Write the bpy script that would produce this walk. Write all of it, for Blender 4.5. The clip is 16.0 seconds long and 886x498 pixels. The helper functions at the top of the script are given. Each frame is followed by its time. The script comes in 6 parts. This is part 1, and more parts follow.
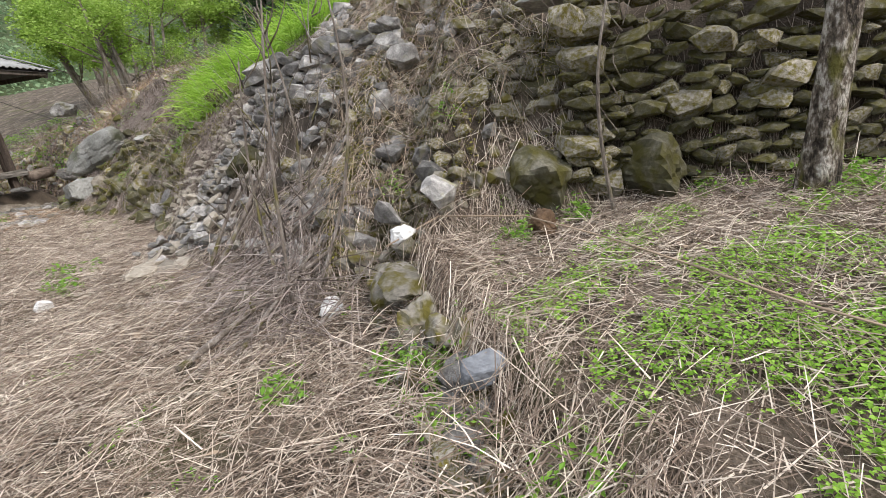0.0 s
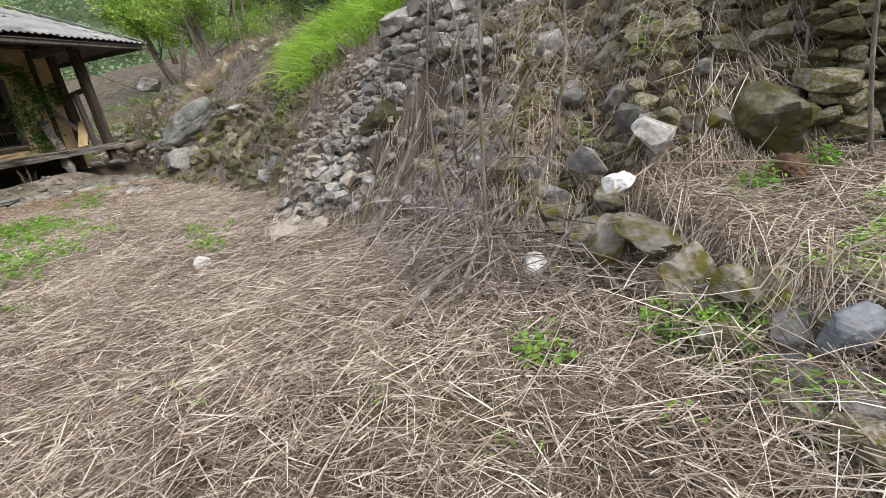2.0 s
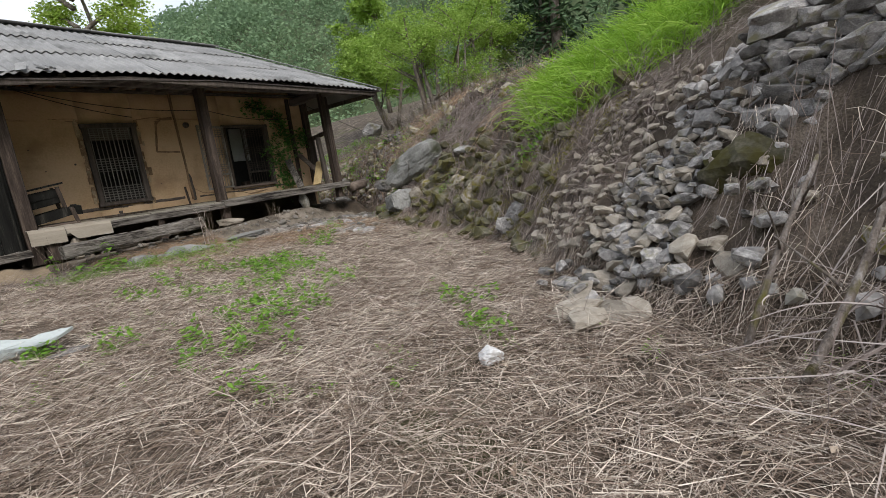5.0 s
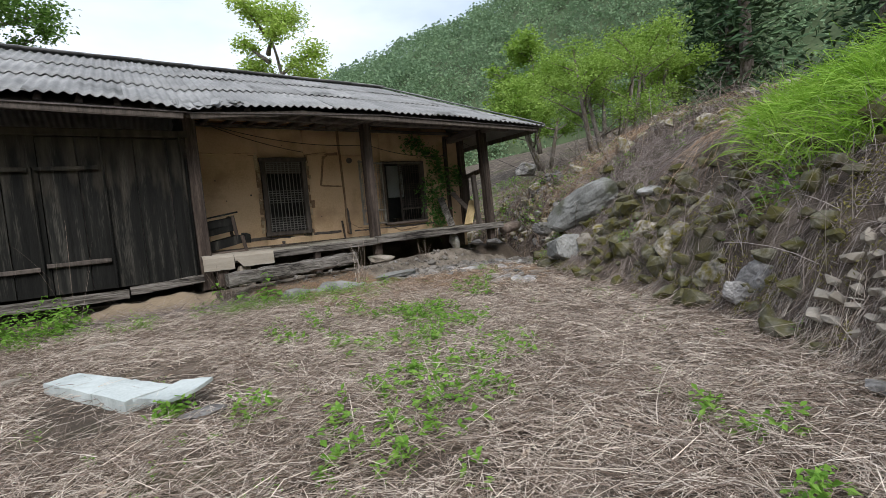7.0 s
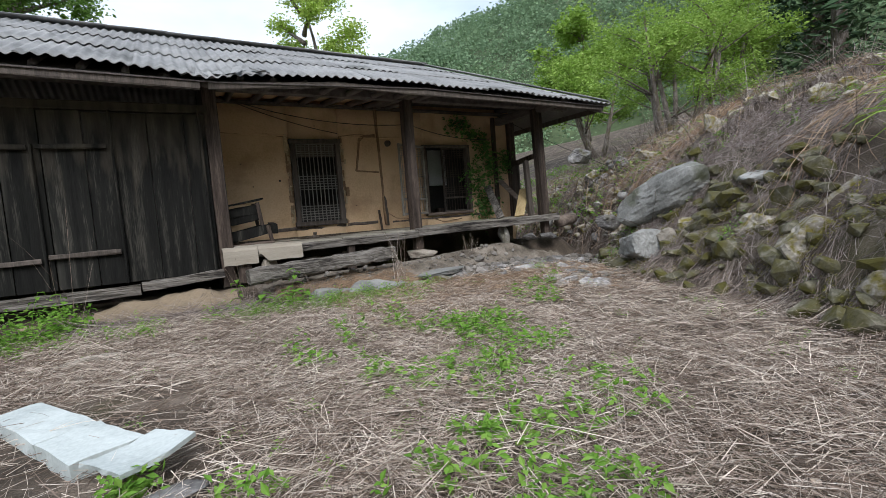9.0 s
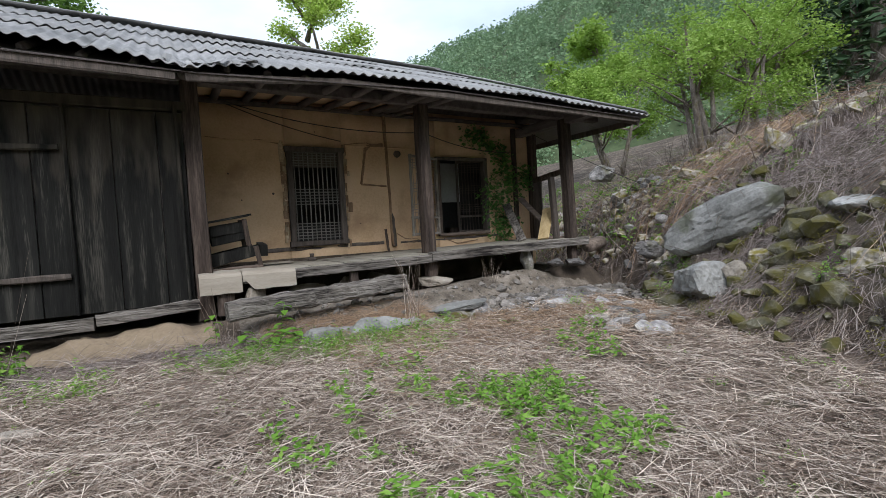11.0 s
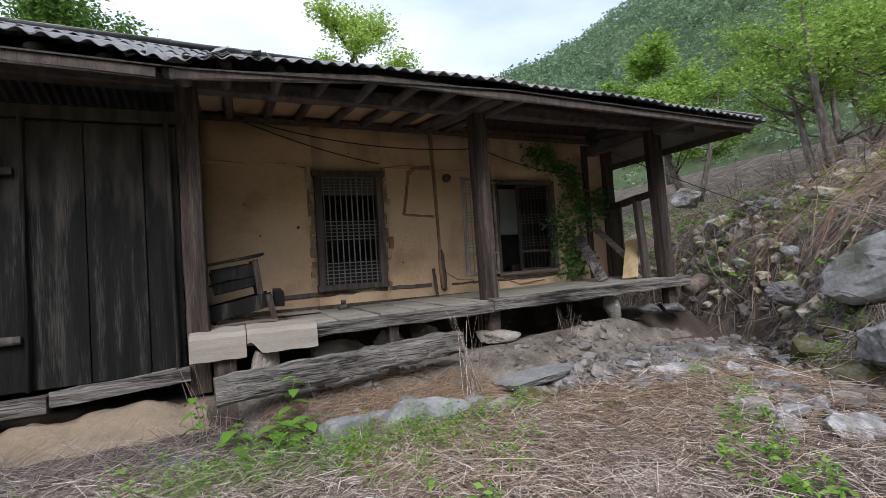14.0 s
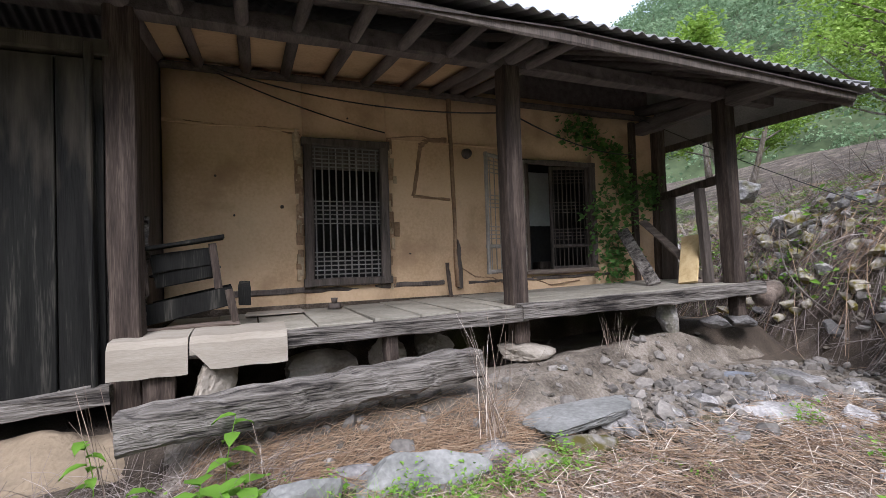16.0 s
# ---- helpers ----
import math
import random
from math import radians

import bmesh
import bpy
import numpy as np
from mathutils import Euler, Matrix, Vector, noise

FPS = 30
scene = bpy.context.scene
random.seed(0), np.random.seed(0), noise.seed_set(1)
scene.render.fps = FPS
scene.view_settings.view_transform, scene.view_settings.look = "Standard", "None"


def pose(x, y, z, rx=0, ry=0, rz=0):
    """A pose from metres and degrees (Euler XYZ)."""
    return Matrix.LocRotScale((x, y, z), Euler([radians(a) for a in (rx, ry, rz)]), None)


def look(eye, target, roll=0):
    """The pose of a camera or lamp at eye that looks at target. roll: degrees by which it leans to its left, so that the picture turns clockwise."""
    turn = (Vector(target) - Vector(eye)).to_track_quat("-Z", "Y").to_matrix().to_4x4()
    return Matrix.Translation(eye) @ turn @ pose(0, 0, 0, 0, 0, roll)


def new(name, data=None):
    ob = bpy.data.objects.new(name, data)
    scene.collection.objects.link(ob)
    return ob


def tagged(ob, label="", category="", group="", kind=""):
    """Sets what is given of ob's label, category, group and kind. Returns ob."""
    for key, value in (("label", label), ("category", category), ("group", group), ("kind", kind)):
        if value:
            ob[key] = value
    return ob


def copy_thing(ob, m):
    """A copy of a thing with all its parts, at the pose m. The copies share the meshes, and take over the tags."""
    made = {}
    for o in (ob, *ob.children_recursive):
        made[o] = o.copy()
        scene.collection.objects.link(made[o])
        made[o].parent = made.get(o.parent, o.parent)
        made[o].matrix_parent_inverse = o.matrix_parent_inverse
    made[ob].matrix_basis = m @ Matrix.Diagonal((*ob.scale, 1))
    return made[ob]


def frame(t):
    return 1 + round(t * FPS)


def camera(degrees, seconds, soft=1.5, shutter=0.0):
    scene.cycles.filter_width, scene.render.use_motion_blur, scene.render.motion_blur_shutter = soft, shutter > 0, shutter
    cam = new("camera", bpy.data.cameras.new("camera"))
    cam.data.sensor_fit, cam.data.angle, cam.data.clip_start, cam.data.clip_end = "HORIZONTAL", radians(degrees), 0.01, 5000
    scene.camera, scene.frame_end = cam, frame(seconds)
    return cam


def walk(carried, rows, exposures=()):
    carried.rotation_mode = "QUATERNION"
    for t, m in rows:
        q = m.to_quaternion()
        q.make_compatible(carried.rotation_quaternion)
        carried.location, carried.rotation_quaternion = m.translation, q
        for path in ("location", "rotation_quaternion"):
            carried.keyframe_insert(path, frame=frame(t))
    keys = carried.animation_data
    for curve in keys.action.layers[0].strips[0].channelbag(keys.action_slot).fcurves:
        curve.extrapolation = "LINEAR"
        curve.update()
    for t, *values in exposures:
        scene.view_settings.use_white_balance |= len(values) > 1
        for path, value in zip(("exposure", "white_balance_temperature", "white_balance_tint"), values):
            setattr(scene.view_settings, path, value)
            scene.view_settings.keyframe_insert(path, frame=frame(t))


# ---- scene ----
cam = camera(86.7, 16.0, soft=0.6)
PATH = [
    (0, (-3.634, -14.886, 1.309), (-1.793, -14.36, 0.73), -7.2),
    (0.5, (-3.667, -14.646, 1.267), (-1.833, -14.074, 0.708), -6.0),
    (1, (-3.723, -14.363, 1.19), (-1.888, -13.826, 0.603), -5.5),
    (1.5, (-3.782, -14.079, 1.183), (-1.974, -13.507, 0.546), -7.9),
    (2, (-3.679, -13.791, 1.17), (-1.915, -13.091, 0.537), -8.1),
    (2.5, (-3.577, -13.561, 1.199), (-1.841, -12.774, 0.591), -6.7),
    (3, (-3.499, -13.263, 1.159), (-1.737, -12.496, 0.605), -6.5),
    (3.5, (-3.41, -12.959, 1.196), (-1.681, -12.073, 0.723), -7.9),
    (4, (-3.21, -12.611, 1.196), (-1.574, -11.542, 0.768), -8.5),
    (4.5, (-3.075, -12.362, 1.214), (-1.538, -11.144, 0.822), -7.6),
    (5, (-2.97, -12.053, 1.222), (-1.486, -10.762, 0.861), -7.3),
    (5.2, (-2.935, -11.958, 1.232), (-1.477, -10.635, 0.879), -6.8),
    (7.3, (-2.469, -10.6, 1.251), (-1.412, -8.905, 1.147), -4.8),
    (7.5, (-2.432, -10.487, 1.236), (-1.4, -8.776, 1.141), -4.7),
    (8, (-2.295, -10.162, 1.246), (-1.319, -8.418, 1.158), -4.9),
    (8.5, (-2.198, -9.938, 1.243), (-1.24, -8.188, 1.097), -4.4),
    (8.7, (-2.154, -9.796, 1.239), (-1.18, -8.056, 1.086), -4.6),
    (10.8, (-1.769, -8.512, 1.362), (-0.797, -6.768, 1.239), -2.9),
    (11, (-1.741, -8.357, 1.379), (-0.749, -6.623, 1.291), -3.1),
    (11.5, (-1.701, -8.025, 1.414), (-0.732, -6.276, 1.388), -3.6),
    (12, (-1.556, -7.801, 1.398), (-0.642, -6.022, 1.399), -3.8),
    (12.5, (-1.383, -7.533, 1.437), (-0.536, -5.722, 1.479), -3.8),
    (13, (-1.316, -7.421, 1.47), (-0.543, -5.577, 1.487), -2.7),
    (13.5, (-1.208, -7.153, 1.444), (-0.405, -5.322, 1.488), -2.7),
    (14, (-1.107, -6.805, 1.477), (-0.28, -4.985, 1.542), -3.7),
    (14.5, (-0.939, -6.526, 1.453), (-0.134, -4.695, 1.47), -3.1),
    (15, (-0.772, -6.243, 1.473), (-0.027, -4.387, 1.456), -2.6),
    (15.5, (-0.656, -5.946, 1.446), (0.1, -4.094, 1.464), -2.5),
    (16, (-0.566, -5.625, 1.463), (0.194, -3.776, 1.508), -1.8),
]
walk(cam, [(t, look(e, g, r)) for t, e, g, r in PATH],
     exposures=((0, 0.82, 6500, 10), (3.5, 0.62, 6500, 10), (5.2, 0.3, 6350, 10), (8.5, 0.43, 5980, 9), (11, 0.49, 5880, 10), (12.5, 0.35, 5830, 11), (13.5, 0.43, 5830, 13), (14.5, 0.52, 5830, 14), (16, 1.0, 5820, 16)))

# ---- light ----
world = bpy.data.worlds.new("sky")
scene.world = world
world.use_nodes = True
wn = world.node_tree
sky = wn.nodes.new("ShaderNodeTexSky")
sky.sky_type, sky.sun_disc = "NISHITA", False
sky.sun_elevation, sky.sun_rotation = radians(46), radians(200)
sky.air_density, sky.dust_density, sky.ozone_density = 1.0, 6.0, 1.0
# thin cloud cover: the sky's blue is mostly covered by bright grey cloud with soft gaps
tc = wn.nodes.new("ShaderNodeTexCoord")
mp = wn.nodes.new("ShaderNodeMapping")
mp.inputs["Scale"].default_value = (1.0, 1.0, 2.6)
cl = wn.nodes.new("ShaderNodeTexNoise")
cl.inputs["Scale"].default_value, cl.inputs["Detail"].default_value = 2.2, 5.0
rp = wn.nodes.new("ShaderNodeValToRGB")
rp.color_ramp.elements[0].position, rp.color_ramp.elements[0].color = 0.30, (6.0, 6.9, 8.2, 1)
rp.color_ramp.elements[1].position, rp.color_ramp.elements[1].color = 0.68, (11.0, 11.4, 12.0, 1)
mx = wn.nodes.new("ShaderNodeMix")
mx.data_type = "RGBA"
mx.inputs[0].default_value = 0.86
bg = wn.nodes["Background"]
wn.links.new(tc.outputs["Generated"], mp.inputs["Vector"])
wn.links.new(mp.outputs[0], cl.inputs["Vector"])
wn.links.new(cl.outputs[0], rp.inputs[0])
wn.links.new(sky.outputs[0], mx.inputs[6])
wn.links.new(rp.outputs[0], mx.inputs[7])
wn.links.new(mx.outputs[2], bg.inputs["Color"])
bg.inputs["Strength"].default_value = 0.098
sun = new("sun", bpy.data.lights.new("sun", "SUN"))
sun.data.energy, sun.data.angle, sun.data.color = 1.9, radians(28), (1.0, 0.96, 0.9)
sun.matrix_world = look((0, 0, 0), (0.30, 0.85, -0.95))

# ---- materials ----


def node_material(name, stops, scale=6.0, detail=6.0, rough=0.9, bump=0.4, fine=60.0, stretch=(1, 1, 1), spot=None, spot_scale=2.0,
                  spot_range=(0.5, 0.62), jitter=0.0, space="Object", metal=0.0, island=False, spec=0.3, bump_distance=0.02):
    """Two scales of noise over a colour ramp, an optional second colour in patches, relief, and a jitter of brightness per piece."""
    m = bpy.data.materials.new(name)
    m.use_nodes = True
    t = m.node_tree
    L = t.links.new
    b = t.nodes["Principled BSDF"]
    b.inputs["Roughness"].default_value, b.inputs["Metallic"].default_value = rough, metal
    b.inputs["Specular IOR Level"].default_value = spec
    co = t.nodes.new("ShaderNodeTexCoord")
    ma = t.nodes.new("ShaderNodeMapping")
    ma.inputs["Scale"].default_value = stretch
    if space == "World":
        ge = t.nodes.new("ShaderNodeNewGeometry")
        L(ge.outputs["Position"], ma.inputs["Vector"])
    else:
        L(co.outputs[space], ma.inputs["Vector"])
    info = t.nodes.new("ShaderNodeObjectInfo")
    src = info.outputs["Random"]
    if island:
        gi = t.nodes.new("ShaderNodeNewGeometry")
        src = gi.outputs["Random Per Island"]
    n1 = t.nodes.new("ShaderNodeTexNoise")
    n1.inputs["Scale"].default_value, n1.inputs["Detail"].default_value = scale, detail
    n2 = t.nodes.new("ShaderNodeTexNoise")
    n2.inputs["Scale"].default_value, n2.inputs["Detail"].default_value = fine, 4.0
    off = t.nodes.new("ShaderNodeVectorMath")
    off.operation = "ADD"
    mul = t.nodes.new("ShaderNodeMath")
    mul.operation, mul.inputs[1].default_value = "MULTIPLY", 37.0 if jitter else 0.0
    L(src, mul.inputs[0])
    L(ma.outputs[0], off.inputs[0])
    L(mul.outputs[0], off.inputs[1])
    L(off.outputs[0], n1.inputs["Vector"])
    L(off.outputs[0], n2.inputs["Vector"])
    mixn = t.nodes.new("ShaderNodeMix")
    mixn.inputs[0].default_value = 0.35
    L(n1.outputs[0], mixn.inputs[2])
    L(n2.outputs[0], mixn.inputs[3])
    ra = t.nodes.new("ShaderNodeValToRGB")
    e = ra.color_ramp.elements
    while len(e) < len(stops):
        e.new(0.5)
    for k, (p, c) in enumerate(stops):
        e[k].position, e[k].color = p, (*c, 1)
    L(mixn.outputs[0], ra.inputs[0])
    col = ra.outputs[0]
    if spot:
        n3 = t.nodes.new("ShaderNodeTexNoise")
        n3.inputs["Scale"].default_value, n3.inputs["Detail"].default_value = spot_scale, 5.0
        L(off.outputs[0], n3.inputs["Vector"])
        r3 = t.nodes.new("ShaderNodeMapRange")
        r3.inputs[1].default_value, r3.inputs[2].default_value = spot_range
        L(n3.outputs[0], r3.inputs[0])
        mc = t.nodes.new("ShaderNodeMix")
        mc.data_type = "RGBA"
        mc.inputs[7].default_value = (*spot, 1)
        L(r3.outputs[0], mc.inputs[0])
        L(col, mc.inputs[6])
        col = mc.outputs[2]
    if jitter:
        hs = t.nodes.new("ShaderNodeHueSaturation")
        jr = t.nodes.new("ShaderNodeMapRange")
        jr.inputs[3].default_value, jr.inputs[4].default_value = 1 - jitter, 1 + jitter
        L(src, jr.inputs[0])
        L(jr.outputs[0], hs.inputs["Value"])
        L(col, hs.inputs["Color"])
        col = hs.outputs[0]
    L(col, b.inputs["Base Color"])
    bu = t.nodes.new("ShaderNodeBump")
    bu.inputs["Strength"].default_value, bu.inputs["Distance"].default_value = bump, bump_distance
    L(mixn.outputs[0], bu.inputs["Height"])
    L(bu.outputs[0], b.inputs["Normal"])
    return m


# darkest stops also stand in for shaded gaps beneath the straw
M_EARTH = node_material("dry_earth", [(0.3, (0.03, 0.022, 0.016)), (0.5, (0.085, 0.065, 0.048)), (0.68, (0.24, 0.19, 0.15))], 2.2, 9, 0.95, 0.9, 70,
                        spot=(0.075, 0.08, 0.025), spot_scale=0.8, spot_range=(0.56, 0.76), space="World", bump_distance=0.05)
M_SOIL = node_material("grey_soil", [(0.32, (0.055, 0.044, 0.034)), (0.5, (0.17, 0.142, 0.112)), (0.68, (0.33, 0.285, 0.24))], 3.4, 9, 0.95, 0.7, 40, space="World", bump_distance=0.05)
M_MUD = node_material("ochre_mud", [(0.28, (0.48, 0.315, 0.175)), (0.5, (0.64, 0.45, 0.275)), (0.75, (0.73, 0.54, 0.35))], 1.1, 8, 0.93, 0.5, 30,
                      spot=(0.40, 0.265, 0.16), spot_scale=1.7, spot_range=(0.54, 0.74), space="World", bump_distance=0.035)
M_PLINTH = node_material("pale_mud", [(0.3, (0.20, 0.15, 0.10)), (0.7, (0.34, 0.265, 0.18))], 2.6, 8, 0.93, 0.9, 30, space="World", spot=(0.17, 0.13, 0.09), spot_scale=2.6, spot_range=(0.52, 0.68), bump_distance=0.04)
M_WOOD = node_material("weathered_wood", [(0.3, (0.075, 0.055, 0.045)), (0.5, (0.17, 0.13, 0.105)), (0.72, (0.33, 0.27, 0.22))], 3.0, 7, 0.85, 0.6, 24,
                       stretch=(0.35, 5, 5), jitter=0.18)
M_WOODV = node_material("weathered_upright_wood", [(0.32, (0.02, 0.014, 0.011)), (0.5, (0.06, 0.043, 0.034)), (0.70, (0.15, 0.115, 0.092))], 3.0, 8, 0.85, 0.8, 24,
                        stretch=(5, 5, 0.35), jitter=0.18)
M_STAIN = node_material("brown_stained_mud", [(0.3, (0.14, 0.085, 0.05)), (0.5, (0.27, 0.175, 0.105)), (0.72, (0.46, 0.32, 0.20))], 4.0, 9, 0.93, 0.9, 34, space="World", bump_distance=0.03)
M_DARK = node_material("sooty_wood", [(0.3, (0.045, 0.037, 0.032)), (0.7, (0.16, 0.13, 0.11))], 3.0, 6, 0.85, 0.5, 24, stretch=(5, 5, 0.5), jitter=0.2)
M_BOARD = node_material("black_tarred_board", [(0.36, (0.008, 0.0075, 0.007)), (0.55, (0.017, 0.0165, 0.0145)), (0.70, (0.085, 0.077, 0.064))], 1.9, 9, 0.9, 0.6, 22,
                        stretch=(5, 5, 0.3), jitter=0.25, spec=0.15, spot=(0.05, 0.047, 0.04), spot_scale=1.1, spot_range=(0.58, 0.76))
def wear_from_top(m, colour, low, high):
    """Lets bare wood show where the tar has worn off, in ragged streaks down from the top of the boards."""
    t = m.node_tree
    b = t.nodes["Principled BSDF"]
    old = b.inputs["Base Color"].links[0].from_socket
    g, sp = t.nodes.new("ShaderNodeNewGeometry"), t.nodes.new("ShaderNodeSeparateXYZ")
    mp_, nz = t.nodes.new("ShaderNodeMapping"), t.nodes.new("ShaderNodeTexNoise")
    mp_.inputs["Scale"].default_value = (5, 5, 0.9)
    nz.inputs["Scale"].default_value, nz.inputs["Detail"].default_value = 1.4, 9.0
    ad, mr, mc = t.nodes.new("ShaderNodeMath"), t.nodes.new("ShaderNodeMapRange"), t.nodes.new("ShaderNodeMix")
    ad.operation, ad.inputs[1].default_value = "MULTIPLY_ADD", 3.2
    mr.inputs[1].default_value, mr.inputs[2].default_value = low, high
    mr.inputs[4].default_value = 0.85
    mc.data_type = "RGBA"
    mc.inputs[7].default_value = (*colour, 1)
    t.links.new(g.outputs["Position"], sp.inputs[0])
    t.links.new(g.outputs["Position"], mp_.inputs["Vector"])
    t.links.new(mp_.outputs[0], nz.inputs["Vector"])
    t.links.new(nz.outputs[0], ad.inputs[0])
    t.links.new(sp.outputs[2], ad.inputs[2])
    t.links.new(ad.outputs[0], mr.inputs[0])
    t.links.new(mr.outputs[0], mc.inputs[0])
    t.links.new(old, mc.inputs[6])
    t.links.new(mc.outputs[2], b.inputs["Base Color"])


wear_from_top(M_BOARD, (0.12, 0.10, 0.075), 3.7, 5.2)
M_SLATE = node_material("grey_cement_sheet", [(0.3, (0.15, 0.15, 0.15)), (0.55, (0.27, 0.265, 0.26)), (0.75, (0.40, 0.39, 0.38))], 1.4, 8, 0.9, 0.5, 45,
                        spot=(0.10, 0.10, 0.095), spot_scale=1.3, spot_range=(0.55, 0.75), space="World", jitter=0.1)
M_STONE = node_material("grey_fieldstone", [(0.28, (0.06, 0.056, 0.054)), (0.5, (0.225, 0.21, 0.2)), (0.74, (0.54, 0.51, 0.48))], 4.0, 7, 0.88, 0.9, 34, jitter=0.5, spot=(0.17, 0.155, 0.09), spot_scale=2.5, spot_range=(0.56, 0.72))
M_MOSSY = node_material("mossy_fieldstone", [(0.28, (0.09, 0.08, 0.064)), (0.5, (0.24, 0.215, 0.18)), (0.74, (0.46, 0.42, 0.37))], 5.0, 7, 0.92, 1.0, 34,
                        spot=(0.12, 0.10, 0.022), spot_scale=11.0, spot_range=(0.42, 0.62), jitter=0.45)
M_DARKMOSS = node_material("dark_moss_on_stone", [(0.28, (0.035, 0.032, 0.022)), (0.5, (0.10, 0.092, 0.062)), (0.74, (0.26, 0.235, 0.19))], 6.0, 8, 0.95, 1.0, 40,
                           spot=(0.07, 0.062, 0.015), spot_scale=7.0, spot_range=(0.40, 0.60), jitter=0.45)
M_TAN = node_material("tan_fieldstone", [(0.28, (0.17, 0.14, 0.11)), (0.5, (0.31, 0.27, 0.22)), (0.74, (0.46, 0.41, 0.35))], 4.0, 7, 0.9, 0.7, 34, jitter=0.25)
M_WHITE = node_material("white_quartz", [(0.3, (0.55, 0.53, 0.52)), (0.7, (0.85, 0.83, 0.82))], 5.0, 6, 0.6, 0.5, 30)
# near-black colour that paints in the gloom of the unlit rooms
M_ROOM_SHADE = node_material("room_shade_black", [(0.3, (0.02, 0.02, 0.02)), (0.7, (0.05, 0.048, 0.045))], 2.0, 5, 0.9, 0.2, 20)


def simple_bm():
    return bmesh.new()


def add_box(bm, x0, x1, y0, y1, z0, z1, bevel=0.0, wobble=0.0, m=None):
    """A box with softened edges and uneven corners, added to bm."""
    t = bmesh.new()
    bmesh.ops.create_cube(t, size=1.0)
    for v in t.verts:
        v.co = Vector(((x0 + x1) / 2 + v.co.x * (x1 - x0), (y0 + y1) / 2 + v.co.y * (y1 - y0), (z0 + z1) / 2 + v.co.z * (z1 - z0)))
    if wobble:
        for v in t.verts:
            v.co += Vector([random.uniform(-wobble, wobble) for _ in range(3)])
    if bevel:
        bmesh.ops.bevel(t, geom=list(t.edges), offset=bevel, segments=1, affect="EDGES")
    if m:
        t.transform(m)
    me = bpy.data.meshes.new("tmp")
    t.to_mesh(me)
    t.free()
    bm.from_mesh(me)
    bpy.data.meshes.remove(me)


def finish(name, bm, material, smooth=False):
    me = bpy.data.meshes.new(name)
    bm.to_mesh(me)
    bm.free()
    me.materials.append(material)
    if smooth:
        me.shade_smooth()
    return new(name, me)


def part(name, bm, material, parent, label="", smooth=False):
    ob = finish(name, bm, material, smooth)
    ob.parent = parent
    if label:
        tagged(ob, label)
    return ob


def box_part(name, dims, material, parent, label="", bevel=0.008, wobble=0.004, m=None):
    bm = simple_bm()
    add_box(bm, *dims, bevel=bevel, wobble=wobble, m=m)
    return part(name, bm, material, parent, label)


def thing(name, label, category, at=(0, 0, 0), group="", kind=""):
    ob = new(name)
    ob.location = at
    return tagged(ob, label, category, group, kind)


def arrays_mesh(name, verts, faces, material, smooth=False):
    """A mesh object from arrays of vertices and of equal-sized faces."""
    me = bpy.data.meshes.new(name)
    verts, faces = np.asarray(verts, np.float32), np.asarray(faces, np.int32)
    k = faces.shape[1]
    me.vertices.add(len(verts))
    me.vertices.foreach_set("co", verts.ravel())
    me.loops.add(faces.size)
    me.loops.foreach_set("vertex_index", faces.ravel())
    me.polygons.add(len(faces))
    me.polygons.foreach_set("loop_start", np.arange(0, faces.size, k, dtype=np.int32))
    me.polygons.foreach_set("use_smooth", np.full(len(faces), smooth))
    me.update(calc_edges=True)
    me.validate()
    me.materials.append(material)
    return new(name, me)


# ---- ground ----
FOOT = np.array([(0.3, -30.0), (0.25, -17.5), (0.05, -15.4), (-0.55, -14.1), (-0.85, -13.2), (-0.35, -12.2), (0.15, -11.1), (1.2, -9.9), (2.25, -8.6),
                 (3.2, -7.0), (3.7, -5.2), (4.3, -3.8), (5.9, -2.5), (6.8, 0.2), (8.3, 6.0), (9.0, 30.0)])
REACH = np.array([0.0, 0.15, 0.5, 0.85, 1.15, 1.7, 2.6, 4.0, 8.0, 20.0])
RISE = np.array([
    (0, 0.6, 1.3, 1.7, 2, 2.3, 2.7, 3.2, 4.5, 8),
    (0, 0.7, 1.4, 1.8, 2, 2.3, 2.7, 3.2, 4.5, 8),
    (0, 0.6, 1.1, 1.5, 1.8, 2.2, 2.7, 3.2, 4.5, 8),
    (0, 0.18, 0.58, 0.85, 1.1, 1.6, 2.4, 3.1, 4.5, 8),
    (0, 0.2, 0.6, 0.82, 1.12, 1.6, 2.4, 3.15, 4.55, 8),
    (0, 0.3, 0.64, 0.92, 1.42, 1.9, 2.65, 3.25, 4.6, 8),
    (0, 0.22, 0.45, 0.95, 1.5, 1.85, 2.6, 3.2, 4.6, 8),
    (0, 0.35, 0.82, 1.02, 1.48, 1.88, 2.55, 2.95, 4.3, 7),
    (0, 0.12, 0.85, 1.3, 1.55, 2.05, 2.65, 2.95, 4, 6),
    (0, 0.15, 0.7, 0.98, 1.32, 2, 2.4, 2.7, 3.95, 6),
    (0, 0.12, 0.38, 0.68, 0.95, 1.5, 2.2, 2.65, 3.8, 6),
    (0, 0.08, 0.3, 0.65, 1.05, 1.85, 2.6, 2.95, 3.6, 6),
    (0, 0.4, 1.05, 1.55, 1.85, 2.2, 2.75, 3.1, 3.6, 6),
    (0, 0.35, 0.95, 1.45, 1.75, 2, 2.3, 2.7, 3.4, 6),
    (0, 0.15, 0.4, 0.7, 0.9, 1.2, 1.6, 2.1, 3.2, 7),
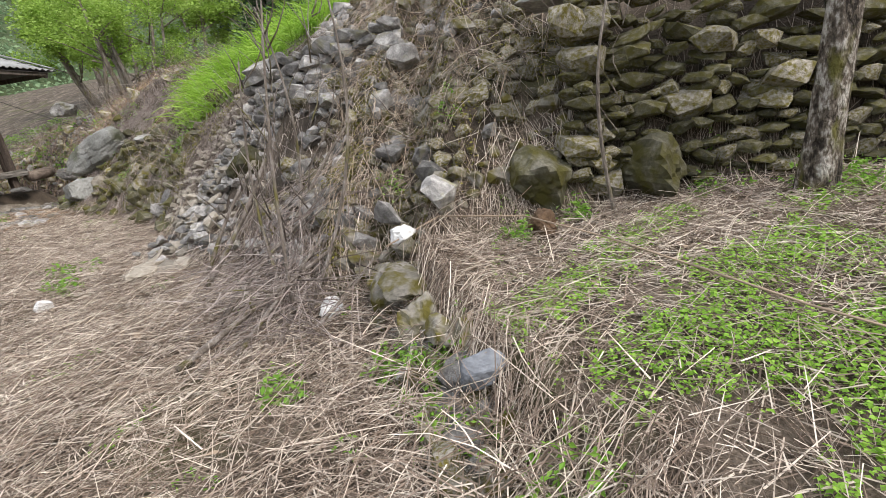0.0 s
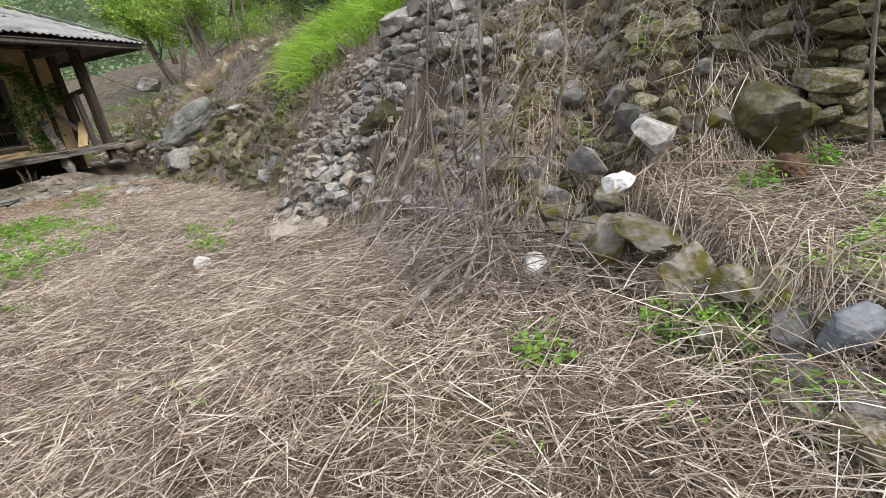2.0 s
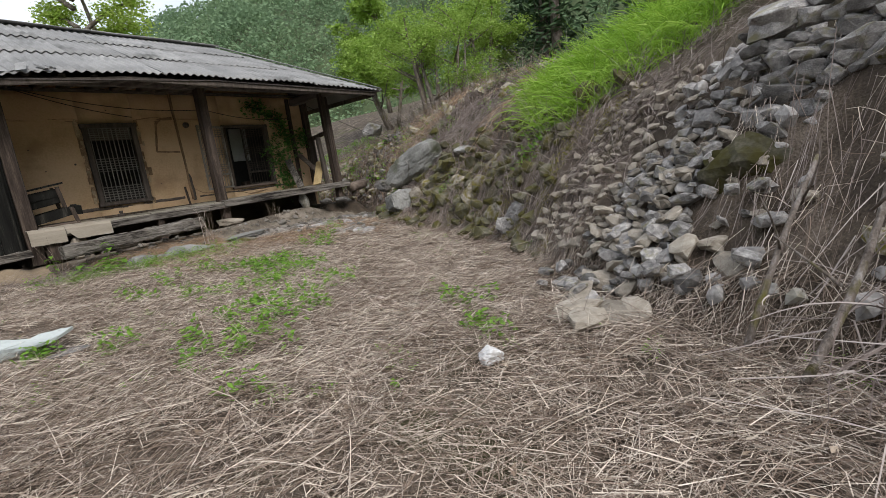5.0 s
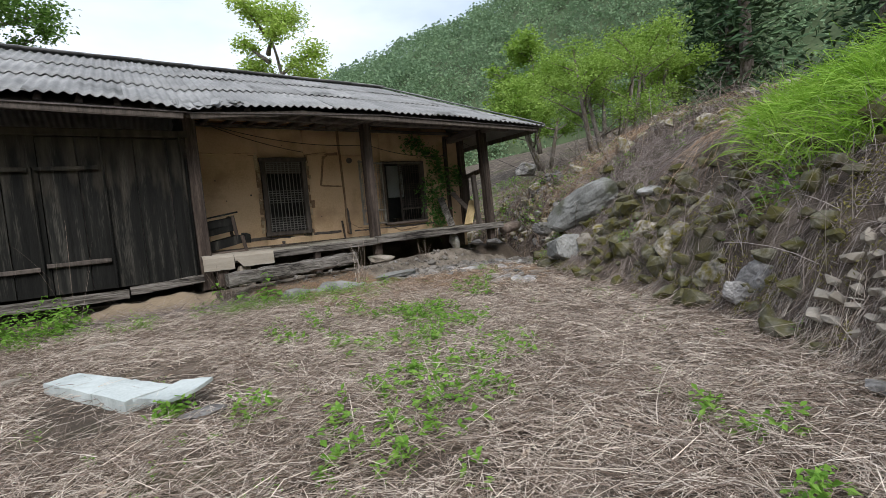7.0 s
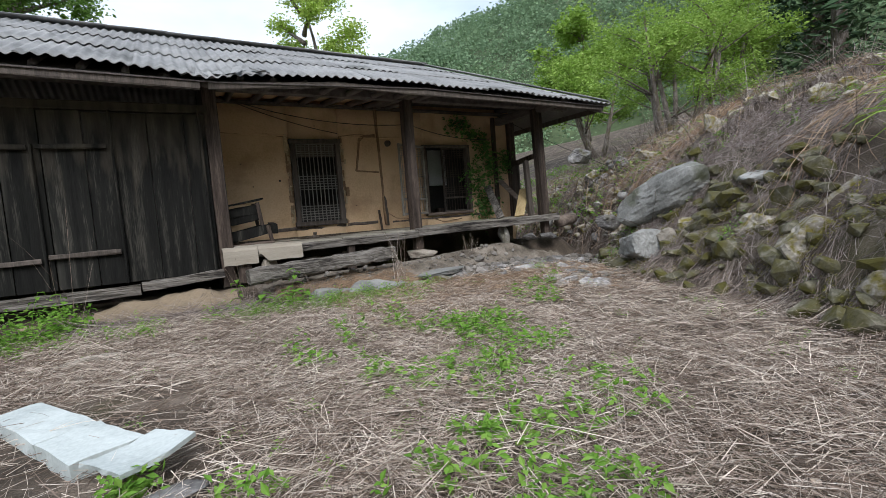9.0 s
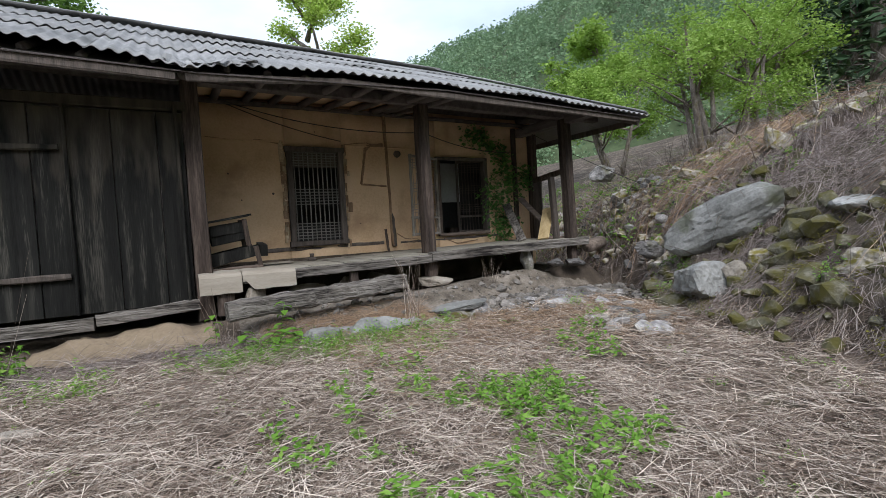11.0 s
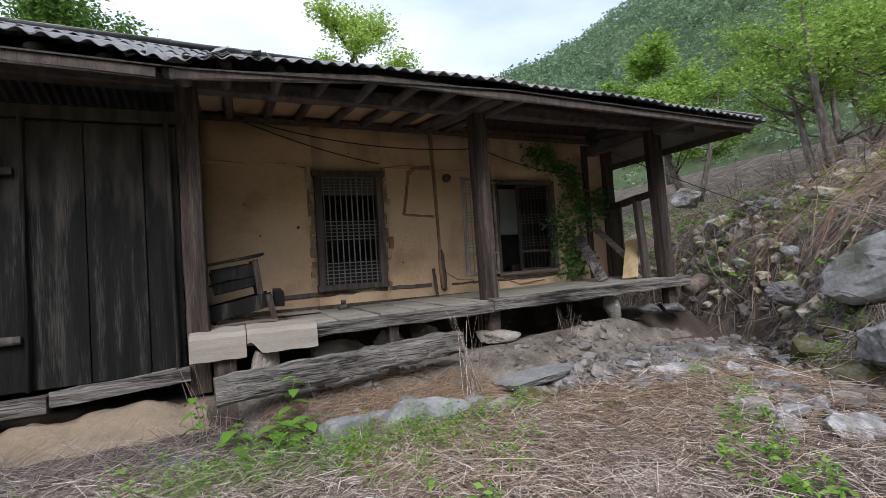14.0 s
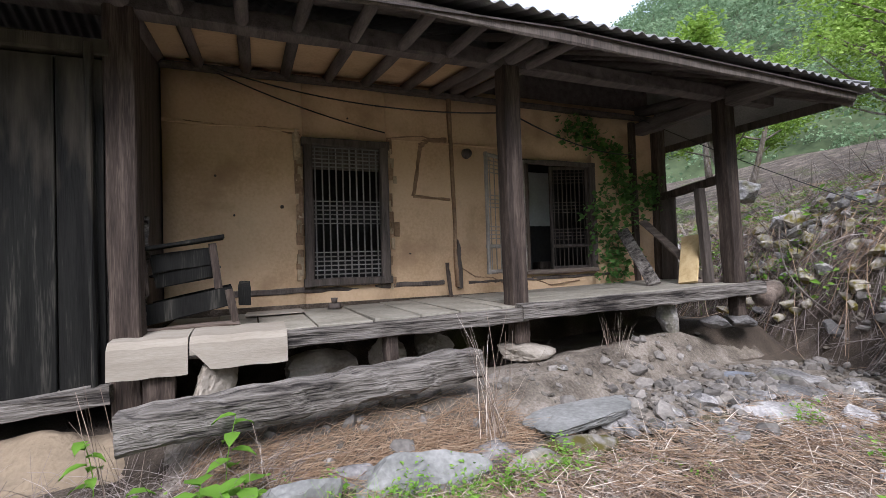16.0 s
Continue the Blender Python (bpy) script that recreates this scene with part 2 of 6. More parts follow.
    (0, 0.1, 0.3, 0.5, 0.7, 0.9, 1.3, 1.9, 3, 7)])


def foot_distance(x, y):
    """Distance from the bank's foot (positive on the bank) and the place along it."""
    x, y = np.asarray(x, float), np.asarray(y, float)
    best, side, along = np.full(x.shape, 1e9), np.ones(x.shape), np.zeros(x.shape)
    for k in range(len(FOOT) - 1):
        a, d = FOOT[k], FOOT[k + 1] - FOOT[k]
        n = d @ d
        s = np.clip(((x - a[0]) * d[0] + (y - a[1]) * d[1]) / n, 0, 1)
        px, py = x - a[0] - s * d[0], y - a[1] - s * d[1]
        dist = np.hypot(px, py)
        near = dist < best - 1e-9
        best = np.where(near, dist, best)
        side = np.where(near, np.sign(px * d[1] - py * d[0]), side)
        along = np.where(near, k + s, along)
    return best * np.where(side == 0, 1, side), along


TERRACE = np.array([(-3.1, -14.85), (-2.4, -14.68), (-1.95, -14.42), (-1.35, -14.03), (-0.75, -13.73)])


def terrace_height(x, y):
    """The low terrace that a few big stones hold, beside the bank."""
    edge_y = np.interp(x, TERRACE[:, 0], TERRACE[:, 1])
    inside = np.clip((edge_y - y) / np.interp(x, [-2.7, -1.9], [0.7, 0.2]), 0, 1)
    inside = inside * np.clip((x + 3.35) / 1.35, 0, 1)
    return inside * (0.27 + 0.13 * np.clip((x + 2.2) / 1.8, 0, 1.6) + 0.06 * np.clip(-15 - y, 0, 3))


def lumps(x, y, scale, seed):
    """Smooth pseudo-random relief from a few crossed waves."""
    r = np.random.RandomState(seed)
    z = np.zeros(np.shape(x))
    for _ in range(7):
        a, f, p = r.uniform(0, 6.283), r.uniform(0.5, 1.6) / scale, r.uniform(0, 6.283)
        z = z + np.sin((x * np.cos(a) + y * np.sin(a)) * f * 6.283 + p)
    return z / 7


def height(x, y):
    x, y = np.asarray(x, float), np.asarray(y, float)
    d, s = foot_distance(x, y)
    k = np.clip(s.astype(int), 0, len(RISE) - 2)
    f = s - k
    z = np.zeros(x.shape)
    lo = np.stack([np.interp(np.clip(d, 0, 20), REACH, row) for row in RISE], -1)
    z = np.take_along_axis(lo, k[..., None], -1)[..., 0] * (1 - f) + np.take_along_axis(lo, k[..., None] + 1, -1)[..., 0] * f
    on_bank = np.clip(d / 0.6, 0, 1)
    yard = 0.02 + 0.13 * np.clip((y + 6.0) / 3.2, 0, 1) * np.clip((6 - x) / 2, 0, 1)
    # stony platform under and before the veranda
    front = np.interp(x, [-8, -1.6, -0.8, 0.6, 1.6, 2.6, 5.0], [-1.5, -1.75, -2.7, -2.65, -2.5, -2.2, -1.6])
    plat = np.clip((y - front) / 0.35, 0, 1) * np.clip((6.4 - x) / 0.5, 0, 1)
    yard = yard + plat * np.interp(x, [-8, -1.5, 1.5, 4.5], [0.22, 0.16, 0.22, 0.42])
    yard = yard - 0.2 * np.clip((y + 1.5) / 0.3, 0, 1) * np.clip((x + 1.4) / 0.3, 0, 1) * np.clip((5.0 - x) / 0.4, 0, 1)
    z = z + np.clip(s - 10.8, 0, 1) * on_bank * (0.13 * lumps(x, y, 0.75, 8) + 0.05 * lumps(x, y, 0.3, 9))
    t = terrace_height(x, y)
    z = np.maximum(z * (1 - 0.0 * t), 0) + yard + t
    z = z + on_bank * (0.10 * lumps(x, y, 0.9, 3) + 0.05 * lumps(x, y, 0.35, 4)) + (1 - on_bank) * (0.035 * lumps(x, y, 1.6, 5) + 0.012 * lumps(x, y, 0.4, 6))
    return z


def ground_z(x, y):
    return float(height(np.array([x]), np.array([y]))[0])


def spread(lo, hi, step, far):
    """Grid lines: even between lo and hi, then ever wider out to far."""
    mid = list(np.arange(lo, hi + step / 2, step))
    up, w = [mid[-1]], step
    while up[-1] < far:
        w *= 1.22
        up.append(up[-1] + w)
    down, w = [mid[0]], step
    while down[-1] > -far:
        w *= 1.22
        down.append(down[-1] - w)
    return np.array(down[:0:-1] + mid + up[1:])


gx, gy = spread(-6.0, 9.0, 0.11, 260), spread(-17.5, 1.0, 0.11, 260)
GX, GY = np.meshgrid(gx, gy)
GZ = height(GX, GY)
GZ = np.minimum(GZ, 16)
nx, ny = len(gx), len(gy)
idx = np.arange(nx * ny).reshape(ny, nx)
quads = np.stack([idx[:-1, :-1], idx[:-1, 1:], idx[1:, 1:], idx[1:, :-1]], -1).reshape(-1, 4)
ground = arrays_mesh("ground", np.stack([GX, GY, GZ], -1).reshape(-1, 3), quads, M_EARTH, True)
tagged(ground, "dry earthen yard and bank with straw litter", "ground", kind="structure")

# ---- house ----
def pole(bm, a, b, r0, r1, sides=8, bend=0.0, rings=2):
    """A round pole from a to b, tapering, with a slight bend, added to bm."""
    a, b = Vector(a), Vector(b)
    ax = (b - a).normalized()
    u = ax.orthogonal().normalized()
    w = ax.cross(u)
    off = u * random.uniform(-bend, bend) + w * random.uniform(-bend, bend)
    loops = []
    for j in range(rings + 1):
        k = j / rings
        c = a.lerp(b, k) + off * math.sin(k * math.pi)
        r = r0 + (r1 - r0) * k
        loops.append([bm.verts.new(c + (u * math.cos(t) + w * math.sin(t)) * r) for t in [i * 6.28318 / sides for i in range(sides)]])
    for p, q in zip(loops, loops[1:]):
        for i in range(sides):
            bm.faces.new((p[i], p[(i + 1) % sides], q[(i + 1) % sides], q[i]))
    bm.faces.new(loops[0][::-1])
    bm.faces.new(loops[-1])


def beam(bm, a, b, w, h, bevel=0.012, wobble=0.006, rings=6, roll=0.0):
    """A hewn timber from a to b with uneven faces, added to bm."""
    a, b = Vector(a), Vector(b)
    ax = (b - a).normalized()
    up = Vector((0, 0, 1)) if abs(ax.z) < 0.9 else Vector((0, 1, 0))
    u = ax.cross(up).normalized()
    v = u.cross(ax)
    if roll:
        q = Matrix.Rotation(radians(roll), 3, ax)
        u, v = q @ u, q @ v
    loops = []
    c = [(-1, -1 + bevel / h * 2), (-1, 1 - bevel / h * 2), (-1 + bevel / w * 2, 1), (1 - bevel / w * 2, 1), (1, 1 - bevel / h * 2), (1, -1 + bevel / h * 2),
         (1 - bevel / w * 2, -1), (-1 + bevel / w * 2, -1)]
    for j in range(rings + 1):
        p = a.lerp(b, j / rings)
        loops.append([bm.verts.new(p + u * (w / 2 * s + random.uniform(-wobble, wobble)) + v * (h / 2 * t + random.uniform(-wobble, wobble))) for s, t in c])
    for p, q in zip(loops, loops[1:]):
        for i in range(8):
            bm.faces.new((p[i], p[(i + 1) % 8], q[(i + 1) % 8], q[i]))
    bm.faces.new(loops[0][::-1])
    bm.faces.new(loops[-1])
    bmesh.ops.recalc_face_normals(bm, faces=list(bm.faces))


def beam_part(name, a, b, w, h, material, parent, label="", **kw):
    bm = simple_bm()
    beam(bm, a, b, w, h, **kw)
    return part(name, bm, material, parent, label)


def pole_part(name, a, b, r0, r1, material, parent, label="", **kw):
    bm = simple_bm()
    pole(bm, a, b, r0, r1, **kw)
    bmesh.ops.recalc_face_normals(bm, faces=list(bm.faces))
    return part(name, bm, material, parent, label, True)


def corrugated(name, x0, x1, low, high, k0, k1, parent, lift=0.0, pitch=0.145, amp=0.019, thick=0.009, jag=0.0):
    """One corrugated sheet: from x0 to x1, between the shares k0 and k1 of the way from the line low(x) up to the line high(x)."""
    n = max(4, int(round((x1 - x0) / (pitch / 7))))
    xs = np.linspace(x0, x1, n + 1)
    rows = 3
    v, f = [], []
    for j in range(rows + 1):
        for x in xs:
            a, b = low(x), high(x)
            w = amp * math.cos(x / pitch * 2 * math.pi)
            k = k0 + (k1 - k0) * j / rows
            if j == 0 and jag:
                k += jag * (0.5 + 0.5 * math.sin(x * 9.0) * math.sin(x * 23.0))
            v.append((x, a[0] + (b[0] - a[0]) * k, a[1] + (b[1] - a[1]) * k + w + lift * (1 - j / rows)))
    base = len(v)
    v += [(p[0], p[1], p[2] - thick) for p in v]
    for j in range(rows):
        for i in range(n):
            a = j * (n + 1) + i
            f.append((a, a + 1, a + n + 2, a + n + 1))
            f.append((base + a, base + a + n + 1, base + a + n + 2, base + a + 1))
    for i in range(n):
        f.append((base + i, base + i + 1, i + 1, i))
    ob = arrays_mesh(name, v, f, M_SLATE, True)
    ob.parent = parent
    return ob


M_LEAFWOOD = node_material("pale_lattice_wood", [(0.3, (0.16, 0.14, 0.12)), (0.7, (0.40, 0.36, 0.31))], 4, 6, 0.85, 0.4, 30, jitter=0.15)
M_GREYBAR = node_material("dark_grey_bar", [(0.3, (0.12, 0.11, 0.10)), (0.7, (0.32, 0.30, 0.27))], 4, 6, 0.85, 0.4, 30, jitter=0.15)
M_PAPER = node_material("yellowed_door_paper", [(0.3, (0.42, 0.43, 0.42)), (0.7, (0.62, 0.63, 0.62))], 3, 5, 0.9, 0.2, 30)
M_YELLOW = node_material("fresh_plank_wood", [(0.3, (0.30, 0.21, 0.10)), (0.5, (0.46, 0.34, 0.17)), (0.7, (0.56, 0.44, 0.26))], 3, 7, 0.85, 0.4, 24, stretch=(4, 4, 0.6))
M_PLY = node_material("warped_plywood", [(0.3, (0.26, 0.22, 0.17)), (0.6, (0.38, 0.335, 0.275)), (0.75, (0.47, 0.43, 0.37))], 2.2, 7, 0.85, 0.25, 40, stretch=(0.5, 4, 4))
M_DECK = node_material("dusty_deck_board", [(0.3, (0.17, 0.15, 0.115)), (0.5, (0.29, 0.265, 0.215)), (0.72, (0.40, 0.37, 0.31))], 2.4, 7, 0.85, 0.5, 26, stretch=(1, 1, 1), jitter=0.15)
M_LOG = node_material("silvered_log", [(0.38, (0.022, 0.018, 0.016)), (0.47, (0.12, 0.105, 0.09)), (0.7, (0.36, 0.325, 0.29))], 4.0, 9, 0.85, 1.0, 20, stretch=(0.3, 4, 4), bump_distance=0.06)
M_DARKBROWN = node_material("dark_brown_timber", [(0.3, (0.06, 0.052, 0.05)), (0.7, (0.20, 0.17, 0.16))], 3, 6, 0.9, 0.6, 22, stretch=(4, 0.6, 4), jitter=0.2)
M_CABLE = node_material("black_rubber", [(0.3, (0.02, 0.02, 0.02)), (0.7, (0.05, 0.045, 0.045))], 5, 3, 0.6, 0.1, 30)

house = thing("farmhouse", "abandoned mud-walled farmhouse with a grey corrugated roof", "house")


def wall_block(x0, x1, z0, z1):
    """Part of the mud front wall, softly uneven."""
    bm = simple_bm()
    add_box(bm, x0, x1, 0.0, 0.16, z0, z1)
    n = max(1, int(max(x1 - x0, z1 - z0) / 0.35))
    bmesh.ops.subdivide_edges(bm, edges=list(bm.edges), cuts=min(n, 8), use_grid_fill=True)
    for v in bm.verts:
        v.co.y += 0.012 * math.sin(v.co.x * 3.1 + v.co.z * 2.3) + 0.008 * math.sin(v.co.x * 7.3 - v.co.z * 5.1)
    return part("wall", bm, M_MUD, house, smooth=True)


WX, WZ, DX, DZ = (0.02, 1.02), (1.2, 2.92), (2.97, 4.2), (1.22, 2.83)
for x0, x1, z0, z1 in ((-1.4, WX[0], 0.3, 3.7), (WX[0], WX[1], 0.3, WZ[0]), (WX[0], WX[1], WZ[1], 3.7), (WX[1], DX[0], 0.3, 3.7), (DX[0], DX[1], 0.3, DZ[0]),
                       (DX[0], DX[1], DZ[1], 3.7), (DX[1], 5.5, 0.3, 3.7)):
    wall_block(x0, x1, z0, z1)
box_part("wall", (5.38, 5.5, 0.18, 4.0, 0.3, 3.7), M_MUD, house, bevel=0, wobble=0)
box_part("wall", (-7.6, 5.5, 4.0, 4.15, 0.0, 3.7), M_MUD, house, bevel=0, wobble=0)
box_part("wall", (-1.52, -1.42, -1.4, 4.0, 0.3, 3.6), M_DARK, house, "sooty side wall of the shed", bevel=0, wobble=0)
box_part("wall", (-7.75, -7.6, -1.5, 4.15, 0.0, 3.6), M_DARK, house, bevel=0, wobble=0)
# room surfaces coloured near-black in place of indoor shade
box_part("room_floor", (-1.4, 5.38, 0.18, 4.0, 0.95, 1.05), M_ROOM_SHADE, house, bevel=0, wobble=0)
box_part("room_ceiling", (-7.6, 5.38, 0.18, 4.0, 3.05, 3.12), M_ROOM_SHADE, house, bevel=0, wobble=0)
box_part("room_partition", (-1.4, 5.38, 1.0, 1.06, 1.05, 3.05), M_ROOM_SHADE, house, bevel=0, wobble=0)
box_part("room_partition", (1.7, 1.78, 0.18, 1.0, 1.05, 3.05), M_ROOM_SHADE, house, bevel=0, wobble=0)
box_part("inner_door_paper", (3.62, 4.12, 0.975, 0.99, 1.97, 2.86), M_PAPER, house, "papered panel of an inner door", bevel=0.002, wobble=0.002)

# timber set into the wall
beam_part("wall_sill", (-0.75, 0.012, 1.15), (1.75, 0.012, 1.17), 0.05, 0.06, M_DARK, house, "split dark timber sill bedded in mud", rings=14, wobble=0.010)
beam_part("wall_sill", (2.1, 0.012, 1.15), (4.5, 0.012, 1.17), 0.05, 0.045, M_DARK, house, rings=14, wobble=0.010)
beam_part("wall_stud", (1.93, 0.014, 1.1), (1.88, 0.014, 3.56), 0.05, 0.12, M_STAIN, house, "worn stud half buried in mud", wobble=0.008)
beam_part("wall_stud", (1.97, 0.004, 1.08), (1.94, 0.004, 1.72), 0.05, 0.12, M_DARK, house, wobble=0.014)
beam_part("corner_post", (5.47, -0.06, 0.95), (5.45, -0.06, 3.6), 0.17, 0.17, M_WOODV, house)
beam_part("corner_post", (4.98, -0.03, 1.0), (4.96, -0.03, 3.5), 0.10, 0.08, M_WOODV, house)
beam_part("wall_plate", (-1.4, -0.05, 3.60), (5.5, -0.05, 3.57), 0.13, 0.055, M_DARK, house, rings=10)
beam_part("wall_rail", (-1.4, 0.0, 3.02), (0.0, 0.0, 3.0), 0.04, 0.035, M_MUD, house, wobble=0.008)
beam_part("wall_rail", (1.05, 0.0, 2.98), (2.9, 0.0, 2.97), 0.04, 0.03, M_MUD, house, wobble=0.008)
beam_part("stick", (1.80, -0.10, 0.98), (1.78, -0.04, 1.42), 0.05, 0.03, M_WOODV, house, "short stick propped on the wall")
# worn outline of a blocked niche
nb = simple_bm()
niche = [(1.36, 2.28), (1.42, 2.62), (1.47, 2.92), (1.56, 3.0), (1.84, 3.02)]
for (x0, z0), (x1, z1) in zip(niche, niche[1:]):
    beam(nb, (x0, 0.008, z0), (x1, 0.008, z1), 0.045, 0.075, rings=4, wobble=0.008)
beam(nb, (1.36, 0.004, 2.28), (1.86, 0.004, 2.24), 0.05, 0.03, rings=5, wobble=0.008)
part("niche_edge", nb, M_STAIN, house, "worn rim of a blocked niche")

# flaked plaster round the window and splits in the mud
M_FLAKE = node_material("flaked_plaster", [(0.3, (0.30, 0.21, 0.12)), (0.7, (0.62, 0.50, 0.34))], 9, 6, 0.93, 0.6, 40, jitter=0.3)
fl = random.Random(41)
for k in range(46):
    side = fl.choice((-0.03, 1.07))
    x, z = side + fl.gauss(0, 0.022), fl.uniform(1.18, 2.95)
    w, h = fl.uniform(0.012, 0.04), fl.uniform(0.03, 0.13)
    box_part("plaster_flake", (x - w, x + w, -0.022, 0.0, z - h, z + h), M_FLAKE if fl.random() < 0.5 else M_STAIN, house, bevel=0.004, wobble=0.010)
for pts in (((-1.2, 3.03), (-0.7, 3.0), (-0.4, 3.02), (0.0, 2.96)), ((1.08, 3.0), (1.5, 3.05), (1.85, 2.98)), ((2.0, 1.35), (2.2, 1.22), (2.45, 1.2), (2.7, 1.08)), ((3.1, 1.16), (3.4, 1.05), (3.9, 1.1))):
    nb = simple_bm()
    for (x0, z0), (x1, z1) in zip(pts, pts[1:]):
        beam(nb, (x0, 0.004, z0), (x1, 0.004, z1), 0.035, 0.014, rings=6, wobble=0.006, bevel=0.003)
    part("plaster_crack", nb, M_STAIN, house)
for x, z, r in ((-0.22, 2.12, 0.022), (-0.72, 2.02, 0.012), (1.3, 1.55, 0.010), (-0.9, 2.45, 0.014), (0.55, 3.2, 0.01)):
    pole_part("wall_spot", (x, -0.012, z), (x, 0.05, z), r, r, M_DARK, house, sides=7)

# lattice window
win = new("window")
win.parent = house
tagged(win, "dark wooden lattice window with bare bars")
wz0, wz1 = WZ
for a, b, w, h in (((0.07, -0.03, wz0), (0.07, -0.03, wz1), 0.13, 0.10), ((0.97, -0.03, wz0), (0.97, -0.03, wz1), 0.13, 0.10)):
    beam_part("window_frame", a, b, h, w, M_DARK, win)
beam_part("window_frame", (0.0, -0.03, wz0 + 0.04), (1.04, -0.03, wz0 + 0.04), 0.13, 0.09, M_DARK, win)
beam_part("window_frame", (0.0, -0.03, wz1 - 0.04), (1.04, -0.03, wz1 - 0.04), 0.13, 0.09, M_DARK, win)
bar_rows = [1.33 + 0.052 * k for k in range(6)] + [1.93 + 0.052 * k for k in range(6)] + [2.60 + 0.045 * k for k in range(6)]
for k in range(10):
    x = 0.155 + 0.081 * k
    box_part("lattice_bar", (x - 0.007, x + 0.007, -0.016, 0.0, wz0 + 0.08, wz1 - 0.08), M_GREYBAR, win, bevel=0, wobble=0.001)
for z in bar_rows:
    box_part("lattice_bar", (0.11, 0.93, -0.020, -0.017, z - 0.007, z + 0.007), M_GREYBAR, win, bevel=0, wobble=0.001)
# dark sheet added behind the top rows of bars
box_part("window_shutter", (0.10, 0.94, 0.05, 0.065, 2.58, 2.86), M_DARK, win, bevel=0, wobble=0)

# doorway with two lattice leaves
dz0, dz1 = DZ
dframe = new("doorway")
dframe.parent = house
tagged(dframe, "open doorway with two slatted lattice leaves")
beam_part("door_frame", (DX[0] + 0.03, -0.02, dz0), (DX[0] + 0.03, -0.02, dz1), 0.10, 0.07, M_WOODV, dframe)
beam_part("door_frame", (DX[1] - 0.03, -0.02, dz0), (DX[1] - 0.03, -0.02, dz1), 0.10, 0.07, M_DARK, dframe)
beam_part("door_frame", (DX[0], -0.02, dz1 - 0.03), (DX[1], -0.02, dz1 - 0.03), 0.10, 0.06, M_DARK, dframe)
beam_part("door_frame", (DX[0], -0.02, dz0 + 0.03), (DX[1], -0.02, dz0 + 0.03), 0.12, 0.06, M_WOOD, dframe)


def lattice_leaf(hinge, free, z0, z1, material, bars):
    h, f = Vector((*hinge, 0)), Vector((*free, 0))
    d = f - h
    bm = simple_bm()
    for k in (0.03, 0.97):
        p = h + d * k
        beam(bm, (p.x, p.y, z0), (p.x, p.y, z1), 0.045, 0.05, rings=2, wobble=0.002)
    for z in (z0 + 0.03, z1 - 0.03, z0 + 0.35):
        beam(bm, (h.x, h.y, z), (f.x, f.y, z), 0.04, 0.05, rings=2, wobble=0.002)
    for k in range(1, bars):
        p = h + d * (k / bars)
        beam(bm, (p.x, p.y, z0), (p.x, p.y, z1), 0.012, 0.012, rings=1, wobble=0.001, bevel=0.002)
    for z in [z0 + 0.45 + 0.05 * k for k in range(4)] + [z0 + 0.85 + 0.05 * k for k in range(4)] + [z1 - 0.1 - 0.05 * k for k in range(4)]:
        beam(bm, (h.x, h.y, z), (f.x, f.y, z), 0.012, 0.012, rings=1, wobble=0.001, bevel=0.002)
    return part("door_leaf", bm, material, dframe, "lattice door leaf standing ajar")


lattice_leaf((2.96, -0.07), (2.17, -0.42), 1.26, 2.80, M_LEAFWOOD, 9)
lattice_leaf((4.14, 0.04), (3.58, 0.22), 1.26, 2.80, M_DARK, 9)
box_part("box_on_floor", (3.52, 3.72, 0.45, 0.65, 1.05, 1.38), M_WOODV, house, "small brown box inside the doorway")

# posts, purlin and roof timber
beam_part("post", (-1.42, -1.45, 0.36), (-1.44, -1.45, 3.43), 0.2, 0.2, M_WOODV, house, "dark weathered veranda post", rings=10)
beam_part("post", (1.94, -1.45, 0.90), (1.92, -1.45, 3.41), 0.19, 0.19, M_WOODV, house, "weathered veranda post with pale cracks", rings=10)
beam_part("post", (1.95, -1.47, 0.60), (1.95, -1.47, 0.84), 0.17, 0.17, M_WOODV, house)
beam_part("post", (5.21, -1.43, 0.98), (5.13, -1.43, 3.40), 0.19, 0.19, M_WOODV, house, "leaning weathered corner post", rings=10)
beam_part("post", (5.02, -1.22, 1.05), (5.0, -1.15, 2.3), 0.12, 0.10, M_DARK, house)
beam_part("purlin", (-8.0, -1.45, 3.50), (6.0, -1.45, 3.47), 0.17, 0.15, M_DARKBROWN, house, "dark front purlin", rings=20, wobble=0.010)
beam_part("purlin", (5.15, -2.3, 3.40), (5.15, 4.0, 3.42), 0.18, 0.18, M_DARKBROWN, house, rings=10)
for x in (-1.44, 1.92, 5.14):
    pole_part("tie_beam", (x, -2.1, 3.42), (x, 0.3, 3.72), 0.075, 0.085, M_DARKBROWN, house, sides=10)
SLOPE = 0.438


def roof_z(x, y):
    """Underside of the roof over the veranda."""
    return eave_line(x)[1] - 0.05 + (y + 2.45) * SLOPE


def eave_line(x):
    z = float(np.interp(x, [-9, -3, -2.0, -1.5, -1.0, 0.3, 3.0, 5.2, 6.4], [3.42, 3.42, 3.36, 3.29, 3.36, 3.44, 3.43, 3.38, 3.33]))
    return (-2.45, z)


def ridge_line(x):
    return (2.0, float(np.interp(x, [-9, 4.2], [5.5, 5.3])))


def back_line(x):
    return (6.45, 3.4)


def hip_high(x):
    k = (6.4 - x) / 2.2
    return (-2.45 + 4.45 * k, 3.33 + 1.97 * k)


def soffit_z(y):
    """Underside of the low plastered ceiling between the wall plate and the eave."""
    return 3.69 + 0.115 * y


x = -7.5
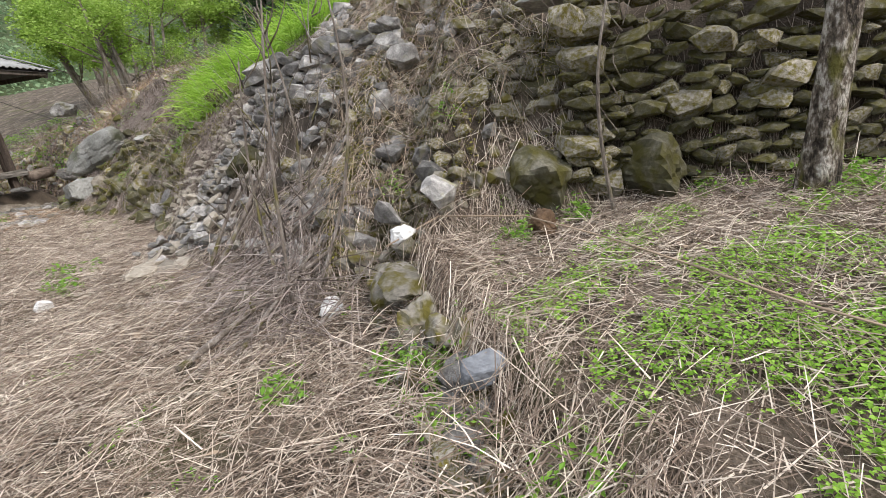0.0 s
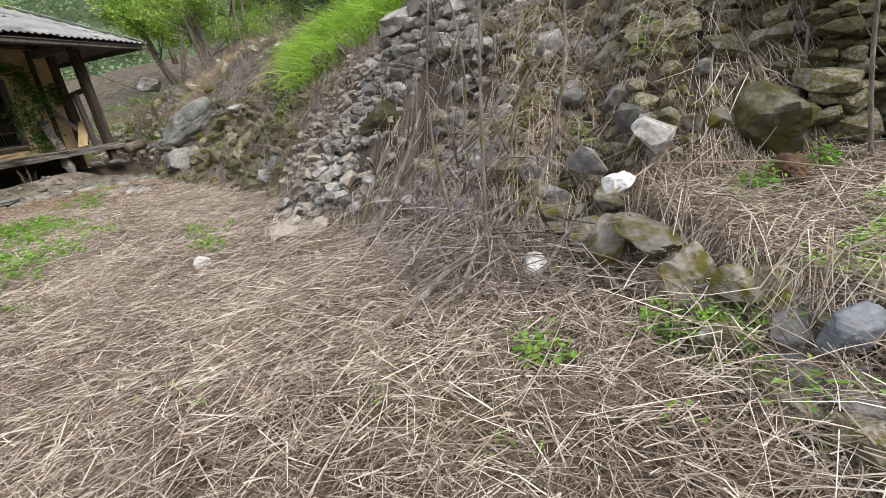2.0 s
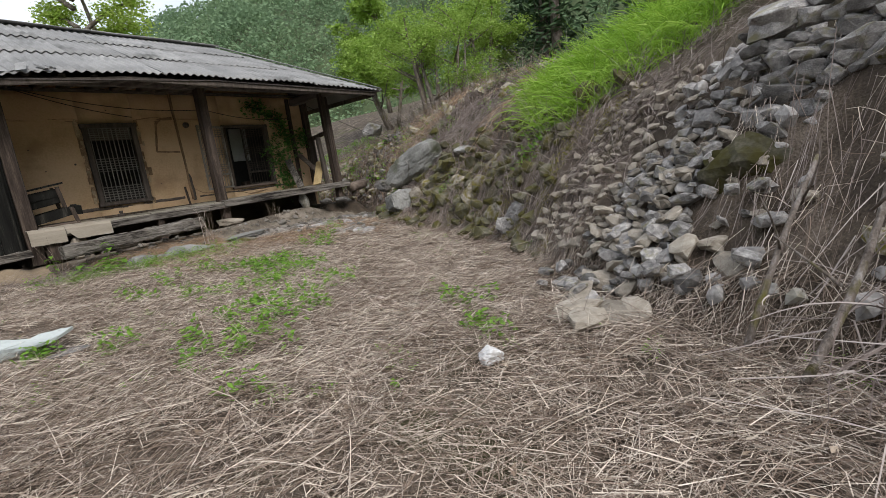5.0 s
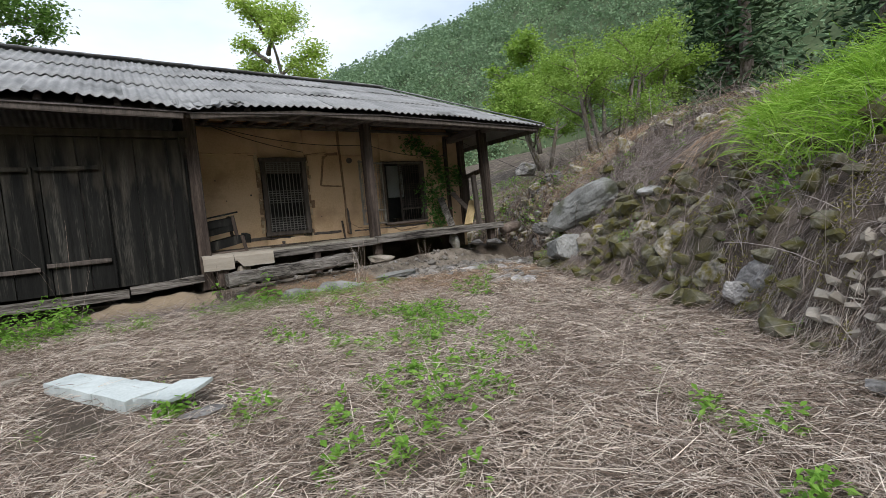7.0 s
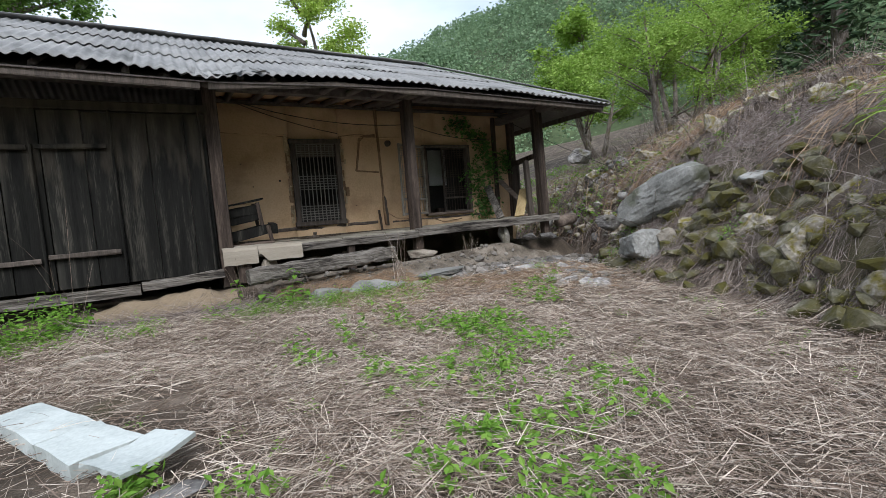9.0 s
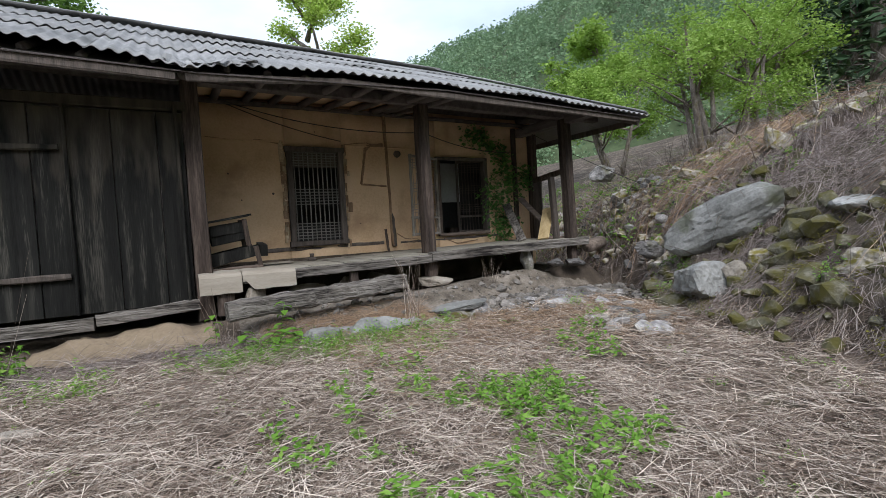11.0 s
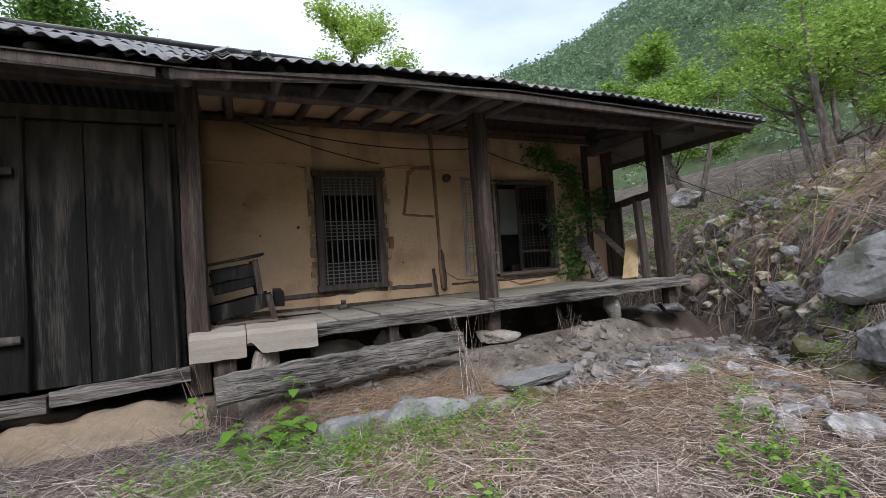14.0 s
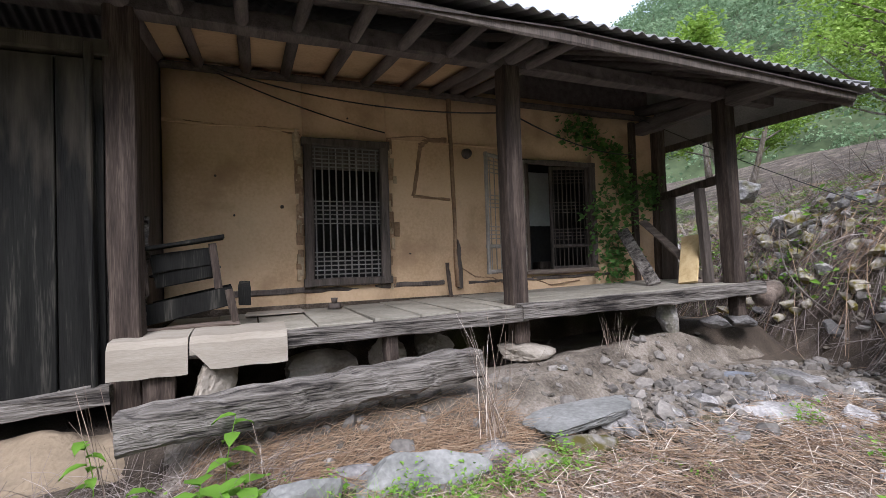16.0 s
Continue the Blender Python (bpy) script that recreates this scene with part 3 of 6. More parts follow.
while x < 6.0:
    y1 = 0.05 if x < 4.6 else -0.6
    over = -1.5 < x < 2.3
    za, zb = (soffit_z(-2.25) - 0.05, soffit_z(0.05) - 0.05) if over else (roof_z(x, -2.28) - 0.06, roof_z(x, y1) - 0.06)
    pole_part("rafter", (x, -2.28, za), (x + random.uniform(-0.05, 0.05), y1, zb), 0.050, 0.062, M_DARKBROWN, house, sides=7, bend=0.02)
    x += 0.46
# dark board added behind the rafters, above the wall plate
box_part("rafter_backing", (-1.42, 5.4, 0.04, 0.12, 3.70, 4.30), M_DARKBROWN, house, bevel=0.01, wobble=0.0)
# mud panels between the rafters over the deck
for k in range(8):
    a = -1.50 + 0.46 * k
    bm = simple_bm()
    vs = [bm.verts.new((px, py, soffit_z(py) + random.uniform(-0.006, 0.006) + dz)) for dz in (0.02, 0) for px, py in ((a + 0.01, -1.5), (a + 0.45, -1.5), (a + 0.45, 0.06), (a + 0.01, 0.06))]
    for q in ((3, 2, 1, 0), (4, 5, 6, 7), (0, 1, 5, 4), (1, 2, 6, 5), (2, 3, 7, 6), (3, 0, 4, 7)):
        bm.faces.new([vs[i] for i in q])
    bmesh.ops.recalc_face_normals(bm, faces=list(bm.faces))
    part("soffit_panel", bm, M_MUD, house, "plastered mud panel between rafters")
bm = simple_bm()
for px0, px1 in ((-8.0, -1.35), (1.95, 6.25)):
    vs = [bm.verts.new((px, py, roof_z(px, py) - 0.01)) for px, py in ((px0, -2.4), (px1, -2.4), (px1 - (0.0 if px1 < 0 else 1.2), 0.0), (px0, 0.0))]
    bm.faces.new(vs)
vs = [bm.verts.new((px, py, roof_z(px, py) - 0.008)) for px, py in ((-1.35, -2.4), (1.95, -2.4), (1.95, -1.5), (-1.35, -1.5))]
bm.faces.new(vs)
soff = part("soffit", bm, M_DARKBROWN, house, "dark boards under the eaves")
mod = soff.modifiers.new("thickness", "SOLIDIFY")
mod.thickness = 0.012
beam_part("fascia", (-8.0, -2.36, 3.37), (-1.6, -2.36, 3.22), 0.03, 0.10, M_DARK, house, rings=8)
beam_part("fascia", (-1.5, -2.36, 3.22), (0.3, -2.36, 3.36), 0.03, 0.09, M_DARK, house, rings=6)
beam_part("fascia", (0.3, -2.36, 3.36), (6.2, -2.34, 3.26), 0.03, 0.09, M_DARK, house, rings=10)
beam_part("hip_rafter", (6.25, -2.32, 3.24), (4.3, 1.8, 5.05), 0.12, 0.14, M_DARKBROWN, house, rings=6)
# gable boards under the hip end
beam_part("end_board", (6.2, -2.2, 3.25), (6.2, 6.0, 3.28), 0.03, 0.12, M_DARK, house, rings=6)

# corrugated sheets in three lapped courses, each sheet a piece
edges = np.arange(-9.0, 4.21, 1.1)
for i in range(len(edges) - 1):
    x0, x1 = edges[i], edges[i + 1] + 0.05
    for c, (k0, k1) in enumerate(((0.0, 0.36), (0.33, 0.69), (0.66, 1.0))):
        ob = corrugated("roof_sheet", x0, min(x1, 4.25), eave_line, ridge_line, k0, k1, house, lift=0.018 + 0.010 * random.random() + (0.012 if i % 2 else 0))
        if i in (6, 7) and c == 0:
            tagged(ob, "broken weedy sheet over the shed corner")
for x0, x1 in ((4.2, 4.95), (4.95, 5.7), (5.7, 6.4)):
    for k0, k1 in ((0.0, 0.5), (0.47, 1.0)):
        corrugated("roof_sheet", x0, x1, eave_line, hip_high, k0, k1, house, lift=0.015)
corrugated("roof_sheet", -9.0, 4.2, back_line, ridge_line, 0.0, 1.0, house)
# hip end seen edge-on from outside
ev = [(6.4, -2.45, 3.33), (4.2, 2.0, 5.3), (6.4, 6.45, 3.33), (6.4, -2.45, 3.32), (4.2, 2.0, 5.28), (6.4, 6.45, 3.32)]
bm = simple_bm()
q = [bm.verts.new(p) for p in ev]
bm.faces.new((q[0], q[2], q[1]))
bm.faces.new((q[3], q[4], q[5]))
part("hip_end", bm, M_SLATE, house)
# flat ridge caps and loose patched sheets
for i in range(13):
    x0 = -9.0 + i * 1.02
    a, b = ridge_line(x0), ridge_line(x0 + 1.06)
    beam_part("ridge_cap", (x0, 1.98, a[1] + 0.03), (x0 + 1.06, 1.98, b[1] + 0.03 + random.uniform(0, 0.02)), 0.30, 0.03, M_SLATE, house, rings=2, wobble=0.004)
for i in range(5):
    k = i / 5
    a = Vector((6.36, -2.42, 3.40)).lerp(Vector((4.2, 2.0, 5.36)), k)
    b = Vector((6.36, -2.42, 3.40)).lerp(Vector((4.2, 2.0, 5.36)), k + 0.21)
    beam_part("ridge_cap", a, b, 0.24, 0.03, M_SLATE, house, rings=2, wobble=0.004)
# broken rim of sheet shards at the shed corner
for i in range(9):
    x = -1.75 + i * 0.13
    bm = simple_bm()
    add_box(bm, -0.06, 0.06, -0.16, 0.14, -0.006, 0.006, wobble=0.03)
    bm.transform(Matrix.Translation((x, -2.25 + random.uniform(-0.1, 0.1), eave_line(x)[1] + 0.13)) @ pose(0, 0, 0, 24 + random.uniform(-10, 10), random.uniform(-12, 12), random.uniform(-30, 30)))
    part("roof_shard", bm, M_SLATE, house)

# shed front: wide black boards, a low door with battens
bx = -7.6
while bx < -1.56:
    w = random.choice((0.32, 0.38, 0.44, 0.47))
    x1 = min(bx + w, -1.54)
    box_part("board", (bx + 0.006, x1 - 0.006, -1.53 + random.uniform(-0.008, 0.008), -1.49, 0.60, 3.02 + random.uniform(-0.03, 0.04)), M_BOARD, house,
             bevel=0.005, wobble=0.005)
    bx = x1
box_part("board_backing", (-7.6, -1.54, -1.47, -1.44, 0.6, 3.05), M_DARKBROWN, house, bevel=0, wobble=0)
beam_part("shed_lintel", (-7.6, -1.5, 3.07), (-1.5, -1.5, 3.09), 0.14, 0.12, M_BOARD, house, rings=12)
beam_part("shed_stile", (-1.60, -1.56, 0.55), (-1.62, -1.56, 3.1), 0.04, 0.10, M_BOARD, house)
beam_part("shed_stile", (-2.74, -1.56, 0.6), (-2.74, -1.56, 3.02), 0.03, 0.10, M_BOARD, house)
beam_part("shed_stile", (-3.62, -1.56, 0.6), (-3.62, -1.56, 2.55), 0.03, 0.08, M_BOARD, house)
for x0, x1, z in ((-3.58, -2.8, 2.52), (-3.58, -2.78, 1.05), (-4.9, -3.66, 2.5), (-4.9, -3.66, 1.0)):
    beam_part("batten", (x0, -1.57, z), (x1, -1.57, z + 0.01), 0.05, 0.07, M_DARK if z < 2 else M_BOARD, house, "dark door batten", rings=4)
beam_part("shed_sill", (-7.6, -1.60, 0.47), (-2.6, -1.60, 0.49), 0.16, 0.15, M_LOG, house, "split grey sill log", rings=12, wobble=0.015)
beam_part("shed_sill", (-2.58, -1.58, 0.52), (-1.5, -1.58, 0.58), 0.16, 0.12, M_LOG, house, rings=6, wobble=0.015)
# crumbled mud skirt in front of the sill
bm = simple_bm()
xs = np.linspace(-4.3, -1.25, 60)
rows = []
for j in range(13):
    k = j / 12
    rows.append([bm.verts.new((x, -1.66 - 0.80 * k * float(np.interp(x, [-4.3, -3.3, -2.9, -1.25], [0.35, 0.7, 0.85, 0.9])),
                               0.02 + (0.27 + 0.02 * math.sin(x * 11) * math.sin(x * 4.3) - 0.12 * min(1.2, max(0, -2.85 - x) / 0.4)) * float(np.interp(x, [-3.3, -1.8, -1.25], [1, 1, 0.65])) * (1 - k) ** 1.1 + 0.10 * float(np.interp(x, [-3.3, -1.25], [0.3, 1.2])) * (1 - 0.6 * k)))
                 for x in xs])
for p, q in zip(rows, rows[1:]):
    for i in range(len(xs) - 1):
        bm.faces.new((p[i], p[i + 1], q[i + 1], q[i]))
bmesh.ops.recalc_face_normals(bm, faces=list(bm.faces))
for v in bm.verts:
    v.co += Vector((0, 0.5, 1)) * (0.035 * noise.noise(v.co * 3.5) + 0.03 * noise.noise(v.co * 9))
skirt = part("mud_skirt", bm, M_PLINTH, house, "pale crumbled mud skirt", True)
mod = skirt.modifiers.new("thickness", "SOLIDIFY")
mod.thickness = 0.03
# dark earth colour here imitates the shadowed void under the deck
box_part("foundation", (-7.6, 5.4, -0.02, 0.0, 0.0, 1.0), M_EARTH, house, bevel=0, wobble=0)

# veranda deck
deck = new("veranda_deck")
deck.parent = house
tagged(deck, "worn wooden veranda deck grey with dust")


def deck_z(x):
    return 0.925 + 0.019 * (x + 1.35)


px = -1.3
while px < 1.85:
    w = random.uniform(0.36, 0.5)
    x1 = min(px + w, 1.9)
    box_part("plank", (px + 0.006, x1 - 0.006, -1.56, -0.01, deck_z(px) - 0.035, deck_z(px) + random.uniform(-0.006, 0.004)), M_DECK, deck, bevel=0.005, wobble=0.005)
    px = x1
py = -1.56
while py < -0.05:
    y1 = min(py + random.uniform(0.16, 0.24), -0.01)
    bm = simple_bm()
    beam(bm, (1.92, (py + y1) / 2, deck_z(1.9) - 0.02), (5.35, (py + y1) / 2, deck_z(5.35) - 0.02), y1 - py - 0.010, 0.035, bevel=0.005, wobble=0.003)
    part("plank", bm, M_DECK, deck)
    py = y1
beam_part("front_beam", (-1.38, -1.63, 0.845), (1.93, -1.63, 0.90), 0.13, 0.13, M_LOG, deck, "grey cracked front beam", rings=16, wobble=0.008)
beam_part("front_beam", (1.86, -1.64, 0.92), (5.42, -1.62, 0.985), 0.15, 0.15, M_LOG, deck, "thick adzed front beam", rings=16, wobble=0.010)
beam_part("deck_leg", (0.56, -1.60, 0.36), (0.56, -1.60, 0.82), 0.12, 0.11, M_WOODV, deck)
beam_part("deck_leg", (5.15, -1.50, 0.60), (5.15, -1.50, 0.92), 0.16, 0.14, M_WOODV, deck)
beam_part("deck_leg", (-1.2, -1.62, 0.4), (-1.2, -1.62, 0.8), 0.2, 0.14, M_WOODV, deck)
beam_part("joist", (-1.2, -0.85, 0.84), (5.3, -0.85, 0.96), 0.12, 0.10, M_DARK, deck, rings=8)
for x in (-0.3, 0.7, 2.8, 3.9):
    beam_part("joist", (x, -1.55, deck_z(x) - 0.09), (x, 0.0, deck_z(x) - 0.09), 0.10, 0.09, M_DARK, deck)
# warped plywood over the deck's end, in two torn pieces
def bent_sheet(x0, x1, drop, tear):
    bm = simple_bm()
    n = 10
    prof = [(-1.30, 0.965), (-1.5, 0.958), (-1.69, 0.945), (-1.735, 0.90), (-1.745, 0.82), (-1.75, 0.93 - drop)]
    grid = [[bm.verts.new((x0 + (x1 - x0) * i / n, y, z + 0.004 * math.sin(i * 1.3) + (tear * max(0, 1 - i / 2.0) * 0.16 if j == 5 else 0))) for i in range(n + 1)] for j, (y, z) in enumerate(prof)]
    for p, q in zip(grid, grid[1:]):
        for i in range(n):
            bm.faces.new((p[i], p[i + 1], q[i + 1], q[i]))
    ob = part("sheet", bm, M_PLY, ply)
    md = ob.modifiers.new("thickness", "SOLIDIFY")
    md.thickness = 0.006


ply = thing("plywood_sheet", "warped torn plywood sheet draped over the deck edge", "sheet")
bent_sheet(-1.50, -1.00, 0.24, 0)
bent_sheet(-0.99, -0.31, 0.22, 1)
ply2 = thing("loose_board", "thin curled board lying on the deck", "board")
box_part("sheet", (-0.62, -0.05, -0.55, -0.2, 0.965, 0.975), M_PLY, ply2, bevel=0.002, wobble=0.012)

# broken chest leaning in the corner of the deck
chest = thing("broken_chest", "broken dark wooden chest collapsed on the deck", "chest")
for a, b, w, h in (((-1.38, -1.15, 1.62), (-0.78, -1.1, 1.72), 0.34, 0.03), ((-1.36, -1.25, 1.09), (-0.70, -1.25, 1.22), 0.03, 0.16), ((-1.30, -1.22, 1.50), (-0.84, -1.2, 1.56), 0.03, 0.15),
                   ((-1.34, -0.9, 1.1), (-0.72, -0.9, 1.22), 0.03, 0.16), ((-1.33, -1.0, 1.40), (-0.82, -1.0, 1.46), 0.36, 0.02), ((-0.62, -1.2, 1.2), (-0.62, -0.85, 1.24), 0.1, 0.16)):
    beam_part("panel", a, b, w, h, M_BOARD, chest, rings=3, wobble=0.004, bevel=0.004)
for a, b in (((-1.34, -1.28, 1.25), (-1.37, -1.26, 1.6)), ((-0.82, -1.24, 1.28), (-0.86, -1.22, 1.66)), ((-0.68, -1.3, 0.94), (-0.74, -1.3, 1.27)), ((-1.37, -1.3, 0.94), (-1.36, -1.3, 1.12)),
             ((-0.84, -0.9, 1.28), (-0.88, -0.9, 1.66))):
    beam_part("stile", a, b, 0.06, 0.045, M_WOODV, chest, rings=2, wobble=0.004)
beam_part("drawer", (-1.30, -1.05, 1.42), (-0.86, -1.05, 1.50), 0.32, 0.26, M_BOARD, chest, rings=2)
beam_part("drawer", (-1.30, -1.08, 1.10), (-0.78, -1.08, 1.20), 0.28, 0.13, M_BOARD, chest, rings=2)
beam_part("rail", (-1.36, -1.3, 0.97), (-0.66, -1.3, 0.99), 0.05, 0.04, M_WOOD, chest)
stick = thing("leaning_stick", "pale weathered stick leaning on the post", "stick")
beam_part("stick", (-1.37, -1.25, 0.95), (-1.37, -1.05, 1.9), 0.05, 0.04, M_LOG, stick, wobble=0.008)
insul = thing("insulator", "small dark ceramic insulator on the deck", "insulator")
pole_part("body", (0.30, -0.25, 0.955), (0.30, -0.25, 1.01), 0.08, 0.06, M_DARK, insul, sides=12)
pole_part("knob", (0.30, -0.25, 1.01), (0.30, -0.25, 1.07), 0.03, 0.04, M_DARK, insul, sides=10)

# planks and rail at the veranda's end
def leaning_plank(a, b, w, material, label, turn=0):
    t = thing("leaning_plank", label, "plank", group="planks leaning at the veranda end")
    beam_part("board", a, b, 0.035, w, material, t, rings=4, wobble=0.005, roll=turn)


leaning_plank((4.35, -0.95, 1.05), (4.62, -0.12, 1.82), 0.17, M_LOG, "grey plank leaning on the mud wall", 70)
leaning_plank((5.30, -0.95, 1.08), (4.95, -0.20, 1.95), 0.17, M_WOOD, "dark plank leaning across the corner", 70)
leaning_plank((4.72, -1.15, 1.06), (5.16, -0.85, 1.68), 0.24, M_YELLOW, "yellowish board leaning on a grey plank", 80)
leaning_plank((4.85, -1.1, 1.07), (5.34, -1.32, 1.06), 0.06, M_WOOD, "narrow batten lying on the deck", 0)
beam_part("rail", (5.42, -0.02, 2.32), (5.20, -1.40, 2.42), 0.08, 0.11, M_WOODV, house, "end rail of the veranda", rings=5)
box_part("rail_board", (5.38, 5.42, -0.42, -0.12, 1.05, 2.3), M_DARK, house)
# cables
def cable(points, r=0.008):
    cu = bpy.data.curves.new("cable", "CURVE")
    cu.dimensions, cu.bevel_depth, cu.bevel_resolution = "3D", r, 2
    sp = cu.splines.new("POLY")
    sp.points.add(len(points) - 1)
    for p, c in zip(sp.points, points):
        p.co = (*c, 1)
    cu.materials.append(M_CABLE)
    ob = new("cable", cu)
    return tagged(ob, "thin black cable sagging along the mud wall", "cable")


def sag(a, b, drop, n=14):
    a, b = Vector(a), Vector(b)
    return [tuple(a.lerp(b, k / n) - Vector((0, 0, drop * 4 * (k / n) * (1 - k / n)))) for k in range(n + 1)]


cable(sag((-1.3, -0.04, 3.75), (1.0, -0.04, 3.05), 0.08))
cable(sag((-1.2, -0.05, 3.7), (2.0, -1.33, 3.0), 0.18))
cable(sag((2.0, -1.34, 3.0), (5.0, -0.04, 3.0), 0.12))
cable(sag((4.9, -0.1, 3.6), (6.6, -2.2, 2.0), 0.05), 0.006)
meter = thing("socket", "old round electric socket on the wall", "socket")
pole_part("body", (2.12, -0.06, 2.86), (2.12, 0.0, 2.86), 0.06, 0.07, M_DARK, meter, sides=12)

# beam lying before the veranda
log = thing("fallen_beam", "long weathered cracked beam lying before the veranda", "beam")
bm = simple_bm()
beam(bm, (-1.27, -2.50, 0.56), (1.05, -2.30, 0.66), 0.24, 0.21, bevel=0.03, wobble=0.014, rings=26)
part("timber", bm, M_LOG, log)
log2 = thing("log", "short brown log beside the deck", "log")
pole_part("timber", (5.50, -1.60, 0.86), (6.25, -1.25, 0.90), 0.13, 0.14, M_WOOD, log2, sides=12, rings=3)
yl = thing("half_buried_plank", "half-buried rotten plank among weeds", "plank")
beam_part("board", (-0.5, -3.75, 0.10), (0.55, -3.45, 0.13), 0.14, 0.06, M_WOOD, yl, rings=8, wobble=0.012)

# ---- stones ----
def stone_mesh(name, seed, flat=1.0, points=22, size=(1.0, 0.80, 0.70)):
    """An angular stone about one unit long: the hull of scattered points, with chipped corners."""
    r = random.Random(seed)
    bm = bmesh.new()
    for _ in range(points):
        v = Vector((r.gauss(0, 1), r.gauss(0, 1), r.gauss(0, 1))).normalized()
        k = max(abs(v.x), abs(v.y), abs(v.z))
        v = v.lerp(v / k, 0.75) * r.uniform(0.38, 0.50)
        bm.verts.new((v.x * size[0], v.y * size[1], v.z * size[2] * flat))
    h = bmesh.ops.convex_hull(bm, input=list(bm.verts))
    bmesh.ops.delete(bm, geom=[g for g in h["geom_interior"] if isinstance(g, bmesh.types.BMVert)], context="VERTS")
    bmesh.ops.recalc_face_normals(bm, faces=list(bm.faces))
    me = bpy.data.meshes.new(name)
    bm.to_mesh(me)
    bm.free()
    return me


def stone_set(material, n, seed, flat=1.0):
    out = []
    for k in range(n):
        me = stone_mesh("stone", seed + k, flat)
        me.materials.append(material)
        out.append(me)
    return out


GREY, MOSSY, TAN = stone_set(M_STONE, 14, 100), stone_set(M_MOSSY, 14, 200), stone_set(M_TAN, 10, 300, 0.8)
DARKMOSSY = stone_set(M_DARKMOSS, 12, 250, 0.7)


def put_stone(meshes, parent, x, y, z, s, rnd, tilt=35, squash=1.0):
    ob = new("stone", rnd.choice(meshes))
    ob.parent = parent
    ob.location = (x, y, z)
    ob.rotation_euler = (radians(rnd.uniform(-tilt, tilt)), radians(rnd.uniform(-tilt, tilt)), rnd.uniform(0, 6.283))
    ob.scale = (s * rnd.uniform(0.85, 1.25), s * rnd.uniform(0.8, 1.1), s * squash * rnd.uniform(0.75, 1.1))
    return ob


def joined_stones(name, meshes, spots, material, label, seed):
    """Many far or small stones as one mesh."""
    rnd = random.Random(seed)
    base = []
    for me in meshes:
        bm = bmesh.new()
        bm.from_mesh(me)
        bmesh.ops.triangulate(bm, faces=list(bm.faces))
        base.append((np.array([v.co[:] for v in bm.verts]), np.array([[v.index for v in f.verts] for f in bm.faces])))
        bm.free()
    vs, fs, n = [], [], 0
    for x, y, z, s in spots:
        v, f = base[rnd.randrange(len(base))]
        m = np.array(Euler((rnd.uniform(-0.6, 0.6), rnd.uniform(-0.6, 0.6), rnd.uniform(0, 6.283))).to_matrix())
        sc = np.array((s * rnd.uniform(0.85, 1.25), s * rnd.uniform(0.8, 1.1), s * rnd.uniform(0.7, 1.1)))
        vs.append((v * sc) @ m.T + np.array((x, y, z)))
        fs.append(f + n)
        n += len(v)
    ob = arrays_mesh(name, np.concatenate(vs), np.concatenate(fs), material)
    return tagged(ob, label, "stones", kind="stuff")


def bank_spot(s, d):
    """A place on the bank: s along its foot, d metres up from it."""
    k = int(s)
    a, b = FOOT[k], FOOT[k + 1]
    p = a + (b - a) * (s - k)
    t = (b - a) / np.hypot(*(b - a))
    return p[0] + t[1] * d, p[1] - t[0] * d


def scatter(rnd, n, s_range, d_range, gap, taken):
    """Places on the bank that keep their distance."""
    out = []
    tries = [(rnd.uniform(*s_range), rnd.uniform(*d_range)) for _ in range(n * 14)]
    at = np.array([bank_spot(s, d) for s, d in tries])
    zs = height(at[:, 0], at[:, 1])
    cells = {}
    for p in taken:
        cells.setdefault((int(p[0] / gap), int(p[1] / gap)), []).append(p)
    for (s, d), (x, y), z in zip(tries, at, zs):
        i, j = int(x / gap), int(y / gap)
        if len(out) < n and all((x - p[0]) ** 2 + (y - p[1]) ** 2 + (z - p[2]) ** 2 > gap * gap for a in (-1, 0, 1) for b in (-1, 0, 1) for p in cells.get((i + a, j + b), ())):
            cells.setdefault((i, j), []).append((x, y, z))
            taken.append((x, y, z))
            out.append((float(x), float(y), float(z), s, d))
    return out


rs = random.Random(5)
taken = []
# the tumbled stone bank: grey stones high and towards the pile, mossy ones lower and towards the terrace
bank = thing("tumbled_stone_bank", "collapsed drystone bank of grey and mossy fieldstones", "stone bank")
near = scatter(rs, 330, (2.3, 6.4), (0.35, 1.7), 0.118, taken)
near = [p for p in near if not (5.15 < p[3] < 6.05 and 0.3 < p[4] < 1.05)]
for x, y, z, s, d in near:
    mossy = rs.random() < np.clip(0.92 - (s - 3.1) * 0.30, 0.08, 0.9)
    big = rs.random()
    put_stone(MOSSY if mossy else GREY, bank, x, y, z + 0.03, 0.115 + 0.16 * big ** 3 + (0.02 if d < 0.9 else 0), rs)
rest = scatter(rs, 1700, (2.0, 6.7), (0.12, 3.4), 0.108, taken)
rest = [p for p in rest if not (5.15 < p[3] < 6.05 and 0.2 < p[4] < 1.05 and rs.random() < 0.8)]
joined_stones("stones_up_the_bank", GREY, [(x, y, z + 0.03, rs.uniform(0.09, 0.18) + (0.12 if rs.random() < 0.12 else 0)) for x, y, z, s, d in rest if s > 4.2], M_STONE, "grey fieldstones strewn up the bank", 6)
joined_stones("mossy_stones_up_the_bank", MOSSY, [(x, y, z + 0.03, rs.uniform(0.09, 0.18) + (0.12 if rs.random() < 0.12 else 0)) for x, y, z, s, d in rest if s <= 4.2], M_MOSSY, "mossy fieldstones strewn up the bank", 7)

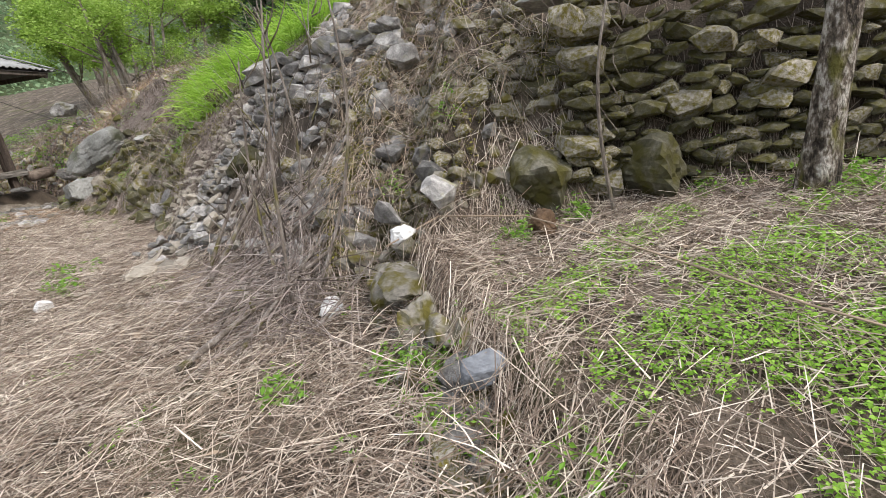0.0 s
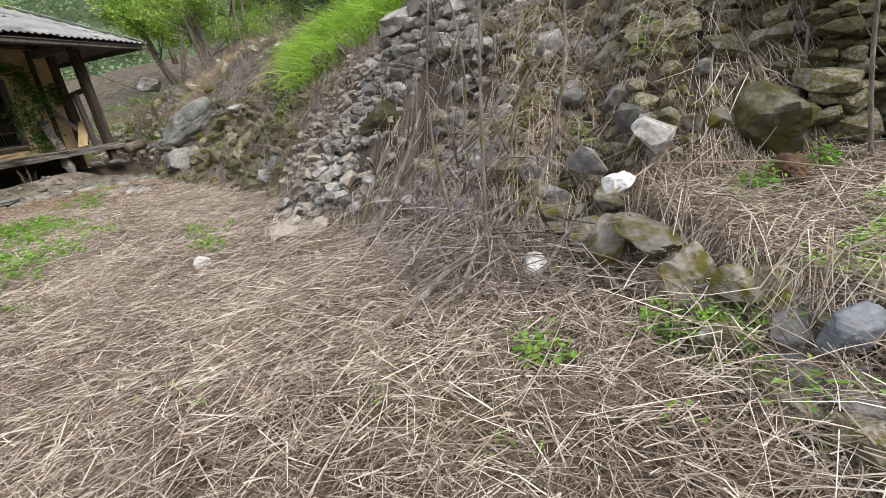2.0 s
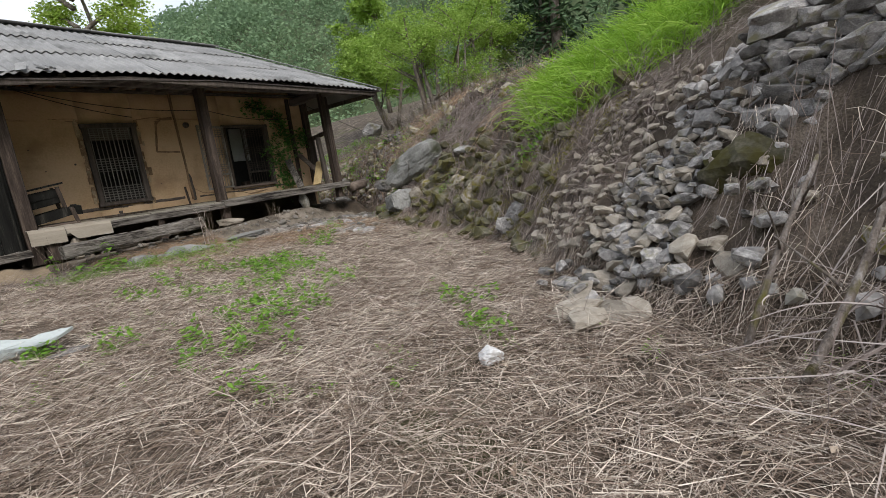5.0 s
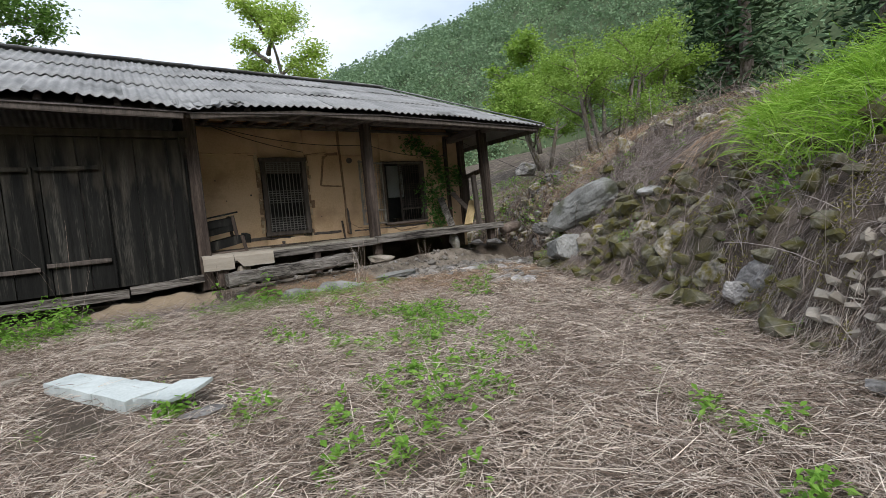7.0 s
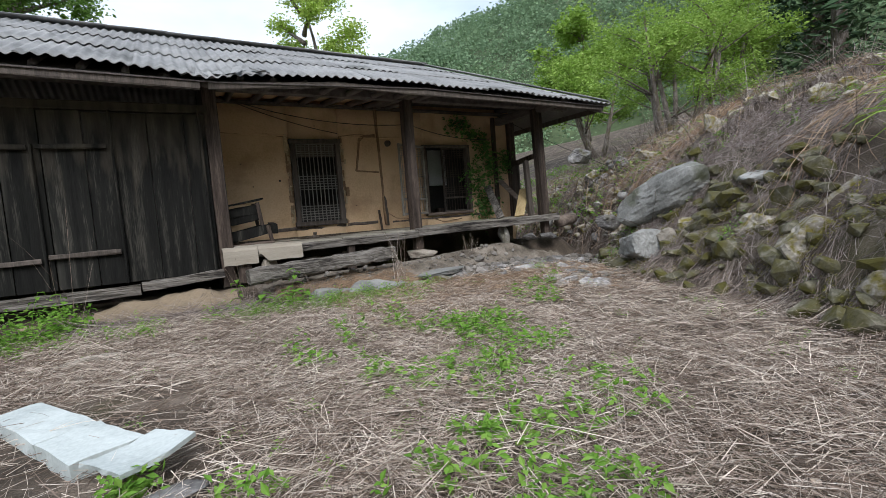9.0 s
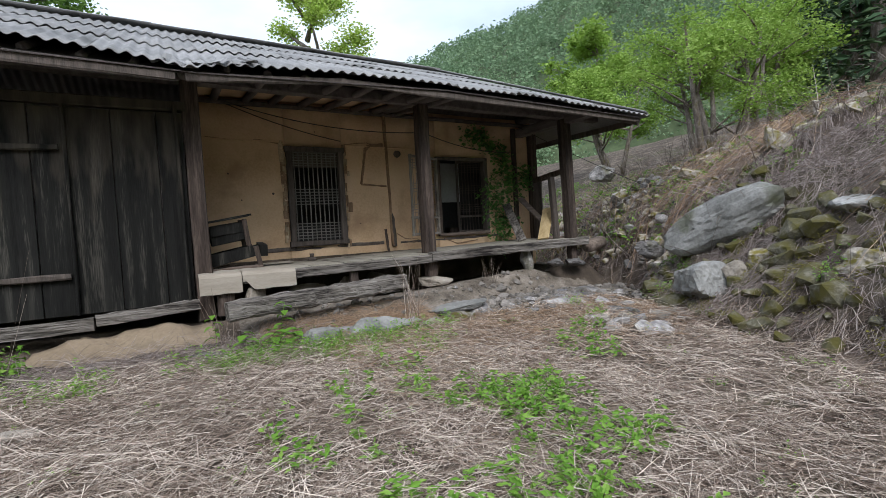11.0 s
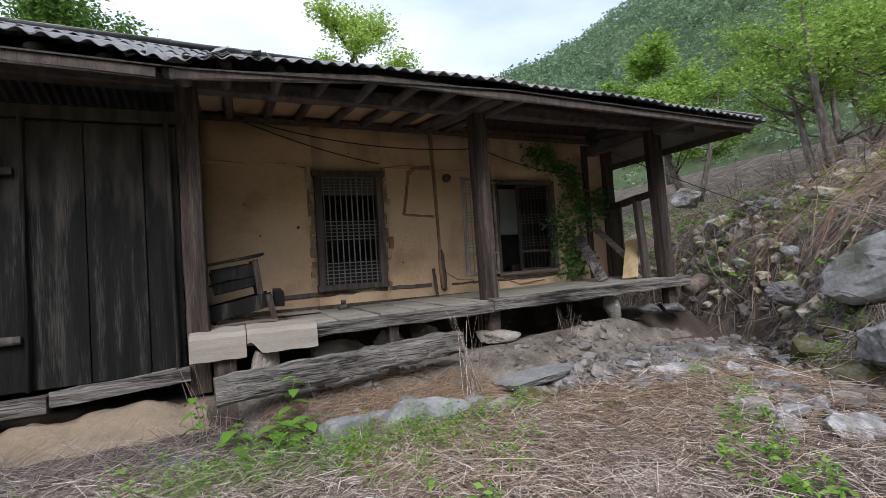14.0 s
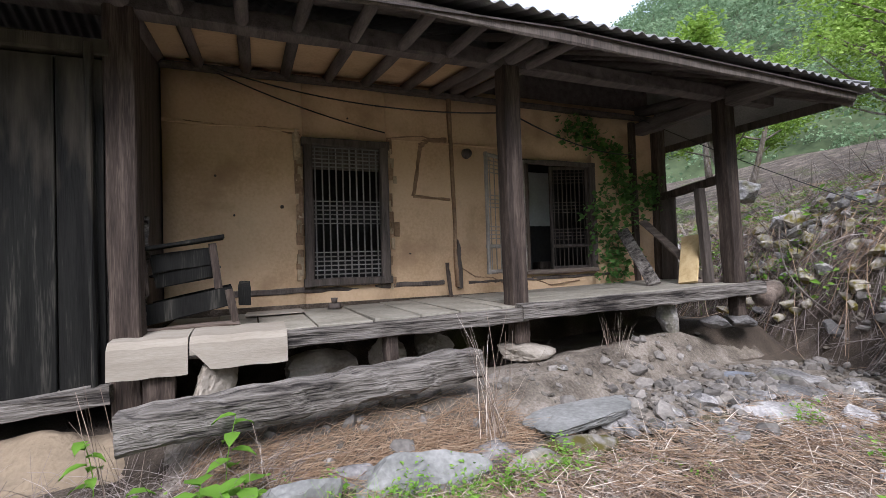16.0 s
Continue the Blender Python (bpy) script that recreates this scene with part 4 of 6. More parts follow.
# standing face of dry masonry at the top of the slope beside the pile
face = thing("drystone_face", "standing face of dry-laid grey stones", "stone wall")
for row in range(8):
    u = rs.uniform(0, 0.12)
    while u < 1.9:
        w = rs.uniform(0.09, 0.20) + (0.14 if rs.random() < 0.2 else 0)
        x, y = 1.02 - u * 0.12 + row * 0.03, -11.45 - u - w / 2
        z = 1.10 + row * 0.118 + 0.10 * u + rs.uniform(-0.03, 0.03)
        ob = put_stone(GREY, face, x, y, z, w * 1.3, rs, tilt=20, squash=0.9)
        ob.rotation_euler.z = 1.57 + rs.uniform(-0.5, 0.5)
        u += w * 0.9
# mossy earth hollow with hanging roots below it
hollow = thing("mossy_boulder", "large moss-covered boulder bedded in the bank", "boulder")


def boulder(name, size, at, turn, material, parent, seed, rough=0.06, label=""):
    """A big worn stone: a ball trimmed by a dozen planes, roughened."""
    r = random.Random(seed)
    planes = [(Vector((r.gauss(0, 1), r.gauss(0, 1), r.gauss(0, 1))).normalized(), r.uniform(0.30, 0.44)) for _ in range(15)]
    bm = bmesh.new()
    bmesh.ops.create_icosphere(bm, subdivisions=4, radius=1.0)
    for v in bm.verts:
        d = v.co.normalized()
        k = min([0.56] + [h / (d @ n) for n, h in planes if d @ n > 0.05])
        k += (0.03 + rough) * 0.5 * noise.noise(d * 2.6 + Vector((seed, 0, 0))) + (0.03 + rough) * 0.4 * noise.noise(d * 7 + Vector((0, seed, 0))) + 0.014 * noise.noise(d * 17 + Vector((seed, seed, 0)))
        v.co = Vector((d.x * k * size[0], d.y * k * size[1], d.z * k * size[2])) * 1.12
    bm.transform(pose(*at, *turn))
    return part(name, bm, material, parent, label)


boulder("stone", (0.5, 0.9, 0.62), (1.06, -11.78, 0.84), (0, 20, 20), M_DARKMOSS, hollow, 31, rough=0.10)
# bare-rooted earth under the dark wall, and block
blk = thing("mossy_block", "square mossy stone block at the bank's foot", "stone block")
boulder("stone", (0.85, 0.55, 0.45), (0.12, -15.38, 0.70), (5, 0, 25), M_DARKMOSS, blk, 33, rough=0.03)
blk2 = thing("mossy_block", "mossy stone block with hanging dry grass", "stone block")
boulder("stone", (0.6, 0.5, 0.5), (-0.15, -14.7, 0.72), (0, 10, 10), M_DARKMOSS, blk2, 34, rough=0.03)

# dark mossy drystone wall at the terrace's back
wall_back = thing("mossy_drystone_wall", "dark mossy drystone wall behind the terrace", "stone wall")
n_wall, upper = 0, []
row_z = 0.66
while row_z < 2.75:
    u = rs.uniform(0, 0.1)
    while u < 3.4:
        w = rs.uniform(0.08, 0.17) + (0.12 if rs.random() < 0.14 else 0)
        x, y = bank_spot(max(0.6, 2.35 - u / 2.2) if u < 2.9 else 1.0 - (u - 2.9) / 12.5, -0.03 + 0.10 * (row_z - 0.7) + rs.uniform(-0.03, 0.05))
        z = row_z + rs.uniform(-0.045, 0.045)
        if n_wall < 310:
            ob = put_stone(DARKMOSSY if rs.random() < 0.72 else MOSSY, wall_back, x, y, z, w * 1.3, rs, tilt=20, squash=0.98)
            ob.rotation_euler.z = 1.57 + rs.uniform(-0.6, 0.6)
        else:
            upper.append((x, y, z, w * 1.3))
        u += w * 0.95
        n_wall += 1
    row_z += rs.uniform(0.085, 0.12)
joined_stones("wall_top_stones", DARKMOSSY, upper, M_DARKMOSS, "mossy stones of the upper drystone wall", 16)
lint = thing("lintel_stone", "long dark slab lying in the drystone wall", "stone slab")
boulder("stone", (0.5, 0.9, 0.22), (0.35, -15.05, 1.98), (0, 8, 10), M_STONE, lint, 35, rough=0.03)

# loose pile of tan stones at the bank's foot
pile = thing("loose_stone_pile", "heap of small tan and grey loose stones", "stone pile")
for k in range(270):
    a = rs.random() ** 0.7
    cx, cy = 0.30 + 1.05 * a, -10.95 + 0.10 * a
    x, y = cx + rs.uniform(-0.25, 0.25), cy + rs.gauss(0, 0.30 + 0.10 * (1 - a))
    z = max(ground_z(x, y), 0.04) + rs.uniform(0.0, 0.16)
    put_stone(TAN if rs.random() < 0.6 else GREY, pile, x, y, z, rs.uniform(0.09, 0.20) + (0.08 if a < 0.15 else 0), rs, squash=0.8)
for x, y, s, mt in ((0.02, -10.62, 0.42, TAN), (0.12, -11.0, 0.34, TAN), (0.22, -11.3, 0.30, GREY), (0.05, -10.9, 0.30, TAN), (0.55, -10.35, 0.3, GREY), (-0.15, -10.78, 0.36, TAN)):
    put_stone(mt, pile, x, y, ground_z(x, y) + 0.05, s, rs, tilt=12, squash=0.6)

# terrace edge: big mossy stones, capping slabs
edge = thing("terrace_wall", "low mossy stone wall holding the terrace", "stone wall")
for x, y, z, sx, sy, sz, m, sd, turn in (
        (-1.02, -13.82, 0.22, 0.46, 0.40, 0.52, M_MOSSY, 41, 20), (-1.42, -14.10, 0.20, 0.55, 0.42, 0.44, M_MOSSY, 42, 35), (-1.20, -13.92, 0.40, 0.75, 0.35, 0.10, M_MOSSY, 43, 30),
        (-0.78, -13.62, 0.22, 0.40, 0.35, 0.34, M_MOSSY, 44, 60), (-1.80, -14.45, 0.10, 0.30, 0.28, 0.28, M_MOSSY, 45, 10), (-2.12, -14.64, 0.10, 0.30, 0.26, 0.26, M_MOSSY, 46, 50),
        (-1.62, -14.42, 0.26, 0.55, 0.32, 0.22, M_MOSSY, 47, 25), (-1.07, -14.0, 0.30, 0.20, 0.16, 0.10, M_TAN, 48, 0), (-1.20, -14.08, 0.24, 0.20, 0.16, 0.13, M_TAN, 49, 0),
        (-0.55, -13.72, 0.42, 0.40, 0.26, 0.16, M_MOSSY, 50, 30), (-2.30, -14.80, 0.12, 0.26, 0.2, 0.16, M_TAN, 51, 15), (-1.62, -14.25, 0.30, 0.30, 0.22, 0.16, M_MOSSY, 52, 70)):
    boulder("stone", (sx * 0.76, sy * 0.76, sz * 0.84), (x, y, z - 0.05), (rs.uniform(-8, 8), rs.uniform(-8, 8), turn), m, edge, sd, rough=0.06)
for k in range(90):
    f = rs.uniform(0.3, 1.0)
    x, y = np.interp(f, [0, 0.25, 0.5, 0.75, 1], TERRACE[:, 0]), np.interp(f, [0, 0.25, 0.5, 0.75, 1], TERRACE[:, 1])
    x, y = float(x) + rs.uniform(-0.16, 0.12), float(y) + rs.uniform(-0.08, 0.16)
    put_stone(MOSSY if rs.random() < 0.6 else GREY, edge, x, y, ground_z(x, y) + rs.uniform(0.0, 0.10), rs.uniform(0.08, 0.22), rs)
infill = scatter(rs, 260, (6.1, 7.5), (0.1, 1.5), 0.12, taken)
joined_stones("foot_stones", TAN, [(x, y, z + 0.02, rs.uniform(0.08, 0.2)) for x, y, z, s, d in infill], M_TAN, "small tan stones strewn beside the pile", 10)
extra = scatter(rs, 170, (7.2, 11.6), (0.0, 1.6), 0.22, taken)
joined_stones("bank_stones", MOSSY, [(x, y, z + 0.05, rs.uniform(0.12, 0.30) + (0.18 if rs.random() < 0.15 else 0)) for x, y, z, s, d in extra], M_DARKMOSS, "mossy stones half buried along the bank", 8)
M_BLUESLATE = node_material("blue_slate", [(0.3, (0.10, 0.105, 0.12)), (0.5, (0.20, 0.21, 0.235)), (0.72, (0.36, 0.37, 0.39))], 3, 7, 0.7, 0.6, 30)
sl = thing("slate_stone", "blue-grey slate stone set in the terrace wall", "stone")
boulder("stone", (0.13, 0.21, 0.18), (-1.98, -14.50, 0.25), (0, -15, 30), M_BLUESLATE, sl, 61, rough=0.02)
for x, y, z, s, lab in ((-0.78, -13.80, 0.53, 0.22, "white quartz stone on the terrace edge"), (-1.02, -13.32, 0.10, 0.22, "pale quartz stone at the brush heap's foot"),
                        (-0.90, -10.51, 0.09, 0.21, "white quartz stone lying in dry grass")):
    t = thing("white_stone", lab, "stone", group="white stones in the yard")
    boulder("stone", (s, s * 0.7, s * 0.6), (x, y, z), (0, 10, rs.uniform(0, 90)), M_WHITE, t, int(s * 100) + int(abs(y) * 7), rough=0.05)
for x, y, z, s in ((0.10, -13.48, 0.98, 0.30), (-0.48, -13.98, 0.76, 0.28), (-0.05, -13.78, 0.95, 0.22), (0.68, -13.18, 1.46, 0.26), (0.35, -14.72, 1.22, 0.36), (-0.5, -13.6, 0.60, 0.28), (0.34, -12.5, 0.93, 0.30),
                   (0.30, -12.2, 0.62, 0.34), (0.12, -12.45, 0.52, 0.30)):
    put_stone(GREY, bank, x, y, z, s, rs, tilt=30, squash=0.9)

# boulders at the bank's end near the house
big = thing("long_boulder", "long grey boulder lying up the bank", "boulder")
M_BOULDER = node_material("smooth_grey_boulder", [(0.3, (0.10, 0.10, 0.092)), (0.5, (0.22, 0.215, 0.2)), (0.72, (0.38, 0.37, 0.35))], 2.6, 8, 0.85, 0.6, 30,
                          spot=(0.09, 0.095, 0.05), spot_scale=1.6, spot_range=(0.56, 0.72))
boulder("stone", (1.50, 0.66, 0.60), (5.12, -4.58, 1.27), (8, -24, -74), M_BOULDER, big, 66, rough=0.05)
for x, y, z, sx, sy, sz, m, sd, lab in (
        (4.28, -4.68, 0.50, 0.62, 0.70, 0.62, M_BOULDER, 71, "squarish pale boulder with yellow lichen"), (4.55, -5.75, 0.55, 0.8, 0.9, 0.62, M_MOSSY, 72, "mossy boulder half buried in the bank"),
        (5.15, -5.45, 1.00, 0.7, 0.55, 0.45, M_BOULDER, 73, "grey boulder wedged above the mossy one"), (5.15, -6.12, 1.36, 0.85, 0.6, 0.36, M_BOULDER, 74, "flat grey boulder near the crest"),
        (4.75, -5.25, 0.78, 0.42, 0.36, 0.3, M_MOSSY, 75, "small grey boulder between larger ones"), (4.35, -6.55, 0.72, 0.8, 0.7, 0.55, M_MOSSY, 76, "mossy boulder in the bank"),
        (3.75, -7.15, 0.62, 0.7, 0.6, 0.5, M_MOSSY, 77, "mossy boulder under hanging straw"), (9.2, 1.2, 2.7, 0.8, 0.7, 0.6, M_STONE, 78, "dark boulder on the slope behind the house"),
        (4.35, -7.40, 1.05, 0.6, 0.7, 0.5, M_MOSSY, 83, "mossy boulder below the crest grass"), (3.68, -7.95, 0.75, 0.55, 0.6, 0.5, M_MOSSY, 84, "mossy boulder jutting from the bank"),
        (3.02, -8.15, 0.42, 0.6, 0.5, 0.45, M_MOSSY, 85, "low mossy boulder at the bank's foot"), (2.62, -8.75, 0.35, 0.5, 0.45, 0.5, M_STONE, 86, "dark angular boulder at the bank's foot"),
        (4.55, -4.95, 0.62, 0.36, 0.3, 0.3, M_TAN, 79, "pale stone beside the boulder"), (5.4, -3.1, 0.85, 0.55, 0.4, 0.3, M_STONE, 80, "flat dark rock by the veranda end"),
        (2.78, -8.66, 0.55, 0.42, 0.34, 0.18, M_BLUESLATE, 81, "blue-grey slab sticking out of the bank"), (2.45, -8.5, 0.25, 0.3, 0.26, 0.26, M_STONE, 82, "angular stone at the bank's foot")):
    t = thing("boulder", lab, "boulder", group="boulders in the bank")
    boulder("stone", (sx, sy, sz), (x, y, z), (rs.uniform(-10, 10), rs.uniform(-10, 10), rs.uniform(0, 90)), m, t, sd, rough=0.05)
# ruined wall stub on the far slope
stub = thing("ruined_stone_heap", "ruined dry stone heap on the slope", "stone heap")
for k in range(110):
    u, w = rs.gauss(0, 0.55), rs.gauss(0, 0.22)
    x, y = 7.55 + 0.35 * u + 0.6 * w, -1.55 - 0.9 * u + 0.4 * w
    put_stone(GREY if rs.random() < 0.5 else MOSSY, stub, x, y, ground_z(x, y) + rs.uniform(0.0, 0.35) * max(0, 1 - abs(u)), rs.uniform(0.12, 0.32), rs)
far = [(rs.uniform(6.5, 15), rs.uniform(-3, 5)) for _ in range(420)]
joined_stones("far_slope_stones", GREY, [(x, y, ground_z(x, y) + 0.04, rs.uniform(0.12, 0.32) + (0.3 if rs.random() < 0.07 else 0)) for x, y in far if foot_distance(x, y)[0] > 0.3], M_STONE,
              "weathered stones strewn over the far slope", 17)

# stones spilling between the bank and the veranda
M_DUST = node_material("dusty_gravel", [(0.3, (0.10, 0.088, 0.075)), (0.5, (0.21, 0.185, 0.155)), (0.72, (0.36, 0.32, 0.275))], 5, 7, 0.92, 0.8, 34, jitter=0.35)
DUSTY = stone_set(M_DUST, 10, 400, 0.75)
spill = thing("stone_spill", "spill of small stones and gravel beside the veranda", "stones")
for k in range(230):
    u = rs.random()
    x, y = 1.9 + 2.9 * u + rs.gauss(0, 0.25), -2.75 + 0.3 * rs.gauss(0, 1) - 0.9 * u * rs.random()
    put_stone(DUSTY if rs.random() < 0.5 else GREY, spill, x, y, ground_z(x, y) + 0.035, rs.uniform(0.05, 0.15) + (0.12 if rs.random() < 0.10 else 0), rs, tilt=20, squash=0.7)
for k in range(40):
    x, y = 3.3 + rs.gauss(0, 0.35), -4.35 + rs.gauss(0, 0.35)
    put_stone(GREY if rs.random() < 0.5 else DUSTY, spill, x, y, ground_z(x, y) + 0.04, rs.uniform(0.1, 0.32), rs, tilt=18, squash=0.55)
gr = random.Random(77)
joined_stones("gravel", TAN, [(x, y, ground_z(x, y) + 0.032, gr.uniform(0.025, 0.075)) for x, y in [(gr.uniform(1.6, 5.2), gr.gauss(-2.55, 0.4)) for _ in range(480)]], M_DUST, "small stones and gravel on the platform", 9)
# edging stones of the platform
flags = thing("edging_stones", "row of flat grey edging stones before the house", "stones")
for x, y, z, sx, sy, sz, m in ((0.28, -2.98, 0.14, 0.90, 0.42, 0.40, M_BOULDER), (-0.35, -2.98, 0.12, 0.62, 0.36, 0.30, M_BOULDER), (1.40, -2.98, 0.22, 0.62, 0.36, 0.22, M_MOSSY), (0.9, -2.8, 0.18, 0.4, 0.3, 0.24, M_STONE),
                               (-0.02, -2.72, 0.18, 0.4, 0.3, 0.2, M_STONE), (2.4, -2.35, 0.36, 0.7, 0.5, 0.10, M_BOULDER), (3.3, -3.15, 0.40, 0.85, 0.42, 0.22, M_STONE), (3.9, -2.9, 0.48, 0.6, 0.35, 0.2, M_STONE),
                               (4.5, -2.5, 0.62, 0.75, 0.5, 0.26, M_STONE), (4.05, -2.2, 0.55, 0.55, 0.4, 0.10, M_BLUESLATE), (-2.9, -4.15, 0.08, 0.6, 0.3, 0.16, M_TAN), (-3.6, -5.0, 0.05, 0.5, 0.3, 0.14, M_TAN),
                               (1.05, -3.05, 0.16, 0.34, 0.26, 0.2, M_STONE), (-0.7, -2.75, 0.14, 0.4, 0.26, 0.16, M_TAN), (2.05, -2.75, 0.3, 0.5, 0.3, 0.16, M_STONE), (-1.5, -2.9, 0.1, 0.4, 0.3, 0.14, M_STONE)):
    boulder("stone", (sx, sy, sz), (x, y, ground_z(x, y) - 0.01), (rs.uniform(-5, 5), rs.uniform(-5, 5), rs.uniform(-20, 20)), m, flags, int(90 + x * 10 + y * 3), rough=0.03)
base = thing("base_stone", "rounded base stone under the veranda post", "stone")
boulder("stone", (0.58, 0.42, 0.22), (2.0, -1.50, 0.50), (0, 3, 10), M_TAN, base, 120, rough=0.02)
boulder("stone", (0.44, 0.36, 0.2), (2.05, -1.55, 0.36), (4, 0, 40), M_STONE, base, 121, rough=0.02)
for x, y, z, sx, sy, sz in ((4.05, -1.45, 0.68, 0.26, 0.24, 0.42), (0.05, -1.0, 0.45, 0.8, 0.5, 0.3), (0.75, -0.9, 0.5, 0.5, 0.4, 0.34), (1.2, -0.9, 0.55, 0.4, 0.4, 0.3), (-0.85, -1.55, 0.55, 0.55, 0.25, 0.42), (5.2, -1.5, 0.55, 0.5, 0.4, 0.16),
                            (4.6, -1.6, 0.6, 0.4, 0.3, 0.16)):
    t = thing("support_stone", "dusty stone propped under the deck", "stone", group="stones under the deck")
    boulder("stone", (sx, sy, sz), (x, y, z), (0, 0, rs.uniform(0, 90)), M_TAN if x < 4 else M_STONE, t, int(140 + x * 10), rough=0.03)
cem = thing("cement_patch", "worn cement patch on the platform edge", "cement patch")
boulder("patch", (1.1, 0.5, 0.10), (1.75, -2.72, 0.27), (0, -2, 8), M_BOULDER, cem, 160, rough=0.02)

# pale slabs lying in the yard
M_SLAB = node_material("pale_cement_slab", [(0.3, (0.34, 0.37, 0.36)), (0.55, (0.50, 0.53, 0.51)), (0.75, (0.60, 0.63, 0.61))], 2.5, 7, 0.85, 0.3, 40)
for pts, tops in ((((-3.27, -5.47), (-3.03, -5.36), (-2.62, -6.08), (-2.90, -6.20)), (0.13, 0.14, 0.14, 0.13)), (((-2.89, -6.21), (-2.61, -6.09), (-2.36, -6.50), (-2.68, -6.62)), (0.13, 0.145, 0.13, 0.12)),
                  (((-2.62, -6.70), (-2.30, -6.52), (-2.10, -6.84), (-2.42, -7.05)), (0.13, 0.14, 0.19, 0.16))):
    t = thing("cement_slab", "pale grey cement slab lying in dry grass", "slab", group="pale slabs in the yard")
    bm = simple_bm()
    thick = 0.10 if tops[2] < 0.15 else 0.025
    n = 5
    a, b, c, d = [Vector((*p, z)) for p, z in zip(pts, tops)]
    for low in (0, 1):
        g = [[a.lerp(d, j / n).lerp(b.lerp(c, j / n), i / n) for i in range(n + 1)] for j in range(n + 1)]
        rows = [[bm.verts.new(p + Vector((rs.uniform(-0.008, 0.008), rs.uniform(-0.008, 0.008), rs.uniform(-0.003, 0.003) - low * thick + (0.02 if thick < 0.05 else 0.0) * ((i - n / 2) / n) ** 2 * 4))) for i, p in enumerate(r)] for r in g]
        for p, q in zip(rows, rows[1:]):
            for i in range(n):
                bm.faces.new((p[i], p[i + 1], q[i + 1], q[i]))
        rim = rows[0] + [r[-1] for r in rows[1:]] + rows[-1][-2::-1] + [r[0] for r in rows[-2:0:-1]]
        if low:
            for i in range(len(rim)):
                bm.faces.new((top_rim[i], top_rim[(i + 1) % len(rim)], rim[(i + 1) % len(rim)], rim[i]))
        top_rim = rim
    bmesh.ops.recalc_face_normals(bm, faces=list(bm.faces))
    part("slab", bm, M_SLAB, t)
rubble = thing("slab_rubble", "broken stone under the slab edge", "stone")
boulder("stone", (0.3, 0.2, 0.08), (-2.22, -7.15, 0.05), (0, 0, 20), M_STONE, rubble, 170)
clod = thing("earth_clod", "brown clod of roots and earth", "clod")
M_CLOD = node_material("root_earth", [(0.3, (0.05, 0.03, 0.018)), (0.7, (0.16, 0.10, 0.06))], 6, 7, 0.95, 1.0, 50)
boulder("earth", (0.26, 0.22, 0.18), (-0.52, -14.72, 0.46), (0, 0, 0), M_CLOD, clod, 171, rough=0.12)

# stones strewn over the slope beside and behind the house
slope = scatter(rs, 620, (10.7, 13.9), (0.15, 5.2), 0.16, taken)
joined_stones("slope_stones", MOSSY, [(x, y, z + 0.06, rs.uniform(0.14, 0.36) + (0.25 if rs.random() < 0.10 else 0)) for x, y, z, s, d in slope if not (3.7 < x < 6.4 and -6.3 < y < -3.6)][:430], M_MOSSY,
              "mossy stones strewn over the slope", 12)
joined_stones("pale_slope_stones", TAN, [(x, y, z + 0.03, rs.uniform(0.10, 0.30)) for x, y, z, s, d in slope if not (3.7 < x < 6.4 and -6.3 < y < -3.6)][430:], M_STONE,
              "grey stones strewn over the slope", 13)
# earth and stone rubble on the platform
M_RUBBLE = node_material("dusty_rubble", [(0.3, (0.09, 0.08, 0.07)), (0.5, (0.19, 0.17, 0.15)), (0.72, (0.33, 0.30, 0.265))], 5, 7, 0.92, 0.8, 34, island=True, jitter=0.3)
gr = random.Random(78)
rub = [(gr.uniform(-0.9, 4.9), gr.uniform(-2.85, -1.65)) for _ in range(110)] + [(gr.uniform(2.6, 6.4), gr.uniform(-3.6, -1.9)) for _ in range(190)]
joined_stones("platform_rubble", GREY, [(x, y, ground_z(x, y) + 0.04, gr.uniform(0.05, 0.13) + (0.10 if gr.random() < 0.15 else 0)) for x, y in rub], M_RUBBLE, "grey rubble half sunk in the platform's earth", 14)
joined_stones("earth_clods", TAN, [(x + 0.1, y + 0.1, ground_z(x + 0.1, y + 0.1) + 0.02, gr.uniform(0.04, 0.14)) for x, y in rub], M_SOIL, "crumbled clods of dry earth", 15)
px_, py_ = np.meshgrid(np.linspace(-1.1, 5.6, 75), np.linspace(-2.95, -1.45, 22))
edge_in = np.minimum(np.minimum(py_ + 2.95, -1.45 - py_) / 0.22, np.minimum(px_ + 1.1, 5.6 - px_) / 0.3)
pz_ = height(px_, py_) + 0.03 * np.clip(edge_in + 0.5 * lumps(px_, py_, 0.5, 91), -1.2, 1) + 0.012 * lumps(px_, py_, 0.2, 92)
ids = np.arange(px_.size).reshape(px_.shape)
apron = arrays_mesh("platform_earth", np.stack([px_, py_, pz_], -1).reshape(-1, 3), np.stack([ids[:-1, :-1], ids[:-1, 1:], ids[1:, 1:], ids[1:, :-1]], -1).reshape(-1, 4), M_SOIL, True)
tagged(apron, "trodden pale dusty earth before the veranda", "ground", kind="structure")

# ---- plants ----
def plant_material(name, dark, mid, pale, rough=0.7, gloss=0.25, thin=0.0, clump=0.9, each=0.75, group=0.28):
    """Colour varies from piece to piece (each) and in clumps (group); thin: the share of light that a leaf lets through."""
    m = bpy.data.materials.new(name)
    m.use_nodes = True
    t = m.node_tree
    b = t.nodes["Principled BSDF"]
    g = t.nodes.new("ShaderNodeNewGeometry")
    r = t.nodes.new("ShaderNodeValToRGB")
